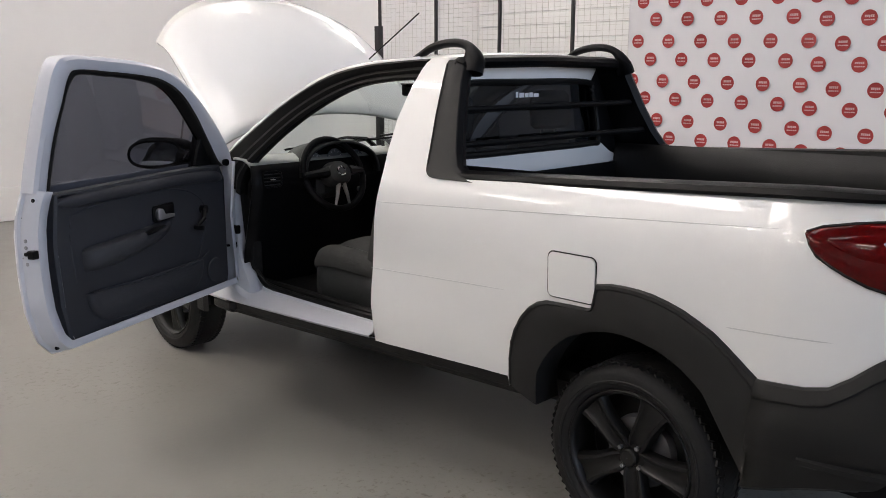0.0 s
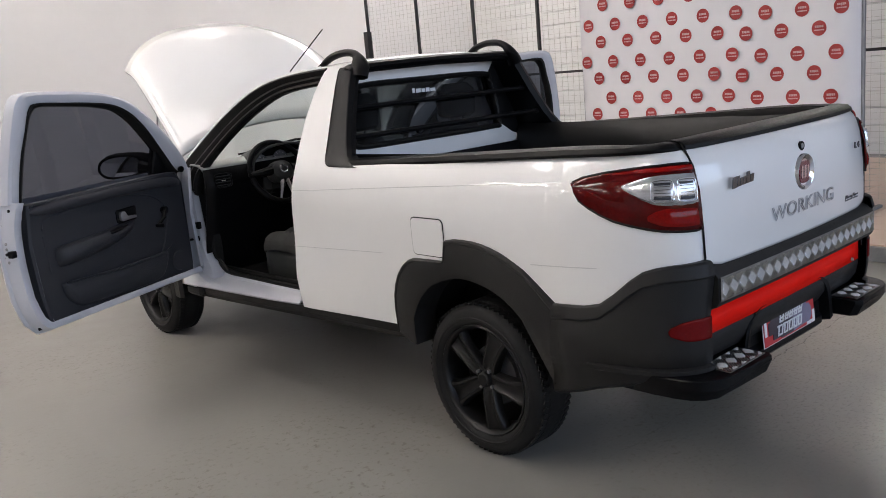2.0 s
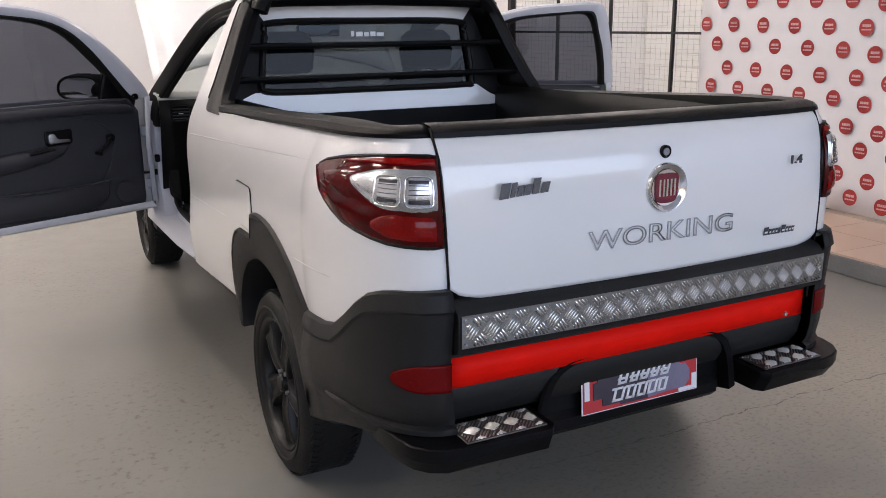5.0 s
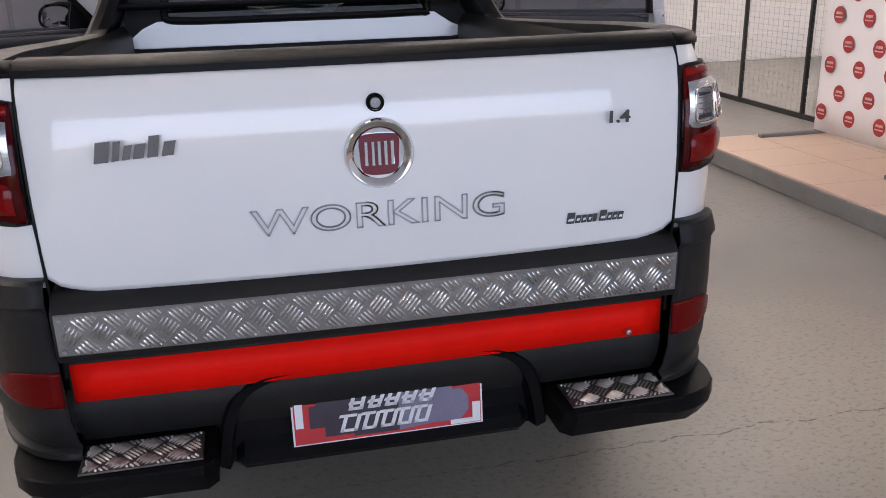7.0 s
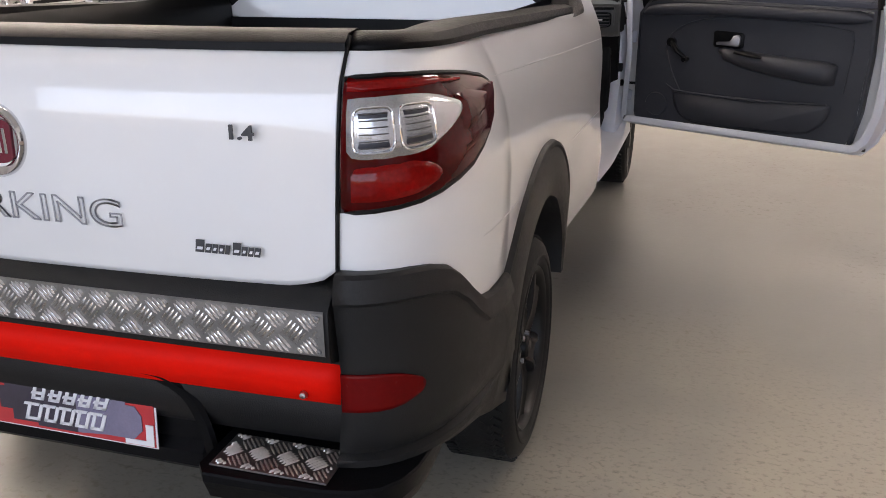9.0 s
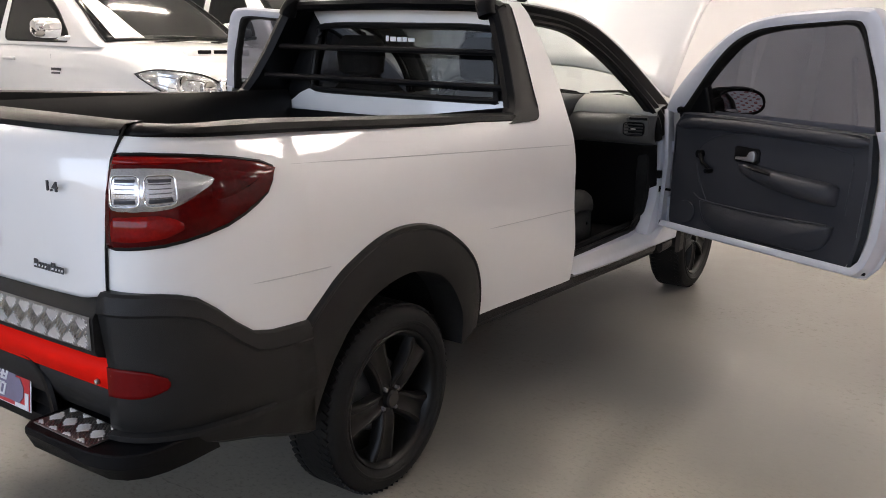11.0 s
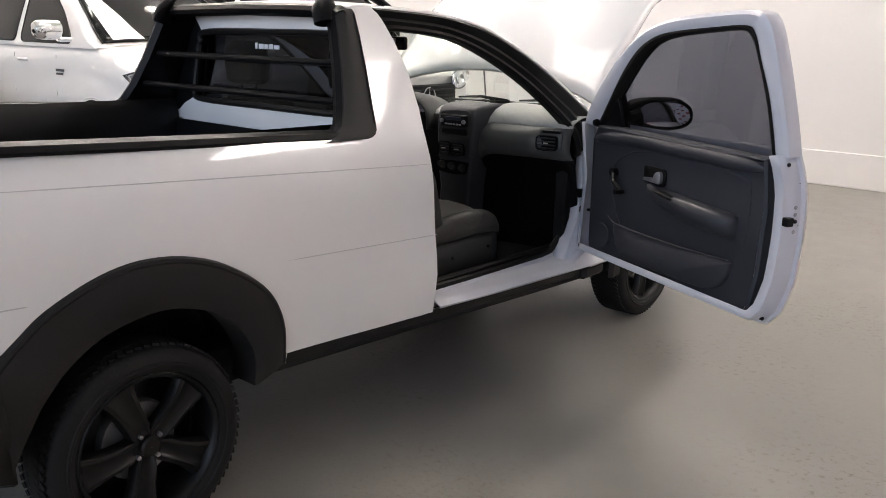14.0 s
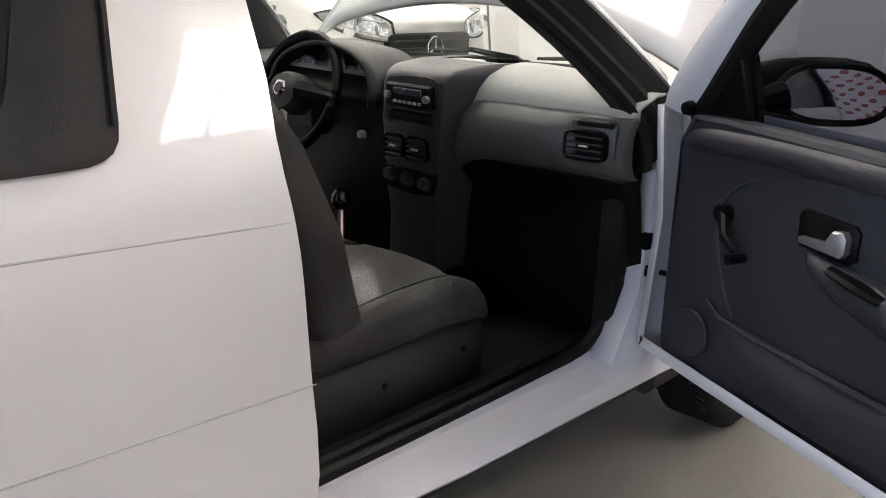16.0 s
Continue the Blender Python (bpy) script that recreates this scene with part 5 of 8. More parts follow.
def words(text, width, height, m, material, parent, name, outline=0.0, extrude=0.0012):
    """Lettering in the built-in font, fitted to a width and a height."""
    cu = bpy.data.curves.new(name, 'FONT')
    cu.body = text
    cu.size = 1
    cu.offset = 0.045 if outline else 0.022
    if outline:
        cu.fill_mode = 'NONE'
    else:
        cu.extrude = 0.02
    tmp = bpy.data.objects.new(name, cu)
    scene.collection.objects.link(tmp)
    bpy.context.view_layer.update()
    me = bpy.data.meshes.new_from_object(tmp.evaluated_get(bpy.context.evaluated_depsgraph_get()))
    bpy.data.objects.remove(tmp)
    co = np.array([v.co for v in me.vertices])
    lo, hi = co.min(0), co.max(0)
    k = (width / (hi[0] - lo[0]), height / (hi[1] - lo[1]))
    bm = bmesh.new()
    bm.from_mesh(me)
    bpy.data.meshes.remove(me)
    for v in bm.verts:
        v.co = Vector(((v.co.x - lo[0]) * k[0], (v.co.y - lo[1]) * k[1], 0 if outline else (extrude if v.co.z > 0 else 0)))
    if outline:
        out = B()
        for e in bm.edges:
            a, b = e.verts[0].co, e.verts[1].co
            d = (b - a)
            if d.length < 1e-6:
                continue
            d.normalize()
            q = Vector((-d.y, d.x, 0)) * outline
            a, b = a - d * outline * 0.7, b + d * outline * 0.7
            prism(out, [a - q, b - q, b + q, a + q], (0, 0, extrude))
        bm.free()
        bm = out
    bmesh.ops.transform(bm, matrix=m, verts=bm.verts[:])
    return part(name, bm, material, parent)


def tailgate_marks():
    up = Matrix.Rotation(radians(90), 4, 'X')
    words("WORKING", 0.474, 0.048, Matrix.Translation((-0.230, -0.9255, 0.857)) @ up, M_SILVERPRINT, gate, "model_lettering", outline=0.0014)
    words("1.4", 0.042, 0.024, Matrix.Translation((0.458, -0.914, 1.019)) @ up, M_DARKPRINT, gate, "engine_lettering", extrude=0.004)
    # brand script and dealer sticker as plain bars
    bm = B()
    for x, w, z0, z1 in ((-0.482, 0.024, 1.010, 1.046), (-0.453, 0.012, 1.012, 1.046), (-0.436, 0.013, 1.013, 1.038), (-0.418, 0.018, 1.014, 1.039), (-0.394, 0.018, 1.015, 1.052), (-0.370, 0.020, 1.016, 1.041)):
        prism(bm, [(x, -0.9185, z0), (x + w, -0.9185, z0 + 0.001), (x + w + 0.007, -0.9185, z1 + 0.001), (x + 0.007, -0.9185, z1)], (0, -0.004, 0))
    tagged(part("script_badge", bm, M_DARKCHROME, gate, "dark chrome script drawn as bars"), kind="stuff")
    bm = B()
    for k, (x, w) in enumerate(((0.374, 0.016), (0.392, 0.011), (0.405, 0.010), (0.417, 0.010), (0.429, 0.008), (0.443, 0.014), (0.459, 0.010), (0.471, 0.009), (0.482, 0.011))):
        d = -0.9165 + 0.002 * (x - 0.37) / 0.12
        h = 0.022 if k in (0, 5) else 0.016
        prism(bm, [(x, d, 0.824), (x + w, d, 0.824), (x + w + 0.003, d, 0.824 + h), (x + 0.003, d, 0.824 + h)], (0, -0.001, 0))
    part("dealer_sticker", bm, M_DARKPRINT, gate, "small dark sticker of illegible bars")
    bm = B()
    for k, (x, w) in enumerate(((0.377, 0.011), (0.395, 0.006), (0.408, 0.005), (0.420, 0.005), (0.446, 0.009), (0.462, 0.005), (0.474, 0.005), (0.485, 0.006))):
        d = -0.9177 + 0.002 * (x - 0.37) / 0.12
        prism(bm, [(x, d, 0.829), (x + w, d, 0.829), (x + w + 0.002, d, 0.834), (x + 0.002, d, 0.834)], (0, -0.0006, 0))
    part("sticker_print", bm, M_WHITEPRINT, gate)
    c = Vector((0.008, -0.921, 0.995))
    bm = B()
    lathe(bm, [(0.065, 0.004), (0.064, -0.008), (0.060, -0.013), (0.054, -0.011), (0.048, -0.004), (0.046, -0.003)], 48, 'y', at=c)
    badge = part("round_badge", bm, M_CHROME, gate, "round chrome-ringed maker's badge")
    bm = B()
    lathe(bm, [(0.001, -0.003), (0.048, -0.003)], 48, 'y', at=c)
    part("badge_field", bm, M_CHROME, badge)
    bm = B()
    pts = smooth_curve([(c.x + x, c.y - 0.0035, c.z + z) for x, z in ((-0.036, 0.0), (-0.034, 0.032), (0, 0.037), (0.034, 0.032), (0.036, 0), (0.031, -0.033), (0, -0.040), (-0.031, -0.033), (-0.036, 0.0))], 4)[:-1]
    prism(bm, pts, (0, -0.003, 0))
    part("badge_shield", bm, M_BADGE, badge, "dark crimson shield")
    for x, w in ((-0.027, 0.006), (-0.014, 0.0055), (-0.003, 0.006), (0.009, 0.006), (0.021, 0.006)):
        bm = B()
        box(bm, c.x + x, c.x + x + w, c.y - 0.0085, c.y - 0.006, c.z - 0.022, c.z + 0.022, 0.0006)
        part("badge_bar", bm, M_CHROME, badge)
    bm = B()
    lathe(bm, [(0.0165, 0.004), (0.0165, -0.004), (0.014, -0.006), (0.0135, -0.001)], 28, 'y', at=(0.006, -0.915, 1.086))
    lathe(bm, [(0.0135, -0.001), (0.012, -0.004), (0.001, -0.004)], 24, 'y', at=(0.006, -0.915, 1.086))
    lock = part("tailgate_lock", bm, M_BLACK, gate, "round black tailgate lock")
    bm = B()
    lathe(bm, [(0.010, -0.004), (0.009, -0.006), (0.001, -0.006)], 24, 'y', at=(0.006, -0.915, 1.086))
    part("lock_barrel", bm, M_STEEL, lock)


def fuel_flap():
    y0, y1, z0, z1 = 0.105, 0.285, 0.752, 0.898
    pts = []
    for cy_, cz_, a0 in ((y0 + 0.02, z0 + 0.02, 180), (y1 - 0.02, z0 + 0.02, 270), (y1 - 0.02, z1 - 0.02, 0), (y0 + 0.02, z1 - 0.02, 90)):
        for k in range(5):
            a = radians(a0 + 22.5 * k)
            pts.append((cy_ + 0.02 * math.cos(a), cz_ + 0.02 * math.sin(a)))
    bm = B()
    vs = [bm.verts.new((-wz(z) - 0.005, y, z)) for y, z in pts]
    bm.faces.new(vs)
    inner = [bm.verts.new((-wz(z) + 0.004, y, z)) for y, z in pts]
    for i in range(len(vs)):
        bm.faces.new([vs[i], vs[(i + 1) % len(vs)], inner[(i + 1) % len(vs)], inner[i]])
    f = part("fuel_flap", bm, M_PAINT, truck)
    bm = B()
    tube(bm, [(-wz(z) - 0.001, y + (y - 0.195) * 0.03, z + (z - 0.825) * 0.03) for y, z in pts], 0.0022, 6, closed=True)
    part("flap_gap", bm, M_SEAL, f)


def seams():
    """Dark gap between tailgate, corners and bumper."""
    for s in (-1, 1):
        bm = B()
        tube(bm, [(s * (0.6055 + splay(z)), tgy(z) + wrap(z) - 0.005, z) for z in (1.172, 1.14, 1.10, 1.0, 0.9, 0.81, 0.74, 0.66, 0.60)], 0.0035, 6)
        part("tailgate_gap", bm, M_SEAL, truck)
    bm = B()
    box(bm, -0.60, 0.60, -0.84, -0.78, 0.60, 1.10)
    part("tailgate_core", bm, M_BLACK, truck)


lamp(True)
lamp(False)
rear_bumper()
tailgate_marks()
fuel_flap()
seams()


KEEP = ('model_lettering', 'engine_lettering', 'script_badge', 'dealer_sticker', 'sticker_print', 'round_badge', 'tailgate_lock', 'dealer_plate', 'plate_recess', 'rivet')


def fit_tail_to_view():
    """Shifts the tail a centimetre sideways to fit the camera's view."""
    for ob in [o for o in bpy.data.objects if o.type == 'MESH']:
        top = ob
        still = True
        while top.parent:
            still = still and top.location.length < 1e-6
            top = top.parent
        if top is truck and still and ob.name.split('.')[0] not in KEEP and (not ob.parent or ob.parent.name.split('.')[0] not in KEEP):
            for v in ob.data.vertices:
                v.co.x += 0.010 * ramp(-v.co.y, 0.42, 0.86)


fit_tail_to_view()


# ---- doors ----
def door(left):
    s = -1 if left else 1
    d = thing_part("door", "open white door with dark trim and tinted window")
    d.location = (s * 0.79, 2.25, 0)
    d.rotation_euler = (0, 0, radians(66.5) * s)
    hx = 0.79

    def P(u, z, o=0.0):
        """u back from the hinge, z up, o out from the skin."""
        x = wz(z) if z < 1.0 else lerp(z, [1.0, 1.05, 1.5], [wz(1.0), 0.772, 0.700])
        return Vector((s * (x - hx + o), -u, z))

    rear = lambda z: lerp(z, [0.44, 0.47, 0.51, 0.62, 0.75, 0.90, 1.0, 1.07, 1.21, 1.38, 1.48], [1.135, 1.165, 1.198, 1.225, 1.232, 1.228, 1.218, 1.205, 1.190, 1.160, 1.13])
    bot = lambda u: 0.445 - 0.004 * u
    # outer skin
    rows = []
    for i in range(15):
        v = i / 14
        row = []
        for z in (0.44, 0.455, 0.5, 0.6, 0.7, 0.72, 0.8, 0.9, 0.97, 0.98, 1.03, 1.06):
            u = rear(z) * v
            row.append(P(u, max(z, bot(u))))
        rows.append(row)
    bm = B()
    sheet(bm, rows)
    skin = part("door_skin", bm, M_PAINT, d, solid=0.004)
    # folded inner shell: rear, bottom and front faces
    loop = [(0.02, 1.05), (0.02, 0.8), (0.02, 0.49), (0.05, 0.448)] + [(u, bot(u)) for u in (0.2, 0.5, 0.8, 1.0)] + [(1.11, 0.441), (1.15, 0.455), (1.19, 0.50)] + [(rear(z), z) for z in (0.55, 0.62, 0.7, 0.78, 0.85, 0.92, 0.97, 1.02, 1.06)]
    bm = B()
    prof = ((0.0, 0.0), (0.0, -0.012), (0.010, -0.020), (0.014, -0.060), (0.024, -0.085), (0.055, -0.092))
    rows = []
    for i, (u, z) in enumerate(loop):
        a, b = loop[max(i - 1, 0)], loop[min(i + 1, len(loop) - 1)]
        t = Vector((b[0] - a[0], b[1] - a[1])).normalized()
        n = Vector((-t.y, t.x))
        rows.append([P(u + n.x * e, z + n.y * e, o) for e, o in prof])
    sheet(bm, rows)
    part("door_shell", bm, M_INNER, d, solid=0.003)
    # window frame: outer band and its dark channel
    def edge(*pts):
        return smooth_curve([(u, z, 0) for u, z in pts], 5)
    outer = edge((0.02, 1.05), (0.045, 1.10), (0.13, 1.195), (0.235, 1.29), (0.37, 1.39), (0.50, 1.458), (0.67, 1.497), (0.88, 1.514), (1.06, 1.518), (1.125, 1.488), (1.16, 1.375), (1.185, 1.235), (1.20, 1.13), (1.208, 1.05))
    lip = edge((0.10, 1.035), (0.145, 1.065), (0.235, 1.168), (0.337, 1.283), (0.445, 1.375), (0.56, 1.427), (0.69, 1.448), (0.86, 1.461), (1.02, 1.469), (1.066, 1.445), (1.092, 1.355), (1.122, 1.25), (1.14, 1.14), (1.15, 1.035))
    inner = edge((0.16, 1.035), (0.19, 1.075), (0.258, 1.160), (0.345, 1.25), (0.445, 1.342), (0.545, 1.402), (0.68, 1.431), (0.86, 1.447), (0.995, 1.453), (1.042, 1.42), (1.072, 1.33), (1.097, 1.225), (1.112, 1.13), (1.12, 1.035))
    rows, rows2, rim = [], [], []
    for p, r, q in zip(outer, lip, inner):
        row = []
        for v, o in ((0.35, -0.005), (0.0, 0.0), (-0.02, -0.010), (0.0, -0.030), (0.08, -0.052), (0.30, -0.062), (0.75, -0.063), (1.02, -0.056)):
            m = p.lerp(r, v)
            row.append(P(m.x, m.y, o))
        rows.append(row)
        r2 = []
        for v, o in ((-0.05, -0.059), (0.4, -0.060), (0.9, -0.048), (1.15, -0.026), (0.9, -0.010), (0.2, 0.0), (-0.6, 0.0)):
            m = r.lerp(q, v)
            r2.append(P(m.x, m.y, o))
        rows2.append(r2)
        rim.append(q)
    bm = B()
    sheet(bm, rows)
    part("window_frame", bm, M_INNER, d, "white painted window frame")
    bm = B()
    sheet(bm, rows2)
    part("window_channel", bm, M_SEAL, d, "black window channel")
    # glass
    bm = B()
    fill(bm, [P(p.x, p.y, -0.028) for p in rim])
    gl = part("window_glass", bm, G_DOOR, d, "dark tinted window glass")
    gl.visible_shadow = False
    # trim panel
    def T(u, z, o=0.0):
        """A point of the trim, which lies closer to the skin towards the sill."""
        return P(u - 0.02 * ramp(u, 0.2, 0.9), z, o + 0.022 + 0.014 * ramp(z, 0.75, 0.48))

    def panel(pts, o0, o1, bevel=0.010, curved=False):
        bm = B()
        c = Vector((sum(p[0] for p in pts) / len(pts), sum(p[1] for p in pts) / len(pts)))
        base = [Vector(p) for p in pts]
        ins = [p + (c - p).normalized() * bevel for p in base]
        sheet(bm, [[T(p.x, p.y, o0) for p in base], [T(p.x, p.y, o1 + bevel * 0.6) for p in base], [T(p.x, p.y, o1) for p in ins]], closed=True)
        if not curved:
            fill(bm, [T(p.x, p.y, o1) for p in ins])
            return bm
        # the face follows the bulge of the door
        rows = []
        z0, z1 = min(p.y for p in ins), max(p.y for p in ins)
        for k in range(25):
            z = z0 + 0.0003 + (z1 - z0 - 0.0006) * (1 - math.cos(math.pi * k / 24)) / 2
            us = []
            for p, q in zip(ins, ins[1:] + ins[:1]):
                if (p.y - z) * (q.y - z) < 0:
                    us.append(p.x + (q.x - p.x) * (z - p.y) / (q.y - p.y))
            rows.append([T(min(us) + (max(us) - min(us)) * j / 10, z, o1) for j in range(11)])
        sheet(bm, rows)
        return bm
    lower = [(0.10, 0.98), (0.095, 0.70), (0.098, 0.52), (0.112, 0.474)] + [(u, 0.462) for u in (0.3, 0.6, 0.9)] + [(1.075, 0.464), (1.118, 0.49), (1.142, 0.62), (1.152, 0.85), (1.150, 1.035), (0.6, 1.046), (0.26, 1.05), (0.16, 1.045)]
    trim = part("trim_panel", panel(lower, -0.05, -0.105, 0.012, True), M_TRIM, d, "dark moulded door trim")
    # rolled top ledge, mirror triangle
    bm = B()
    pts = smooth_curve([(0.115, 0.985, 0), (0.16, 1.005, 0), (0.28, 1.020, 0), (0.5, 1.024, 0), (0.85, 1.020, 0), (1.08, 1.016, 0), (1.15, 1.012, 0)], 5)
    n = len(pts)
    tube(bm, [T(p.x, p.y - 0.014, -0.094) for p in pts], [0.004 + 0.026 * ramp(min(k, n - 1 - k), -1, 7) for k in range(n)], 14)
    part("top_roll", bm, M_TRIM, trim)
    part("mirror_triangle", panel([(0.095, 1.045), (0.10, 1.0), (0.285, 1.02), (0.287, 1.06), (0.278, 1.12), (0.264, 1.182), (0.235, 1.168), (0.15, 1.078)], -0.02, -0.066, 0.006), M_BLACK, d)
    bm = B()
    lathe(bm, [(0.001, 0), (0.013, 0.001), (0.016, 0.012), (0.016, 0.02)], 14, 'x', at=T(0.135, 1.055, -0.105))
    part("trim_knob", bm, M_BLACK, trim)
    # swept crease of the upper panel
    bm = B()
    pts = smooth_curve([(0.33, 0.64, 0), (0.27, 0.75, 0), (0.25, 0.86, 0), (0.33, 0.935, 0), (0.5, 0.975, 0), (0.8, 0.978, 0), (1.03, 0.955, 0), (1.075, 0.915, 0), (1.065, 0.70, 0)], 5)
    tube(bm, [T(p.x, p.y, -0.1045) for p in pts], 0.0042, 8)
    part("trim_crease", bm, M_TRIM, trim)
    # handle
    bm = panel([(0.478, 0.856), (0.488, 0.849), (0.606, 0.846), (0.619, 0.855), (0.620, 0.906), (0.610, 0.917), (0.490, 0.921), (0.478, 0.913)], -0.10, -0.116, 0.008)
    hb = part("handle_bezel", bm, M_BLACK, d)
    bm = panel([(0.500, 0.862), (0.500, 0.873), (0.545, 0.876), (0.572, 0.880), (0.580, 0.904), (0.600, 0.906), (0.609, 0.896), (0.609, 0.868), (0.600, 0.858)], -0.112, -0.134, 0.006)
    part("door_handle", bm, M_STEEL, hb, "silver pull handle")
    # armrest
    rows = []
    for u, zc, h, o in ((0.50, 0.835, 0.010, -0.105), (0.53, 0.826, 0.026, -0.130), (0.60, 0.812, 0.032, -0.148), (0.73, 0.796, 0.038, -0.162), (0.88, 0.782, 0.042, -0.168), (0.98, 0.776, 0.044, -0.165), (1.02, 0.775, 0.038, -0.140), (1.03, 0.775, 0.03, -0.10)):
        rows.append([T(u, zc + h, -0.10), T(u, zc + h, o + 0.02), T(u, zc + h * 0.8, o), T(u, zc - h * 0.3, o), T(u, zc - h, o + 0.02), T(u, zc - h * 1.3, -0.10)])
    bm = B()
    sheet(bm, rows)
    part("armrest", bm, M_TRIM, d, "moulded dark armrest", angle=80)
    bm = B()
    tube(bm, [T(0.575, 0.836, -0.120), T(0.60, 0.836, -0.140), T(0.66, 0.831, -0.149), T(0.72, 0.824, -0.154), T(0.745, 0.820, -0.145)], [0.003, 0.009, 0.011, 0.009, 0.003], 8, squash=1.6)
    part("pull_recess", bm, M_BLACK, trim)
    # map pocket
    pts = [(p.x, p.y) for p in smooth_curve([(0.30, 0.640, 0), (0.50, 0.634, 0), (0.75, 0.634, 0), (1.0, 0.645, 0), (1.022, 0.63, 0), (1.012, 0.585, 0), (0.975, 0.540, 0), (0.90, 0.512, 0), (0.6, 0.503, 0), (0.42, 0.508, 0), (0.345, 0.535, 0), (0.31, 0.59, 0), (0.30, 0.640, 0)], 3)][:-1]
    bm = panel(pts, -0.095, -0.128, 0.018)
    pk = part("map_pocket", bm, M_TRIM, d, "dark map pocket", angle=70)
    bm = B()
    tube(bm, [T(u, z, -0.126) for u, z in ((0.27, 0.668), (0.31, 0.644), (0.40, 0.637), (0.55, 0.635), (0.75, 0.636), (1.01, 0.648))], [0.003, 0.005, 0.006, 0.006, 0.006, 0.004], 8)
    part("pocket_lip", bm, M_TRIM, pk)
    bm = B()
    lathe(bm, [(0.055, s * -0.080), (0.052, s * -0.085), (0.001, s * -0.086)], 24, 'x', at=(s * (wz(0.53) - hx), -0.22, 0.57))
    part("speaker_grille", bm, M_TRIM, trim)
    # window winder
    bm = B()
    c, k = T(0.275, 0.858, -0.115), T(0.365, 0.790, -0.140)
    tube(bm, [c, c.lerp(k, 0.5) + Vector((s * -0.02, 0, 0)), k], [0.013, 0.010, 0.009], 8)
    w = part("window_winder", bm, M_BLACK, d, "black window winder")
    bm = B()
    tube(bm, [k + Vector((s * 0.01, 0, 0)), k + Vector((s * -0.03, 0, 0))], 0.011, 10)
    part("winder_knob", bm, M_BLACK, w)
    bm = B()
    tube(bm, [c + Vector((s * 0.02, 0, 0)), c + Vector((s * -0.012, 0, 0))], 0.020, 12)
    part("winder_boss", bm, M_BLACK, w)
    # latch, bolts and plug on the rear face
    bm = B()
    box(bm, min(s * -0.075, s * -0.045), max(s * -0.075, s * -0.045), -1.232, -1.205, 0.820, 0.850, 0.003)
    box(bm, min(s * -0.045, s * -0.030), max(s * -0.045, s * -0.030), -1.232, -1.205, 0.830, 0.843, 0.003)
    part("latch", bm, M_BLACK, d, "black door latch")
    for z, o in ((0.881, -0.040), (0.857, -0.040), (0.819, -0.022), (0.798, -0.040), (1.024, -0.055), (0.96, -0.02), (0.475, -0.05)):
        bm = B()
        q = P(rear(z) - 0.018, z, o)
        lathe(bm, [(0.001, -0.008), (0.007, -0.007), (0.008, 0.02)], 10, 'y', at=(q.x, q.y, q.z))
        part("bolt", bm, M_STEEL if z < 0.9 and z > 0.5 else M_BLACK, d)
    # outside mirror
    mir = None
    rows = []
    for o, k in ((0.035, 0.40), (0.05, 0.65), (0.075, 0.88), (0.11, 1.02), (0.16, 1.08), (0.215, 1.08), (0.255, 0.95), (0.277, 0.66), (0.284, 0.05)):
        row = []
        for i in range(20):
            a = 2 * math.pi * i / 20
            sx, sz = 0.062 * k, 0.066 * k
            ca, sa = math.cos(a), math.sin(a)
            row.append((s * (o + wz(1.1) - 0.765), -0.245 - 0.52 * (o - 0.16) + 0.14 * sz * sa - (0.030 if ca > 0 else 0.085) * k * ca, 1.098 + sz * sa))
        rows.append(row)
    bm = B()
    vs = sheet(bm, rows, closed=True)
    mir = part("door_mirror", bm, M_BLACK, d, "black door mirror housing")
    bm = B()
    tube(bm, [P(0.22, 1.06, -0.02), P(0.23, 1.075, 0.03), (s * 0.06, -0.245, 1.09)], [0.035, 0.03, 0.035], 10)
    part("mirror_arm", bm, M_BLACK, mir)
    bm = B()
    def rim(w, h, out):
        pts = []
        for i in range(28):
            a = 2 * math.pi * i / 28
            u = w * math.copysign(abs(math.cos(a)) ** 0.75, math.cos(a))
            v = h * math.copysign(abs(math.sin(a)) ** 0.85, math.sin(a))
            pts.append((s * (0.168 + u + wz(1.1) - 0.765), -0.294 - out - 0.56 * u + 0.14 * v, 1.098 + v))
        return pts
    tube(bm, rim(0.098, 0.058, 0.0), 0.0075, 8, closed=True)
    part("glass_rim", bm, M_BLACK, mir)
    bm = B()
    rings = [rim(0.096 * k, 0.056 * k, 0.001 + 0.005 * (1 - k * k)) for k in (1.0, 0.8, 0.6, 0.4, 0.2, 0.05)]
    vs = sheet(bm, rings, closed=True)
    bm.faces.new(vs[-1])
    part("mirror_glass", bm, G_MIRROR, mir, "clear mirror glass")
    return d


door(True)
door(False)


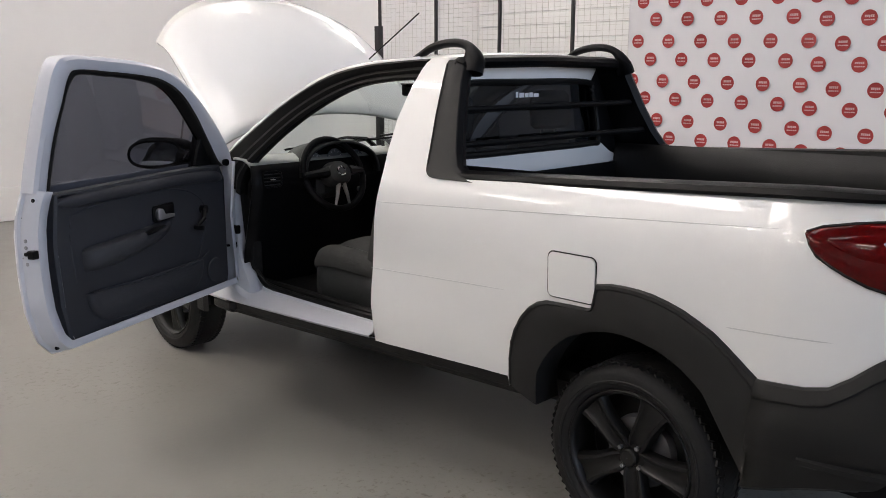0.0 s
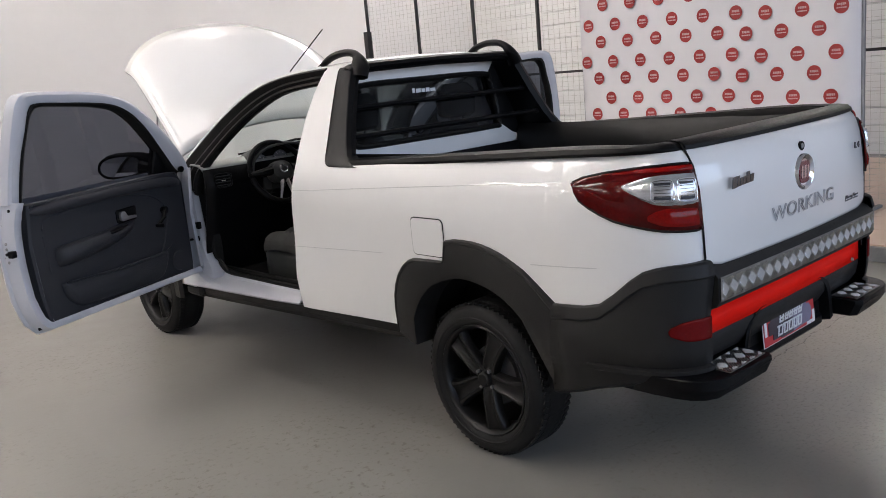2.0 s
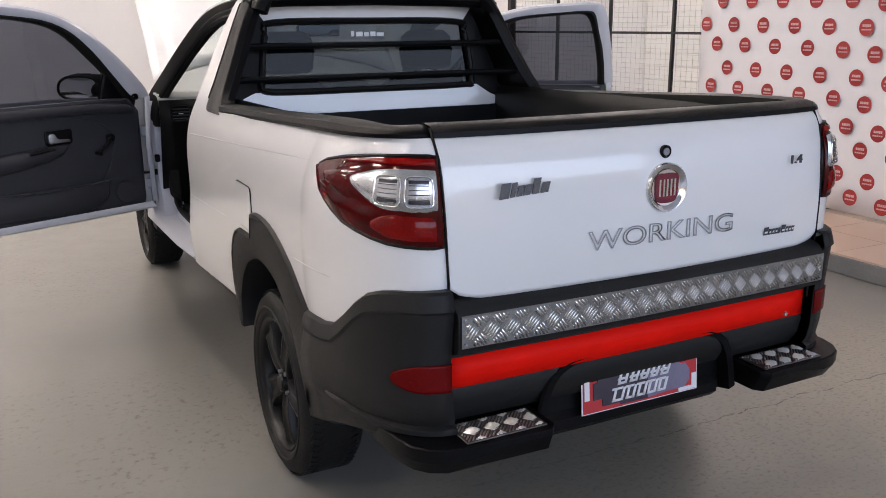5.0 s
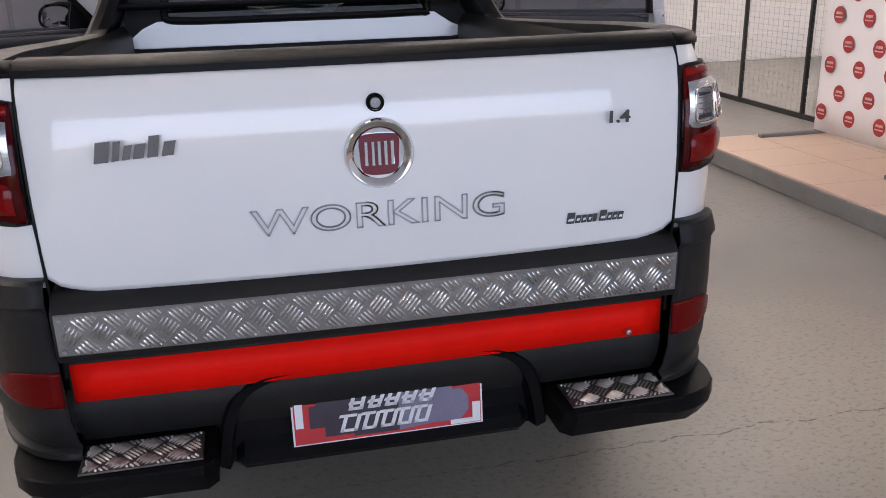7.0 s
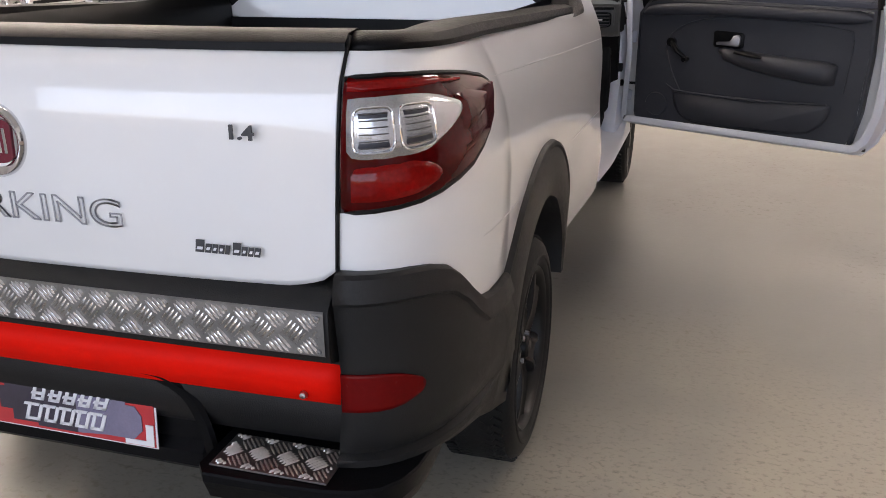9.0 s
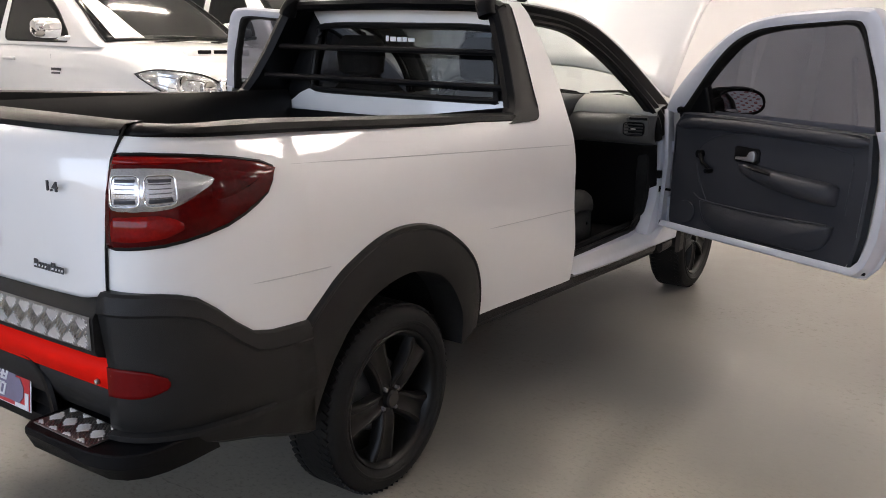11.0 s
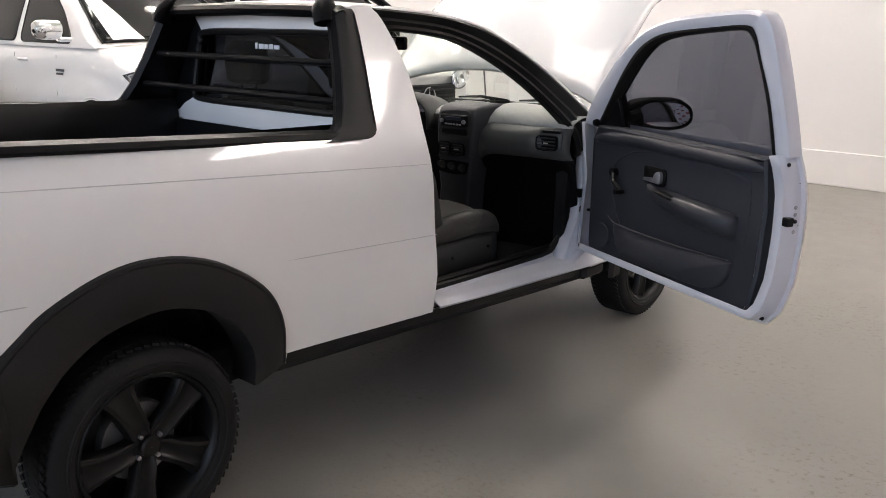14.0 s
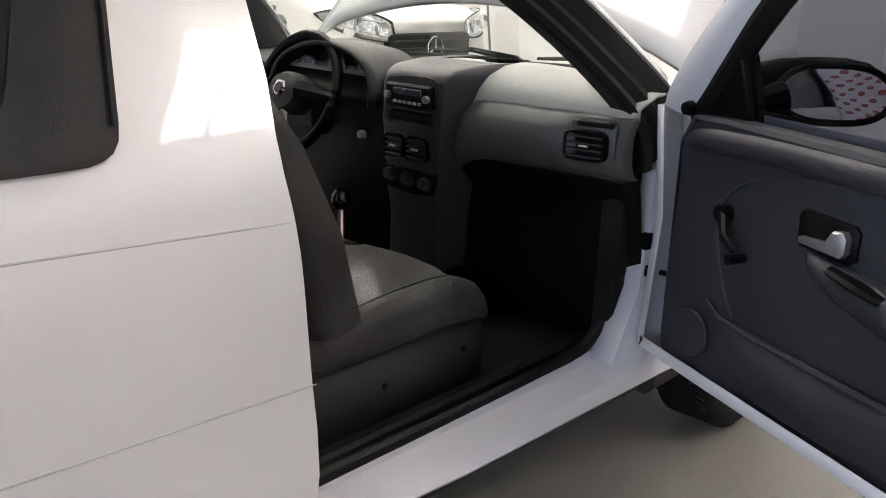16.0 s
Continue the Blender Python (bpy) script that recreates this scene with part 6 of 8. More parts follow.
# ---- cab interior ----
def seat(x):
    st = thing_part("seat", "charcoal cloth seat under clear film")
    bm = B()
    rows = []
    for y, zt, w in ((1.28, 0.625, 0.215), (1.36, 0.652, 0.232), (1.45, 0.668, 0.240), (1.58, 0.680, 0.245), (1.68, 0.684, 0.246), (1.75, 0.676, 0.243), (1.80, 0.655, 0.236), (1.828, 0.622, 0.228), (1.838, 0.585, 0.222), (1.830, 0.555, 0.218)):
        row = []
        for u, dz in ((-0.98, -0.10), (-1.03, -0.075), (-1.04, -0.045), (-1.0, -0.018), (-0.92, -0.004), (-0.80, -0.003), (-0.70, -0.014), (-0.64, -0.016), (-0.4, 0.002), (0, 0.008), (0.4, 0.002), (0.64, -0.016), (0.70, -0.014), (0.80, -0.003), (0.92, -0.004), (1.0, -0.018), (1.04, -0.045), (1.03, -0.075), (0.98, -0.10)):
            k = min(1, (zt - 0.535) / 0.14)
            row.append((x + u * w, y, zt + dz * k))
        rows.append(row)
    sheet(bm, rows)
    part("cushion", bm, M_CLOTH, st)
    for e in (-1, 1):
        bm = B()
        tube(bm, smooth_curve([(x + e * 0.178, 1.34, 0.640), (x + e * 0.178, 1.50, 0.664), (x + e * 0.178, 1.66, 0.674), (x + e * 0.172, 1.77, 0.660), (x + e * 0.165, 1.825, 0.612)], 4), 0.0035, 6)
        part("seam", bm, M_DASH, st)
    bm = B()
    rows = []
    for y, w, zb in ((1.26, 0.225, 0.40), (1.30, 0.243, 0.38), (1.55, 0.250, 0.375), (1.76, 0.248, 0.37), (1.815, 0.238, 0.37), (1.828, 0.215, 0.37)):
        rows.append([(x + e * w * k, y, z) for e, k, z in ((-1, 0.90, zb), (-1, 0.97, zb + 0.03), (-1, 1.0, 0.48), (-1, 0.985, 0.555), (-1, 0.9, 0.575), (1, 0.9, 0.575), (1, 0.985, 0.555), (1, 1.0, 0.48), (1, 0.97, zb + 0.03), (1, 0.90, zb))])
    vs = sheet(bm, rows)
    bm.faces.new(vs[-1])
    part("seat_base", bm, M_DASH, st, "dark grey moulded seat base", angle=50)
    bm = B()
    box(bm, x - 0.21, x + 0.21, 1.30, 1.78, 0.425, 0.50)
    part("seat_runner", bm, M_UNDER, st)
    for y, z in ((1.74, 0.515), (1.50, 0.505)):
        bm = B()
        lathe(bm, [(0.001, 0.251), (0.007, 0.2505), (0.008, 0.24)], 10, 'x', at=(x, y, z))
        part("cover_screw", bm, M_BLACK, st)
    bm = B()
    rows = []
    for z, y, w, th in ((0.56, 1.485, 0.205, 0.15), (0.65, 1.475, 0.238, 0.165), (0.85, 1.415, 0.245, 0.15), (1.02, 1.33, 0.235, 0.12), (1.12, 1.27, 0.20, 0.095), (1.17, 1.235, 0.14, 0.06)):
        rows.append([(x + w * math.copysign(abs(math.cos(a)) ** 0.7, math.cos(a)), y - th * 0.5 + th * 0.5 * math.copysign(abs(math.sin(a)) ** 0.7, math.sin(a)) + (0.03 * abs(math.cos(a)) ** 2 if math.sin(a) > 0 else 0), z) for a in (2 * math.pi * k / 24 for k in range(24))])
    vs = sheet(bm, rows, closed=True)
    bm.faces.new(vs[-1])
    part("backrest", bm, M_CLOTH, st)
    bm = B()
    rows = []
    for z, w, th in ((1.195, 0.10, 0.035), (1.21, 0.125, 0.05), (1.28, 0.135, 0.058), (1.345, 0.125, 0.052), (1.375, 0.09, 0.03)):
        rows.append([(x + w * math.copysign(abs(math.cos(a)) ** 0.6, math.cos(a)), 1.175 + th * math.sin(a), z) for a in (2 * math.pi * k / 20 for k in range(20))])
    vs = sheet(bm, rows, closed=True)
    bm.faces.new(vs[-1])
    bm.faces.new(vs[0])
    part("headrest", bm, M_CLOTH, st)
    for e in (-0.05, 0.05):
        bm = B()
        tube(bm, [(x + e, 1.19, 1.14), (x + e, 1.18, 1.22)], 0.006, 6)
        part("headrest_post", bm, M_CHROME, st)


def dashboard():
    da = thing_part("dashboard", "dark grey plastic dashboard")

    def ext(prof, x0, x1, n=10, bow=0.0):
        bm = B()
        rows = []
        for k in range(n + 1):
            x = x0 + (x1 - x0) * k / n
            rows.append([(x, y + bow * (1 - (x / 0.7) ** 2), z) for y, z in prof])
        sheet(bm, rows)
        return bm
    # top pad, passenger moulding and glovebox; toned pale above, black below for light
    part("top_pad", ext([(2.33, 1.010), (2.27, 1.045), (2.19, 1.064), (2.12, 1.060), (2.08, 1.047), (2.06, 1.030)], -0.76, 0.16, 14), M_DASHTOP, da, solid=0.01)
    face = lambda x: lerp(x, [0.25, 0.34, 0.45, 0.62, 0.80], [1.975, 2.005, 2.025, 2.05, 2.085])
    crease = lambda x: lerp(x, [0.262, 0.275, 0.295, 0.315, 0.345, 0.385, 0.63, 0.77], [0.884, 0.925, 0.963, 0.988, 1.010, 1.020, 1.019, 1.016])
    up_rows, lid_rows, low_rows = [], [], []
    for x in (0.262, 0.275, 0.295, 0.315, 0.33, 0.345, 0.365, 0.385, 0.43, 0.5, 0.57, 0.60, 0.62, 0.64, 0.66, 0.69, 0.735, 0.755, 0.765):
        f, c = face(x), crease(x)
        end = max(0, (x - 0.735) / 0.03) ** 2
        top = lerp(x, [0.262, 0.32, 0.40, 0.50, 0.62, 0.72, 0.77], [1.070, 1.098, 1.108, 1.104, 1.094, 1.082, 1.066])
        up_rows.append([(x, 2.33, 1.010), (x, 2.27, top - 0.025), (x, f + 0.16, top), (x, f + 0.10, top - 0.004), (x, f + 0.045, top - 0.024), (x, f + 0.014 + 0.02 * end, c + (top - c) * 0.40), (x, f + 0.002 + 0.03 * end, c + 0.008), (x, f + 0.03 * end, c)])
        # glovebox lid: a rounded shoulder that dies out towards the tower
        g = 0.046 * ramp(x, 0.262, 0.375) * (1 - 0.55 * ramp(x, 0.60, 0.66))
        e = 0.03 * end
        lid_rows.append([(x, f + e + 0.004, c + 0.001), (x, f + e + 0.003 - 0.2 * g, c - 0.008), (x, f + e - 0.62 * g, c - 0.024), (x, f + e - 0.92 * g, c - 0.045), (x, f + e - g, c - 0.070), (x, f + e - 0.88 * g, c - 0.098), (x, f + e + 0.004 - 0.55 * g, c - 0.122), (x, f + e + 0.012 - 0.2 * g, c - 0.136), (x, f + e + 0.022, c - 0.142)])
        low_rows.append([(x, f + e + 0.021, c - 0.141), (x, f + e + 0.026, c - 0.150), (x, f + 0.075, min(c - 0.16, 0.80)), (x, f + 0.10, min(c - 0.17, 0.68)), (x, f + 0.13, 0.50), (x, f + 0.15, 0.40)])
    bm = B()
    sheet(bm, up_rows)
    part("passenger_pad", bm, M_DASHTOP, da, "grey-green soft pad, paled for light the cab lacks", solid=0.006, angle=50)
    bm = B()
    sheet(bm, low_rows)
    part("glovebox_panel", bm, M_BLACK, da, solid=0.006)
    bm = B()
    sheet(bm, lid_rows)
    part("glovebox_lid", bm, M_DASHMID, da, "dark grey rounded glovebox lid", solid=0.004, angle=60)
    part("knee_panel", ext([(2.062, 1.032), (2.055, 0.93), (2.07, 0.87), (2.12, 0.70), (2.17, 0.50), (2.2, 0.36)], -0.76, 0.27, 14), M_BLACK, da, solid=0.01)
    # tower of the middle console
    bm = B()
    rows = []
    for y, z, w in ((2.13, 1.100, 0.108), (2.02, 1.104, 0.112), (1.945, 1.094, 0.113), (1.922, 1.080, 0.113), (1.910, 1.05, 0.113), (1.915, 0.955, 0.112), (1.925, 0.90, 0.108), (1.94, 0.83, 0.104), (1.955, 0.76, 0.10), (1.97, 0.70, 0.095), (1.98, 0.55, 0.09)):
        xc = lerp(z, [0.55, 0.76, 0.95, 1.1], [0.17, 0.198, 0.232, 0.247])
        rows.append([(xc - w - 0.01, y + 0.16, z), (xc - w, y + 0.02, z), (xc - w + 0.006, y + 0.005, z), (xc - w + 0.016, y, z), (xc + w - 0.016, y, z), (xc + w - 0.006, y + 0.005, z), (xc + w, y + 0.02, z), (xc + w + 0.01, y + 0.16, z)])
    sheet(bm, rows)
    part("radio_tower", bm, M_TRIM, da, "dark grey moulded radio tower", angle=50)
    bm = B()
    loop = smooth_curve([(0.158, 1.908, 1.062), (0.245, 1.906, 1.076), (0.338, 1.908, 1.066), (0.332, 1.909, 0.99), (0.320, 1.910, 0.958), (0.235, 1.910, 0.948), (0.150, 1.910, 0.958), (0.152, 1.909, 1.0), (0.158, 1.908, 1.062)], 4)[:-1]
    prism(bm, loop, (0, -0.004, 0))
    part("radio_surround", bm, M_DASH, da)
    bm = B()
    box(bm, 0.165, 0.325, 1.890, 1.92, 0.998, 1.056, 0.005)
    radio = part("radio", bm, M_BLACK, da, "black car radio")
    bm = B()
    box(bm, 0.195, 0.295, 1.887, 1.891, 1.030, 1.046, 0.002)
    part("radio_display", bm, mat("dark_display", (0.03, 0.035, 0.05), 0.1, coat=1.0), radio)
    bm = B()
    for x in (0.178, 0.312):
        lathe(bm, [(0.001, -0.012), (0.009, -0.011), (0.010, 0.004)], 14, 'y', at=(x, 1.892, 1.026))
    for k in range(6):
        box(bm, 0.196 + 0.017 * k, 0.208 + 0.017 * k, 1.887, 1.892, 1.008, 1.015, 0.001)
    tagged(part("radio_buttons", bm, M_STEEL, radio), kind="stuff")
    bm = B()
    box(bm, 0.165, 0.318, 1.898, 1.92, 0.962, 0.990, 0.006)
    part("storage_slot", bm, M_BLACK, da)

    def vent(x, y, z, w, h, turn=0.0):
        v = thing_part("air_vent", "black slatted air vent")
        v.parent = da
        v.matrix_local = pose(x, y, z, 0, 0, turn)
        bm = B()
        loop = [(w * math.copysign(abs(math.cos(a)) ** 0.45, math.cos(a)), h * math.copysign(abs(math.sin(a)) ** 0.45, math.sin(a))) for a in (2 * math.pi * k / 32 for k in range(32))]
        sheet(bm, [[(px * k, yy, pz * k) for px, pz in loop] for k, yy in ((1.0, 0.006), (1.0, -0.008), (0.95, -0.012), (0.88, -0.010), (0.86, 0.004))], closed=True)
        fill(bm, [(px * 0.86, 0.004, pz * 0.86) for px, pz in loop])
        part("vent_frame", bm, M_BLACK, v)
        for k in range(4):
            zz = -h * 0.62 + 1.24 * h * k / 3
            bm = B()
            box(bm, -w * 0.8, w * 0.8, -0.012, 0.002, zz - 0.0035, zz + 0.001)
            part("slat", bm, M_DASH, v)
        bm = B()
        box(bm, -0.012, 0.012, -0.017, -0.010, -0.0025, 0.0025, 0.001)
        part("vent_tab", bm, M_ALU, v)
    bm = B()
    box(bm, -0.060, 0.058, -0.006, 0.02, -0.046, 0.044, 0.014, m=pose(0.690, face(0.690) - 0.020, 0.967, 0, 0, 9), seg=2)
    part("vent_surround", bm, M_DASHMID, da)
    vent(0.680, face(0.680) - 0.032, 0.954, 0.054, 0.036, 9)
    vent(0.168, 1.926, 0.892, 0.036, 0.032)
    vent(0.250, 1.926, 0.892, 0.040, 0.032)
    vent(-0.655, 2.045, 0.962, 0.052, 0.040, -6)
    bm = B()
    box(bm, -0.045, 0.045, -0.014, 0.01, -0.006, 0.006, 0.002, m=pose(0.695, face(0.695) - 0.016, 1.003, 0, 0, 9))
    part("demister_slot", bm, M_BLACK, da)
    bm = B()
    prism(bm, smooth_curve([(0.098, 1.947, 0.845), (0.20, 1.943, 0.852), (0.298, 1.945, 0.845), (0.290, 1.948, 0.79), (0.275, 1.952, 0.775), (0.20, 1.955, 0.765), (0.11, 1.952, 0.775), (0.10, 1.948, 0.79), (0.098, 1.947, 0.845)], 3)[:-1], (0, -0.006, 0))
    part("heater_panel", bm, M_BLACK, da)
    for k in range(3):
        bm = B()
        lathe(bm, [(0.001, -0.024), (0.014, -0.023), (0.016, -0.006), (0.024, -0.004), (0.025, 0.01)], 18, 'y', at=(0.135 + 0.064 * k, 1.946, 0.812 - 0.004 * k))
        part("heater_knob", bm, M_DASH, da)
    # instruments
    bm = B()
    rows = []
    for y, k in ((1.995, 1.0), (2.02, 1.04), (2.10, 1.03), (2.24, 0.86)):
        rows.append([(-0.25 + 0.235 * k * math.cos(a), y + 0.03 * math.sin(a), 0.955 + 0.165 * k * math.sin(a) ** 0.7 if math.sin(a) > 1e-6 else 0.955) for a in (math.pi * i / 18 for i in range(19))])
    sheet(bm, rows)
    part("cluster_hood", bm, M_DASH, da, solid=0.012)
    bm = B()
    fill(bm, [(-0.475, 2.065, 0.93), (-0.025, 2.065, 0.93), (-0.03, 2.095, 1.04), (-0.12, 2.105, 1.10), (-0.38, 2.105, 1.10), (-0.47, 2.095, 1.04)])
    cl = part("instrument_panel", bm, M_BLACK, da)
    dial_mat = mat("grey_dial", (0.16, 0.168, 0.175), 0.4, var=0.3, vscale=30)
    for x, r, z in ((-0.12, 0.052, 1.012), (-0.385, 0.052, 1.012), (-0.25, 0.046, 1.03)):
        bm = B()
        lathe(bm, [(0.001, 0.0), (r, 0.0), (r + 0.003, -0.004), (r + 0.005, 0.002)], 28, 'y', at=(x, 2.076, z))
        d = part("dial", bm, dial_mat, cl, "grey dial face")
        for k in range(9):
            a = math.radians(-40 + 32.5 * k)
            bm = B()
            box(bm, -0.0012, 0.0012, -0.0012, 0.0, r * 0.74, r * 0.95, m=Matrix.Translation((x, 2.075, z)) @ Matrix.Rotation(a - math.pi / 2, 4, 'Y'))
            part("dial_tick", bm, M_WHITEPRINT, d)
    # steering wheel
    sw = thing_part("steering_wheel", "black three-spoke steering wheel")
    sw.location = (-0.33, 1.985, 0.967)
    sw.rotation_euler = (radians(-22), 0, 0)
    bm = B()
    tube(bm, [(0.178 * math.cos(a), 0, 0.178 * math.sin(a)) for a in (2 * math.pi * k / 48 for k in range(48))], 0.016, 12, closed=True)
    part("wheel_rim", bm, M_BLACK, sw)
    bm = B()
    rows = []
    for k, y in ((0.9, 0.02), (1.0, -0.01), (0.96, -0.035), (0.8, -0.052), (0.4, -0.062), (0.02, -0.064)):
        rows.append([(0.080 * k * math.copysign(abs(math.cos(a)) ** 0.8, math.cos(a)), y, -0.008 + 0.064 * k * math.sin(a)) for a in (2 * math.pi * i / 24 for i in range(24))])
    sheet(bm, rows, closed=True)
    part("wheel_hub", bm, M_DASH, sw)
    for a0, mm in ((0.02, M_BLACK), (math.pi - 0.02, M_BLACK), (math.pi * 1.5 - 0.26, M_ALU), (math.pi * 1.5 + 0.26, M_ALU)):
        bm = B()
        c = Vector((math.cos(a0), 0, math.sin(a0)))
        tube(bm, [c * 0.06 + Vector((0, -0.035, 0)), c * 0.12 + Vector((0, -0.022, 0)), c * 0.176], [0.030, 0.020, 0.016] if mm is M_BLACK else [0.012, 0.009, 0.006], 8)
        part("spoke", bm, mm, sw)
    bm = B()
    lathe(bm, [(0.001, -0.066), (0.019, -0.066), (0.024, -0.069), (0.027, -0.060)], 24, 'y', at=(0, 0, -0.004))
    wb = part("wheel_badge", bm, M_CHROME, sw, "round silver badge")
    bm = B()
    lathe(bm, [(0.001, -0.0675), (0.016, -0.0675), (0.017, -0.064)], 20, 'y', at=(0, 0, -0.004))
    part("badge_shield", bm, M_DARKPRINT, wb)
    bm = B()
    box(bm, -0.40, -0.26, 2.01, 2.16, 0.84, 0.985, 0.03)
    part("steering_column", bm, M_DASH, da)
    for x1 in (-0.15, -0.51):
        bm = B()
        tube(bm, [(-0.33, 2.04, 0.93), (x1, 2.00, 0.985)], [0.012, 0.008], 8)
        part("control_stalk", bm, M_BLACK, da)
    bm = B()
    lathe(bm, [(0.001, -0.008), (0.010, -0.008), (0.013, -0.004), (0.014, 0.02)], 16, 'y', at=(-0.11, 2.05, 0.865))
    part("switch_knob", bm, M_STEEL, da)
    # console and gear lever
    bm = B()
    box(bm, -0.08, 0.12, 1.30, 1.98, 0.30, 0.50, 0.04)
    part("centre_console", bm, M_BLACK, da)
    gl = thing_part("gear_lever", "black gear lever with a chrome collar")
    bm = B()
    rows = []
    for z, r in ((0.50, 0.065), (0.54, 0.055), (0.60, 0.026), (0.63, 0.016)):
        rows.append([(0.050 + r * math.cos(a), 1.83 + r * math.sin(a), z) for a in (2 * math.pi * i / 16 for i in range(16))])
    sheet(bm, rows, closed=True)
    part("gaiter", bm, M_DASHMID, gl, "grey gear gaiter")
    bm = B()
    tube(bm, [(0.050, 1.835, 0.60), (0.050, 1.838, 0.72)], [0.014, 0.009], 10)
    part("shaft", bm, M_CHROME, gl)
    bm = B()
    tube(bm, [(0.050, 1.838, 0.712), (0.050, 1.839, 0.727), (0.050, 1.840, 0.748), (0.050, 1.841, 0.764), (0.050, 1.841, 0.770)], [0.014, 0.025, 0.027, 0.018, 0.006], 14)
    part("knob", bm, M_KNOB, gl, "glossy black gear knob")
    # floor, bulkhead, roof lining, rear view mirror, visors
    bm = B()
    box(bm, -0.66, 0.66, 1.03, 2.35, 0.36, 0.425)
    part("cab_floor", bm, M_UNDER, truck, "black cab carpet")
    bm = B()
    box(bm, -0.70, 0.70, 2.20, 2.24, 0.36, 1.0)
    part("bulkhead", bm, M_UNDER, truck)
    for s in (-1, 1):
        bm = B()
        box(bm, s * 0.70 - 0.03, s * 0.70 + 0.03, 2.12, 2.24, 0.43, 1.03, 0.01)
        part("kick_panel", bm, M_UNDER, truck)
        bm = B()
        box(bm, s * 0.655 - 0.018, s * 0.655 + 0.018, 1.2, 2.15, 0.42, 0.466, 0.008)
        part("sill_trim", bm, M_SEAL, truck, "black ribbed sill trim")
    bm = B()
    rows = []
    for y, z in ((1.05, 1.475), (1.30, 1.488), (1.55, 1.465), (1.68, 1.435)):
        rows.append([(0.52 * u, y, z + 0.02 * (1 - u * u)) for u in (-1, -0.5, 0, 0.5, 1)])
    sheet(bm, rows)
    part("roof_lining", bm, mat("grey_roof_lining", (0.16, 0.16, 0.155), 0.9, var=0.08, vscale=10), truck, solid=0.01)
    bm = B()
    box(bm, -0.115, 0.115, 1.70, 1.725, 1.345, 1.405, 0.012, seg=2)
    tube(bm, [(0, 1.72, 1.39), (0, 1.75, 1.445)], 0.010, 8)
    rv = part("rear_view_mirror", bm, M_BLACK, truck)
    bm = B()
    fill(bm, [(-0.105, 1.6985, 1.353), (0.105, 1.6985, 1.353), (0.105, 1.6985, 1.397), (-0.105, 1.6985, 1.397)])
    part("mirror_glass", bm, G_MIRROR, rv)
    for s in (-1, 1):
        bm = B()
        box(bm, s * 0.30 - 0.17, s * 0.30 + 0.17, 1.55, 1.68, 1.438, 1.452, 0.006)
        part("sun_visor", bm, mat("grey_visor", (0.20, 0.20, 0.19), 0.85), truck)


seat(-0.345)
seat(0.345)
dashboard()


# ---- platform, banner and fence on the right ----
pf = thing("platform", "raised tiled platform with a grey kerb face", "platform", kind="structure", at=(0, 0, 0))
PZ = 0.085
bm = B()
box(bm, 2.77, X1 - 0.002, Y0 + 0.002, 2.98, FL, PZ - 0.012, 0.006)
part("kerb", bm, M_KERB, pf, "grey painted kerb")
tile_mesh = None
for i in range(10):
    for j in range(22):
        x0, y0 = 2.775 + 0.45 * i, 2.975 - 0.45 * (j + 1)
        if x0 > X1 - 0.46:
            continue
        if tile_mesh is None:
            bm = B()
            box(bm, 0.002, 0.448, 0.002, 0.448, -0.012, 0.0, 0.0015)
            t = part("tile", bm, M_TILE, pf)
            tile_mesh = t.data
        else:
            t = new("tile", tile_mesh)
            t.parent = pf
        t.location = (x0, y0, PZ)


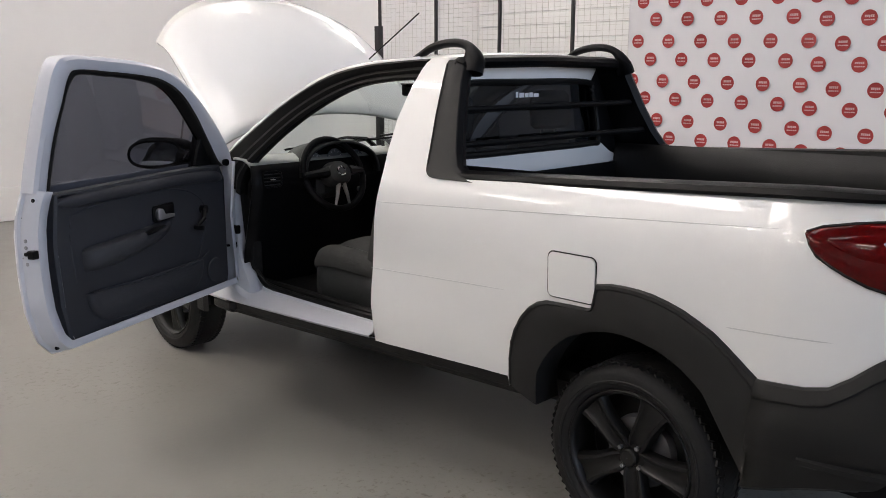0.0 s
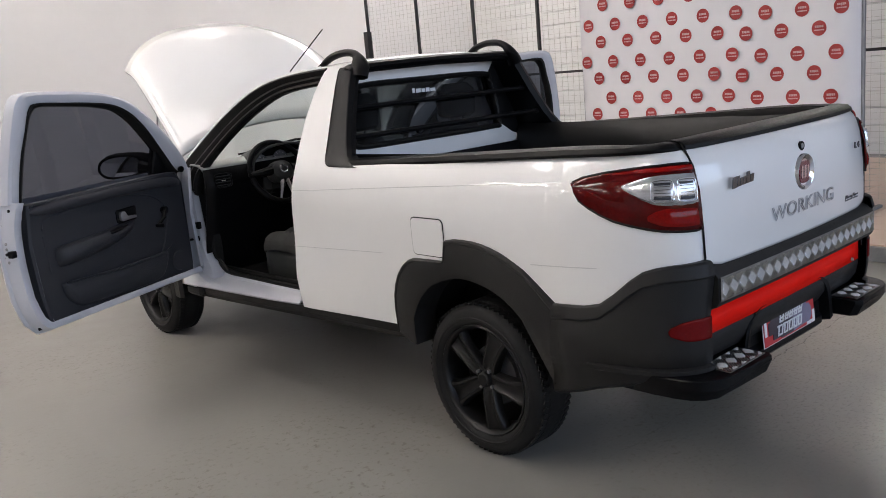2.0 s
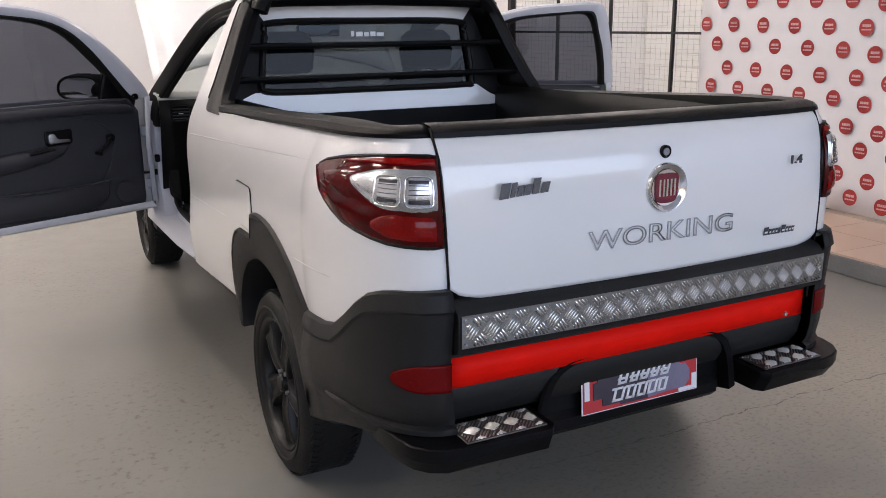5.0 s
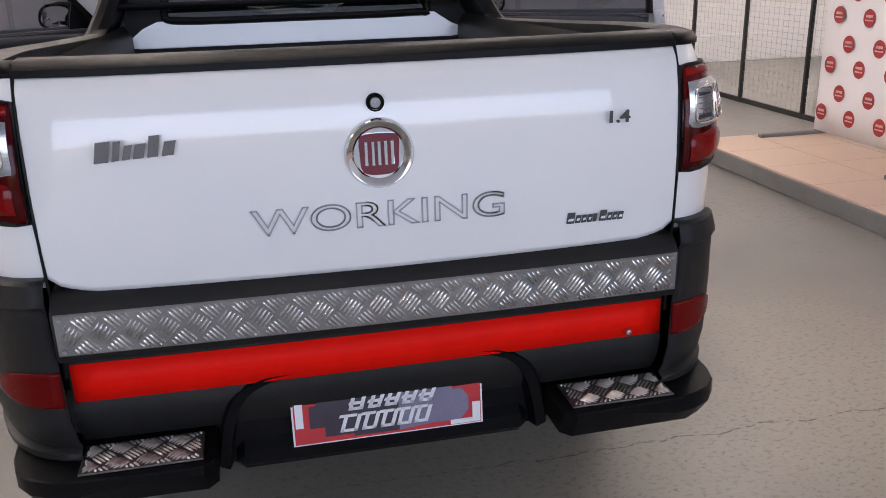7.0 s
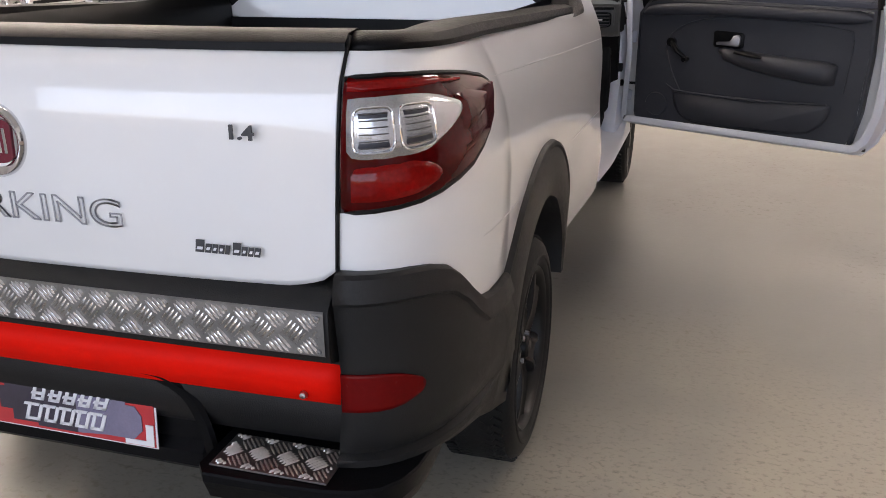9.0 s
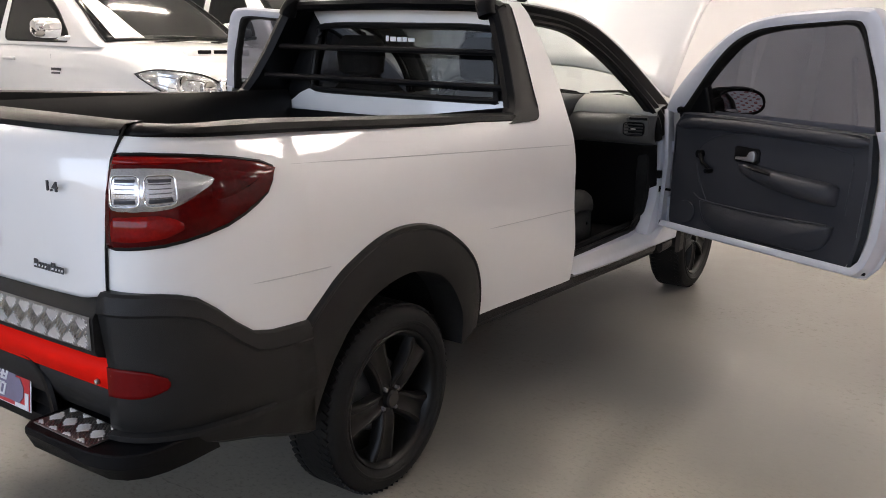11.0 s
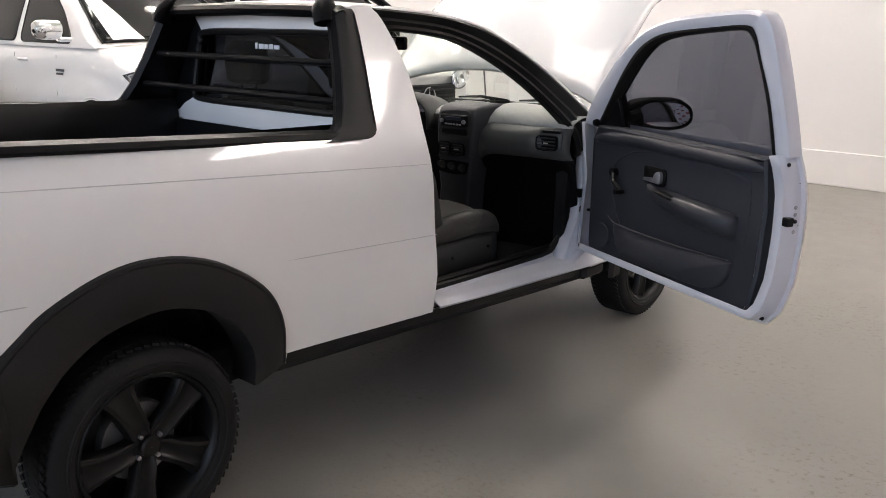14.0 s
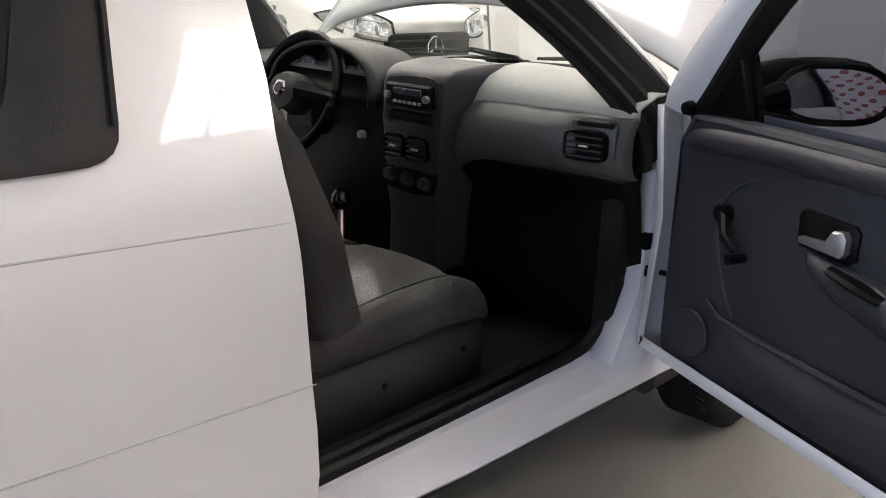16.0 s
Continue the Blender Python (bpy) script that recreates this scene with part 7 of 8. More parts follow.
def banner():
    b = thing("banner_stand", "white event banner printed with rows of red discs", "banner")
    YA, YB, ZA, ZB, BX = 0.33, 2.865, PZ + 0.035, 2.75, 3.64
    bm = B()
    rows = []
    for k in range(13):
        y = YA + (YB - YA) * k / 12
        rows.append([(BX + 0.006 * math.sin(k * 1.1 + z * 2.0), y, z) for z in [ZA + (ZB - ZA) * j / 12 for j in range(13)]])
    sheet(bm, rows)
    part("banner_sheet", bm, M_VINYL, b, "white banner vinyl", solid=0.003)
    n = 0
    disc = bars = None
    for k in range(-8, 12):
        m, odd = divmod(k, 2)
        z0 = 1.711 - 0.327 * m - 0.149 * odd
        if not ZA + 0.03 < z0 < ZB - 0.05:
            continue
        y = 2.768 + 0.0375 * m - 0.129 * odd
        while y > YB - 0.03:
            y -= 0.293
        while y > YA + 0.04:
            z = z0 + 0.019 * (y - 2.76)
            yd = y + (0.045 if y < 1.25 else 0.0)  # the two widths of vinyl overlap
            z -= 0.020 if y < 1.25 else 0.0
            if z < ZB - 0.06:
                if disc is None:
                    bm = B()
                    lathe(bm, [(0.001, 0.0), (0.056, 0.0), (0.0562, 0.001)], 24, 'x')
                    d = part("printed_disc", bm, M_DOT, b, "dark red printed disc")
                    disc = d.data
                    bm = B()
                    for z0, w, h in ((0.012, 0.066, 0.016), (-0.014, 0.076, 0.009)):
                        for e in range(5):
                            box(bm, -0.003, -0.0012, -w / 2 + w * e / 5, -w / 2 + w * (e + 0.75) / 5, z0 - h / 2, z0 + h / 2)
                    p = part("disc_print", bm, M_DOTPRINT, d, "pale illegible bars")
                    bars = p.data
                else:
                    d = new("printed_disc", disc)
                    d.parent = b
                    p = new("disc_print", bars)
                    p.parent = d
                d.location = (BX - 0.0105, yd, z)
                n += 1
            y -= 0.293
    for y in (YA, (YA + YB) / 2, YB):
        bm = B()
        box(bm, BX + 0.012, BX + 0.045, y - 0.016, y + 0.016, PZ, ZB, 0.003)
        part("upright", bm, M_STEEL, b)
        bm = B()
        box(bm, BX - 0.42, BX + 0.40, y - 0.02, y + 0.02, PZ, PZ + 0.024, 0.004)
        part("foot", bm, M_KERB, b, "flat grey metal foot")
    return b


banner()


def fence():
    f = thing("mesh_fence", "tall fence of black posts and wire mesh", "fence")
    FX = 4.30
    ys = [6.87, 5.89, 4.92, 3.95, 2.98, 2.0, 1.03, 0.06, -0.91]
    for k, y in enumerate(ys):
        bm = B()
        w = 0.016
        box(bm, FX - w, FX + w, y - w, y + w, FL if y > 2.81 else PZ, 3.6, 0.002)
        part("post", bm, M_FENCE, f)
    for z in (0.02, 1.30, 3.58):
        bm = B()
        box(bm, FX - 0.012, FX + 0.012, 2.82 if z < 0.1 else ys[-1], ys[0], z - 0.012 - (0.04 if z < 0.1 else 0), z + 0.012 - (0.02 if z < 0.1 else 0))
        part("rail", bm, M_FENCE, f)
    bm = B()
    y = ys[-1]
    r = 0.0011
    while y < ys[0]:
        box(bm, FX - r, FX + r, y - r, y + r, 0.1 if y < 2.8 else 0.0, 3.58)
        y += 0.075
    z = 0.1
    while z < 3.58:
        box(bm, FX + r, FX + 3 * r, ys[-1], ys[0], z - r, z + r)
        z += 0.05
    tagged(part("wire_mesh", bm, M_WIRE, f, "thin grey wire mesh"), kind="stuff")
    bm = B()
    box(bm, FX - 0.06, FX + 0.02, 6.83, 6.91, 0.45, 2.0, 0.004)
    part("gate_post", bm, M_FENCE, f, "thicker black gate post")


fence()


def clad_wall():
    c = thing("cladding", "white horizontal wall boards behind the fence", "cladding", kind="structure")
    mesh = None
    k = 0
    while 0.02 + 0.19 * k < H - 0.2:
        if mesh is None:
            bm = B()
            box(bm, -0.03, 0.0, 1.35, Y1 - 0.04, 0.004, 0.186, 0.004)
            b = part("board", bm, M_PANEL, c)
            mesh = b.data
        else:
            b = new("board", mesh)
            b.parent = c
        b.location = (X1 - 0.002, 0, 0.02 + 0.19 * k)
        k += 1


clad_wall()


def louvre_window():
    w = thing("louvre_window", "tall grey louvred window above a dark panel", "window", kind="structure")
    bm = B()
    box(bm, X1 - 0.10, X1 - 0.004, -2.6, 1.30, FL + 0.1, 0.95, 0.004)
    part("lower_panel", bm, M_WALLDARK, w, "dark grey lower panel")
    for y0 in (-2.6, -1.3, 0.0):
        bm = B()
        for a, b in ((y0, y0 + 0.06), (y0 + 1.24, y0 + 1.30)):
            box(bm, X1 - 0.09, X1 - 0.004, a, b, 0.95, 3.1)
        box(bm, X1 - 0.09, X1 - 0.004, y0 + 0.06, y0 + 1.24, 0.95, 1.0)
        box(bm, X1 - 0.09, X1 - 0.004, y0 + 0.06, y0 + 1.24, 3.05, 3.1)
        part("window_frame", bm, M_SHUTTER, w)
        mesh = None
        for k in range(34):
            if mesh is None:
                bm = B()
                box(bm, -0.035, 0.035, y0 + 0.06, y0 + 1.24, -0.003, 0.003, m=Matrix.Rotation(radians(-50), 4, 'Y'))
                s = part("slat", bm, M_SHUTTER, w)
                mesh = s.data
            else:
                s = new("slat", mesh)
                s.parent = w
            s.location = (X1 - 0.05, 0, 1.03 + 0.06 * k)


louvre_window()

# ---- far wall: barred window and roller shutter ----
def grid_window(y0, y1):
    w = thing("window_1", "white steel window of small dark panes", "window", kind="structure")
    z0, z1 = 0.9, 3.2
    bm = B()
    box(bm, X0 - 0.16, X0 - 0.14, y0, y1, z0, z1)
    part("pane", bm, mat("grey_window_glass", (0.16, 0.155, 0.15), 0.25, var=0.2, vscale=1.5), w, "grey dusty glass")
    n = 7
    for k in range(n + 1):
        y = y0 + (y1 - y0) * k / n
        bm = B()
        box(bm, X0 - 0.14, X0 - 0.05, y - 0.03, y + 0.03, z0, z1)
        part("upright_bar", bm, M_PANEL, w)
    for k in range(8):
        z = z0 + (z1 - z0) * k / 7
        bm = B()
        box(bm, X0 - 0.13, X0 - 0.055, y0, y1, z - 0.028, z + 0.028)
        part("cross_bar", bm, M_PANEL, w)


grid_window(2.6, 5.35)


def shutter(y0, y1):
    s = thing("roller_shutter", "grey slatted roller shutter", "roller shutter", kind="structure")
    mesh = None
    for k in range(38):
        if mesh is None:
            bm = B()
            box(bm, X0 - 0.12, X0 - 0.09, y0, y1, 0.004, 0.081, 0.006)
            p = part("slat", bm, M_SHUTTER, s)
            mesh = p.data
        else:
            p = new("slat", mesh)
            p.parent = s
        p.location = (0, 0, 0.9 + 0.061 * k)
        if k > 36:
            break
    for y in (y0 - 0.05, y1 + 0.05):
        bm = B()
        box(bm, X0 - 0.06, X0 + 0.02, y - 0.05, y + 0.05, FL, 3.25, 0.004)
        part("guide_rail", bm, M_PANEL, s)


shutter(6.45, 8.65)


# ---- parked vehicles ----
M_WIN = mat("dark_car_window", (0.010, 0.011, 0.011), 0.08, var=0.4, vscale=2, spec=0.16, rvar=0.03)
M_LAMP = mat("clear_headlamp", (0.50, 0.51, 0.52), 0.22, 0.8, var=0.6, vscale=22, coat=1.0)


def vehicle(name, label, nose_x, mid_y, half, length, sill, belt, hood, screen, roof, tail, wheels, bed=None, windows=(), category="car", group="", paper=False):
    """A parked car that faces +x. Lengths run back from the nose; belt, hood and roof are heights."""
    v = thing(name, label, category, group, at=(nose_x, mid_y, FL))

    def L(u, y, z):
        return Vector((-u, y, z))
    hood_u = screen[0]
    arch = 0.47 if bed else 0.40
    rear_u = bed if bed else tail[0]

    def top_z(u):
        if bed and u > bed:
            return belt + 0.02
        if u > hood_u + 0.3:
            return lerp(u, [hood_u + 0.3, length - 0.15, length], [belt, belt, belt - 0.05])
        return fair(u, [0, 0.05, 0.16, 0.40, hood_u * 0.7, hood_u, hood_u + 0.3], [hood[0] - 0.13, hood[0] - 0.06, hood[0] - 0.012, hood[0] + 0.04, hood[1] - 0.035, hood[1], belt])

    # lower body: the nose rounds off in plan, the arches swell out of the flank
    bm = B()
    rows = []
    n = 64
    for k in range(n + 1):
        u = length * (k / n) ** 1.25
        w = half * (1 - 0.06 * max(0, 1 - u / 0.8) ** 2 - 0.05 * max(0, (u - length + 0.3) / 0.3) ** 2)
        t = top_z(u)
        row = []
        for f, z in ((0.86, sill), (0.955, sill + 0.05), (0.98, sill + 0.14), (0.992, sill + 0.24), (1.0, (sill + t) * 0.47), (1.0, (sill + t) * 0.54), (0.998, t - 0.30), (0.992, t - 0.22), (0.984, t - 0.15), (0.970, t - 0.085), (0.945, t - 0.040), (0.90, t - 0.010), (0.80, t + 0.008), (0.5, t + 0.026), (0, t + 0.034)):
            y = w * f
            if f > 0.93:
                for cu in wheels:
                    d = math.hypot(u - cu, z - 0.38)
                    y += 0.034 * math.exp(-((d - arch - 0.02) / 0.075) ** 2) * (1 if d > arch else 0.75)
            uu = u + 0.16 * (y / half) ** 2.4 * math.exp(-u / 0.45)
            row.append((uu, y, z))
        rows.append([L(q, -y, z) for q, y, z in row] + [L(q, y, z) for q, y, z in row[::-1]][1:])
    vs = sheet(bm, rows)
    bm.faces.new(vs[0][::-1])
    bm.faces.new(vs[-1])
    part("body", bm, M_PAINT2, v, angle=50)

    # cabin: one shell over windscreen, roof and tail
    def roof_z(u):
        return fair(u, [screen[0] - 0.05, screen[0] + 0.10, (screen[0] + screen[1]) / 2, screen[1], screen[1] + 0.22, (screen[1] + tail[1]) / 2, tail[1] - 0.15, tail[1], (tail[1] + rear_u) / 2, rear_u], [hood[1] - 0.01, hood[1] + 0.085, (hood[1] + roof) / 2 + 0.025, roof - 0.035, roof - 0.006, roof + 0.012, roof, roof - 0.03, (roof + belt) / 2 + 0.06, belt])

    def cab_y(z):
        t = max(0.0, (z - belt + 0.04) / (roof - belt + 0.04))
        return half * (0.955 - 0.215 * t ** 1.2)
    bm = B()
    rows = []
    m = 44
    for k in range(m + 1):
        u = screen[0] - 0.05 + (rear_u - screen[0] + 0.05) * k / m
        t = roof_z(u)
        b = min(belt - 0.03, t - 0.002)
        edge = min(0.07, (t - b) * 0.5)
        row = [(cab_y(b), b)] + [(cab_y(b + (t - edge - b) * q), b + (t - edge - b) * q) for q in (0.3, 0.6, 0.85, 1.0)]
        w = cab_y(t - edge)
        row += [(w * 0.985 - 0.002, t - edge * 0.55), (w * 0.95, t - edge * 0.2), (w * 0.88, t), (w * 0.6, t + 0.016), (0, t + 0.026)]
        rows.append([L(u, -y, z) for y, z in row] + [L(u, y, z) for y, z in row[::-1]][1:])
    vs = sheet(bm, rows)
    bm.faces.new(vs[-1])
    part("cabin", bm, M_PAINT2, v, angle=50)

    # windscreen: laid on the shell between the pillars
    def on_screen(t, e, lift):
        u = screen[0] - 0.01 + (screen[1] - 0.03 - screen[0]) * t
        z = roof_z(u)
        w = cab_y(z - 0.06) * 0.90
        return L(u - lift * 0.5, w * e, z + 0.022 * (1 - e * e) + 0.010 + lift)
    bm = B()
    sheet(bm, [[on_screen(k / 10, -1 + e / 6, 0.004) for e in range(13)] for k in range(11)])
    ws = part("windscreen", bm, M_WIN, v, "dark reflecting windscreen", solid=0.004)
    bm = B()
    tube(bm, [on_screen(k / 10, -1, 0.004) for k in range(11)] + [on_screen(1, -1 + e / 6, 0.004) for e in range(1, 13)] + [on_screen(1 - k / 10, 1, 0.004) for k in range(1, 11)], 0.008, 6)
    part("screen_seal", bm, M_SEAL, ws)
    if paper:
        # white patch laid on the glass, painted for the bright reflection there
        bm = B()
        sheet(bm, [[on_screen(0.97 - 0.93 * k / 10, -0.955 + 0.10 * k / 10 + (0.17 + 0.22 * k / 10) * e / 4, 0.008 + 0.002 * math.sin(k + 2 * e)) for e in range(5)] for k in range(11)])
        part("paper_sheet", bm, M_WHITEPRINT, ws, "white patch painted for a reflection in the glass")
    # side windows with rounded corners, a dark frame round each
    for s in (-1, 1):
        for pts in windows:
            cor = []
            for a, p, c in zip(pts[-1:] + pts[:-1], pts, pts[1:] + pts[:1]):
                a, p, c = Vector(a), Vector(p), Vector(c)
                r = min(0.07, (a - p).length * 0.4, (c - p).length * 0.4)
                p0, p1 = p + (a - p).normalized() * r, p + (c - p).normalized() * r
                for q in (0, 0.25, 0.5, 0.75, 1):
                    cor.append(p0 * (1 - q) ** 2 + p * (2 * q * (1 - q)) + p1 * q * q)
            mid = sum(cor, Vector((0, 0))) / len(cor)
            lay = lambda q, o: L(q.x, s * (cab_y(q.y) + o), q.y)
            bm = B()
            sheet(bm, [[lay(mid + (q - mid) * f, o) for q in cor] for f, o in ((1.04, -0.004), (1.03, 0.004), (0.99, 0.005), (0.66, 0.005), (0.33, 0.005))], closed=True)
            fill(bm, [lay(mid + (q - mid) * 0.33, 0.005) for q in cor])
            sw = part("side_window", bm, M_WIN, v, "dark side window", angle=50)
            bm = B()
            tube(bm, [lay(mid + (q - mid) * 1.03, 0.003) for q in cor], 0.007, 6, closed=True)
            part("window_seal", bm, M_SEAL, sw)
    # wheels, arches
    for cu in wheels:
        for s in (-1, 1):
            bm = B()
            lathe(bm, [(0.22, -s * 0.2), (0.33, -s * 0.19), (0.365, -s * 0.15), (0.37, -s * 0.05), (0.35, s * 0.0), (0.30, s * 0.012), (0.23, s * 0.004)], 36, 'y', at=(-cu, s * (half + 0.012), 0.37))
            w = part("wheel", bm, M_TYRE, v)
            bm = B()
            lathe(bm, [(0.001, s * -0.01), (0.06, s * -0.008), (0.08, s * -0.03), (0.21, s * -0.02), (0.235, s * 0.004)], 24, 'y', at=(-cu, s * (half + 0.012), 0.37))
            part("rim", bm, M_STEEL, w)
            bm = B()
            lathe(bm, [(arch - 0.03, s * -0.06), (arch - 0.012, s * 0.012), (arch, s * 0.024), (arch + 0.012, s * 0.022)], 48, 'y', at=(-cu, s * half, 0.38))
            part("arch_lip", bm, M_PAINT2, v)
            bm = B()
            lathe(bm, [(0.001, s * 0.016), (arch - 0.02, s * 0.016), (arch - 0.008, s * 0.0)], 40, 'y', at=(-cu, s * half, 0.38))
            part("wheel_well", bm, M_UNDER, v)
    # front: grille, bumper, lamps
    bm = B()
    box(bm, -0.12, 0.05, -half * 0.94, half * 0.94, sill - 0.04, sill + 0.24, 0.05, seg=2)
    part("front_bumper", bm, M_PAINT2, v)
    for s in (-1, 1):
        def lamp_pt(t, e, lift=0.0):
            """t runs from the grille outwards and back along the wing, e up the lens."""
            y = half * fair(t, [0, 0.3, 0.55, 0.75, 1], [0.50, 0.70, 0.87, 0.955, 0.985])
            u = fair(t, [0, 0.3, 0.55, 0.75, 1], [-0.01, 0.03, 0.12, 0.25, 0.50]) - 0.012
            zc = hood[0] - 0.17 + 0.115 * t
            h = 0.105 * fair(t, [0, 0.15, 0.5, 0.8, 1], [0.72, 0.95, 1.0, 0.72, 0.12])
            return L(u + 0.05 * (e + 1) / 2 - lift, s * (y + lift * t), zc + h * e)
        bm = B()
        rows = [[lamp_pt(k / 12, e) for e in (-1, -0.6, -0.2, 0.2, 0.6, 1)] for k in range(13)]
        sheet(bm, rows)
        lm = part("headlamp", bm, M_LAMP, v, "clear chrome headlamp", solid=0.03)
        bm = B()
        tube(bm, [r[0] for r in rows] + [r[-1] for r in rows[::-1]], 0.004, 6, closed=True)
        part("lamp_seal", bm, M_SEAL, lm)
        for t, r in ((0.20, 0.060), (0.50, 0.066)):
            c = lamp_pt(t, 0.0, 0.004)
            bm = B()
            lathe(bm, [(0.001, -0.004), (r * 0.35, 0.0), (r * 0.8, 0.012), (r, 0.020), (r * 1.06, 0.014)], 22, 'x', at=c)
            part("lamp_bowl", bm, M_CHROME, lm)
        for e in (-0.55, 0.5):
            bm = B()
            tube(bm, [lamp_pt(0.06 + 0.84 * q / 8, e * (1 - 0.3 * q / 8), 0.004) for q in range(9)], 0.005, 6)
            part("lamp_rib", bm, M_CHROME, lm)
    # mirrors and handles
    for s in (-1, 1):
        bm = B()
        k = 1.0 if bed else 0.65
        rows = []
        for q, r in ((0.0, 0.35), (0.04, 0.72), (0.12, 0.96), (0.30, 1.0), (0.65, 1.0), (0.86, 0.90), (0.96, 0.66), (1.0, 0.2)):
            rows.append([(-screen[0] - 0.42 + 0.075 * k * r * math.copysign(abs(math.cos(a)) ** 0.7, math.cos(a)), s * (half + 0.02 + 0.25 * k * q), belt + 0.105 * k + 0.02 + 0.085 * k * r * math.copysign(abs(math.sin(a)) ** 0.7, math.sin(a))) for a in (2 * math.pi * i / 20 for i in range(20))])
        vs = sheet(bm, rows, closed=True)
        bm.faces.new(vs[0])
        bm.faces.new(vs[-1])
        box(bm, -screen[0] - 0.46, -screen[0] - 0.40, min(s * (half - 0.08), s * (half + 0.06)), max(s * (half - 0.08), s * (half + 0.06)), belt + 0.02, belt + 0.06, 0.01)
        part("door_mirror", bm, M_CHROME if group == "" and category == "pickup" else M_BLACK, v)
        for u in (screen[1] + 0.50, screen[1] + 1.30)[: 2 if bed else 1]:
            bm = B()
            box(bm, -u - 0.09, -u + 0.09, min(s * half * 0.985, s * (half + 0.02)), max(s * half * 0.985, s * (half + 0.02)), belt - 0.17, belt - 0.14, 0.01)
            part("door_handle", bm, M_PAINT2, v)
    for u in ((screen[1] - 0.15, screen[1] + 0.72, screen[1] + 1.55) if bed else (screen[1] - 0.15, screen[1] + 0.9)):
        for s in (-1, 1):
            bm = B()
            tube(bm, [L(u, s * half * 0.975, sill + 0.12), L(u, s * half * 1.0005, (sill + belt) / 2), L(u, s * half * 0.978, belt - 0.10)], 0.0022, 6)
            part("door_gap", bm, M_KERB, v)
    return v


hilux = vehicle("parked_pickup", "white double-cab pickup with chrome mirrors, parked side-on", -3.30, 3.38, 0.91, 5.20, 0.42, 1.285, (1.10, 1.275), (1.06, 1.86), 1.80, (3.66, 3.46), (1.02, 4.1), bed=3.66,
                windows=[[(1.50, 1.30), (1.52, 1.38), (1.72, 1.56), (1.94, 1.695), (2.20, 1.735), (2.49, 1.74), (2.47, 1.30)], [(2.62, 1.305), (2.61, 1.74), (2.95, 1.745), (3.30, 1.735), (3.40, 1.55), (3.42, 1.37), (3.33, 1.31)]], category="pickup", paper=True)


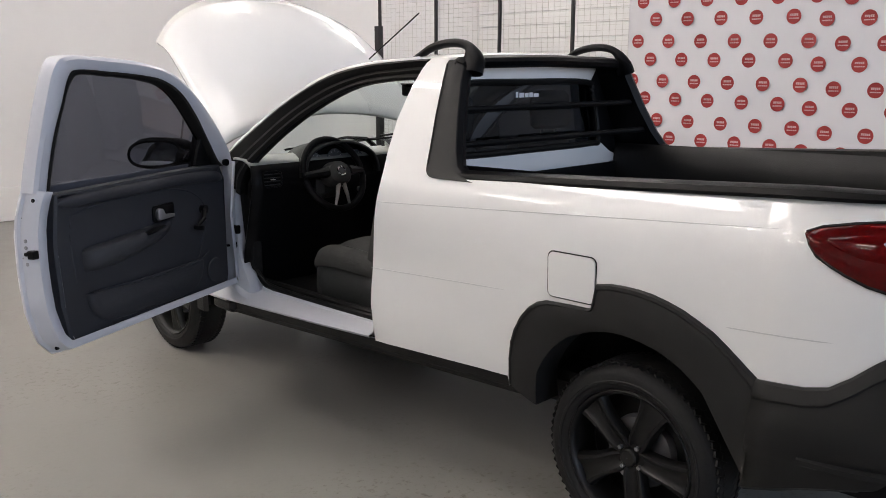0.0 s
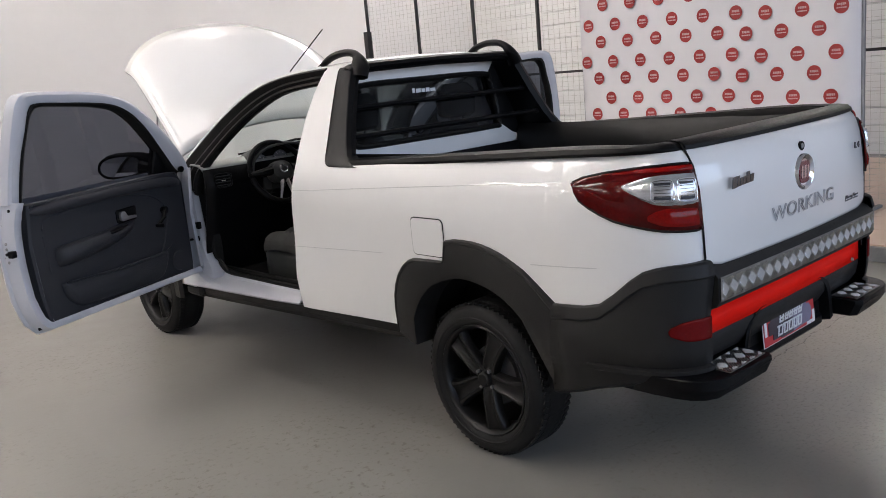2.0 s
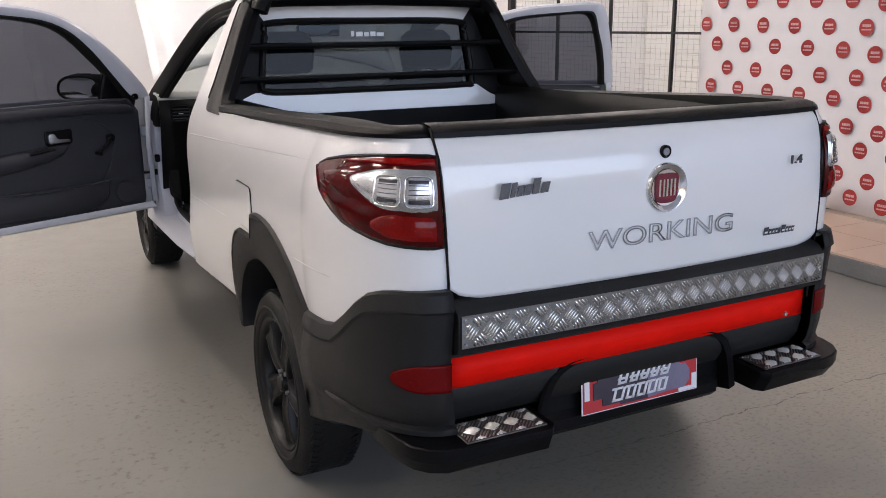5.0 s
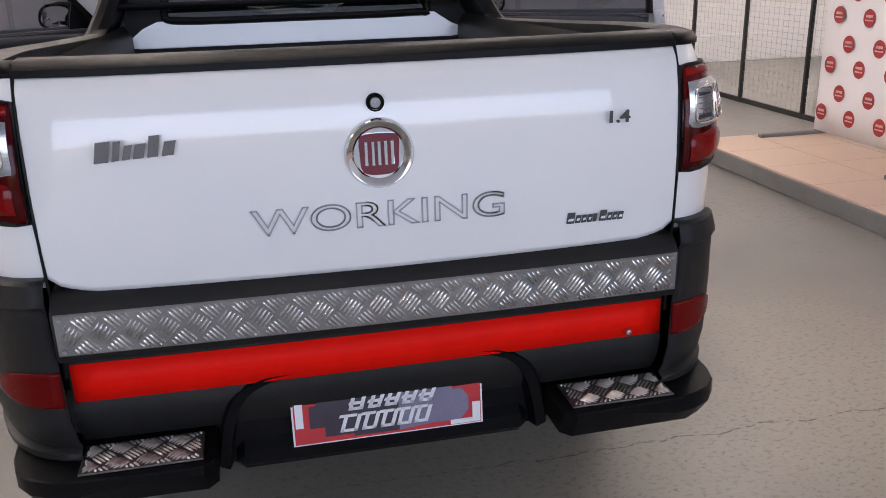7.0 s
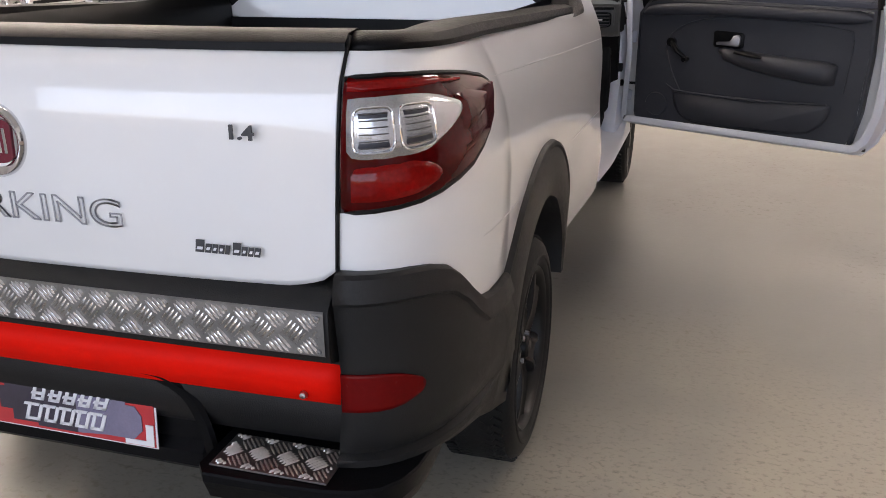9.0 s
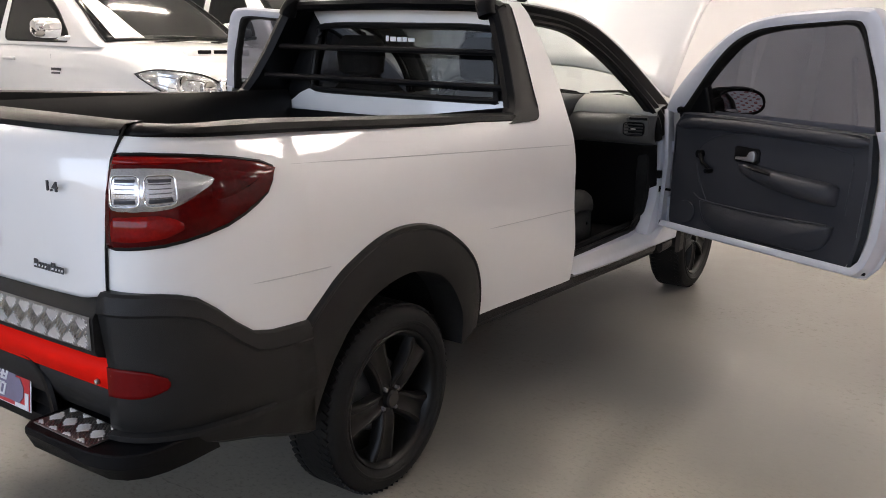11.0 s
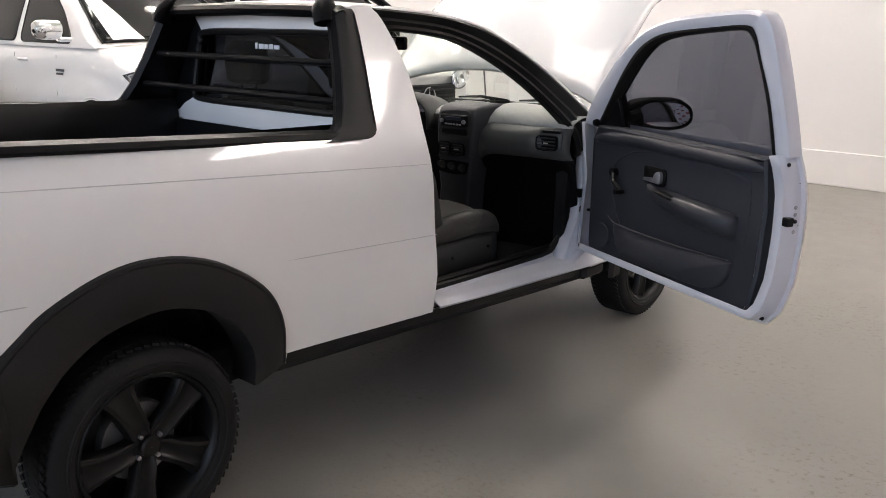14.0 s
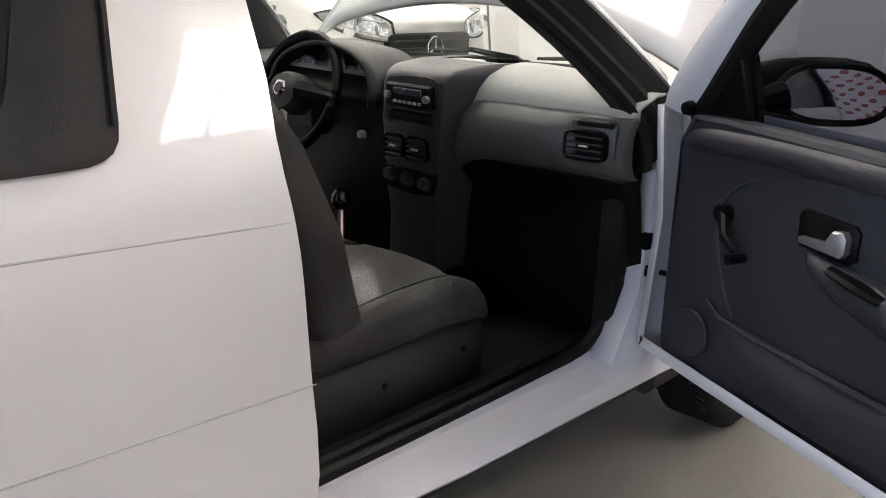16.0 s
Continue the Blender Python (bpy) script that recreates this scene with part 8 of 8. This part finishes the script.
def pickup_extras(v):
    def L(u, y, z):
        return Vector((-u, y, z))
    # sports bar: two swept tubes a side, joined by a hoop over the cab's end
    bm = B()
    for s in (-1, 1):
        tube(bm, smooth_curve([L(4.85, s * 0.74, 1.27), L(4.62, s * 0.74, 1.34), L(4.38, s * 0.735, 1.50), L(4.15, s * 0.72, 1.66), L(3.95, s * 0.70, 1.76), L(3.80, s * 0.66, 1.80)], 5), 0.042, 10)
        tube(bm, smooth_curve([L(4.02, s * 0.74, 1.26), L(3.98, s * 0.735, 1.45), L(3.90, s * 0.71, 1.66), L(3.80, s * 0.66, 1.80)], 4), 0.036, 10)
    tube(bm, smooth_curve([L(3.80, -0.66, 1.80), L(3.79, -0.45, 1.822), L(3.79, 0.45, 1.822), L(3.80, 0.66, 1.80)], 4), 0.042, 10)
    bar = part("sports_bar", bm, M_BLACK, v, "black and chrome tubular sports bar")
    for s in (-1, 1):
        bm = B()
        tube(bm, smooth_curve([L(4.60, s * 0.752, 1.375), L(4.34, s * 0.752, 1.54), L(4.12, s * 0.735, 1.69)], 4), 0.034, 10)
        part("bar_trim", bm, M_CHROME, bar)
    bm = B()
    box(bm, -5.15, -3.70, -0.80, 0.80, 1.30, 1.325, 0.01)
    part("bed_cover", bm, M_LINER, v, "black bed cover")
    sc = None
    bm = B()
    box(bm, -0.98, -0.50, -0.36, 0.36, 1.17, 1.262, 0.03, seg=3)
    sc = part("bonnet_scoop", bm, M_PAINT2, v)
    for k in range(3):
        bm = B()
        box(bm, -0.512, -0.494, -0.26 + 0.18 * k, -0.11 + 0.18 * k, 1.214, 1.246, 0.004)
        part("scoop_slot", bm, M_BLACK, sc)
    g = None
    bm = B()
    box(bm, -0.05, 0.02, -0.46, 0.46, 0.84, 1.03, 0.03, seg=2)
    g = part("grille", bm, M_CHROME, v, "chrome-framed grille")
    for k in range(4):
        bm = B()
        box(bm, 0.012, 0.026, -0.42, 0.42, 0.868 + 0.037 * k, 0.891 + 0.037 * k, 0.003)
        part("grille_slot", bm, M_BLACK, g)
    bm = B()
    for k in range(5):
        box(bm, -1.68 + 0.03 * k, -1.658 + 0.03 * k, -0.919, -0.912, 1.045, 1.068)
        if k < 4:
            box(bm, -1.68 + 0.034 * k, -1.658 + 0.034 * k, -0.919, -0.912, 1.015, 1.032)
    part("side_badge", bm, M_DARKPRINT, v, "small dark badge bars")
    for x in (-0.3, 0.35):
        bm = B()
        tube(bm, [L(1.02, x, 1.30), L(1.02, x + 0.5, 1.335)], 0.010, 6)
        part("wiper", bm, M_BLACK, v)


pickup_extras(hilux)
van = vehicle("parked_van", "white van with a dark grille, parked behind the pickup", -3.70, 6.02, 0.92, 4.75, 0.40, 1.30, (1.05, 1.22), (1.10, 1.75), 1.88, (4.70, 4.55), (0.95, 3.95),
              windows=[[(1.52, 1.36), (1.86, 1.80), (2.38, 1.82), (2.38, 1.36)], [(2.52, 1.36), (2.52, 1.82), (3.55, 1.82), (3.55, 1.36)], [(3.66, 1.36), (3.66, 1.82), (4.4, 1.80), (4.45, 1.36)]], category="van", group="parked cars")
bm = B()
box(bm, -0.07, 0.035, -0.55, 0.48, 0.60, 0.86, 0.05, seg=2)
gr = part("grille", bm, M_BLACK, van, "black plastic grille")
bm = B()
lathe(bm, [(0.088, 0.0), (0.094, 0.012), (0.100, 0.0)], 28, 'x', at=(0.038, 0.0, 0.735))
for k in range(3):
    a = math.pi / 2 + 2 * math.pi * k / 3
    tube(bm, [(0.042, 0, 0.735), (0.042, 0.09 * math.cos(a), 0.735 + 0.09 * math.sin(a))], [0.011, 0.004], 6)
part("round_badge", bm, M_CHROME, gr, "round chrome badge")
for z in (0.66, 0.735, 0.80):
    bm = B()
    box(bm, 0.03, 0.042, -0.50, 0.43, z - 0.008, z + 0.008, 0.003)
    part("grille_bar", bm, M_GREY, gr)
small = vehicle("parked_car", "white hatchback parked beside the pickup", -4.95, 0.95, 0.83, 3.9, 0.36, 0.98, (0.80, 0.97), (0.95, 1.72), 1.46, (3.75, 3.3), (0.75, 3.2),
                windows=[[(1.30, 1.03), (1.85, 1.38), (2.35, 1.40), (2.35, 1.02)], [(2.45, 1.02), (2.45, 1.40), (3.1, 1.36), (3.4, 1.05)]], category="car", group="parked cars")
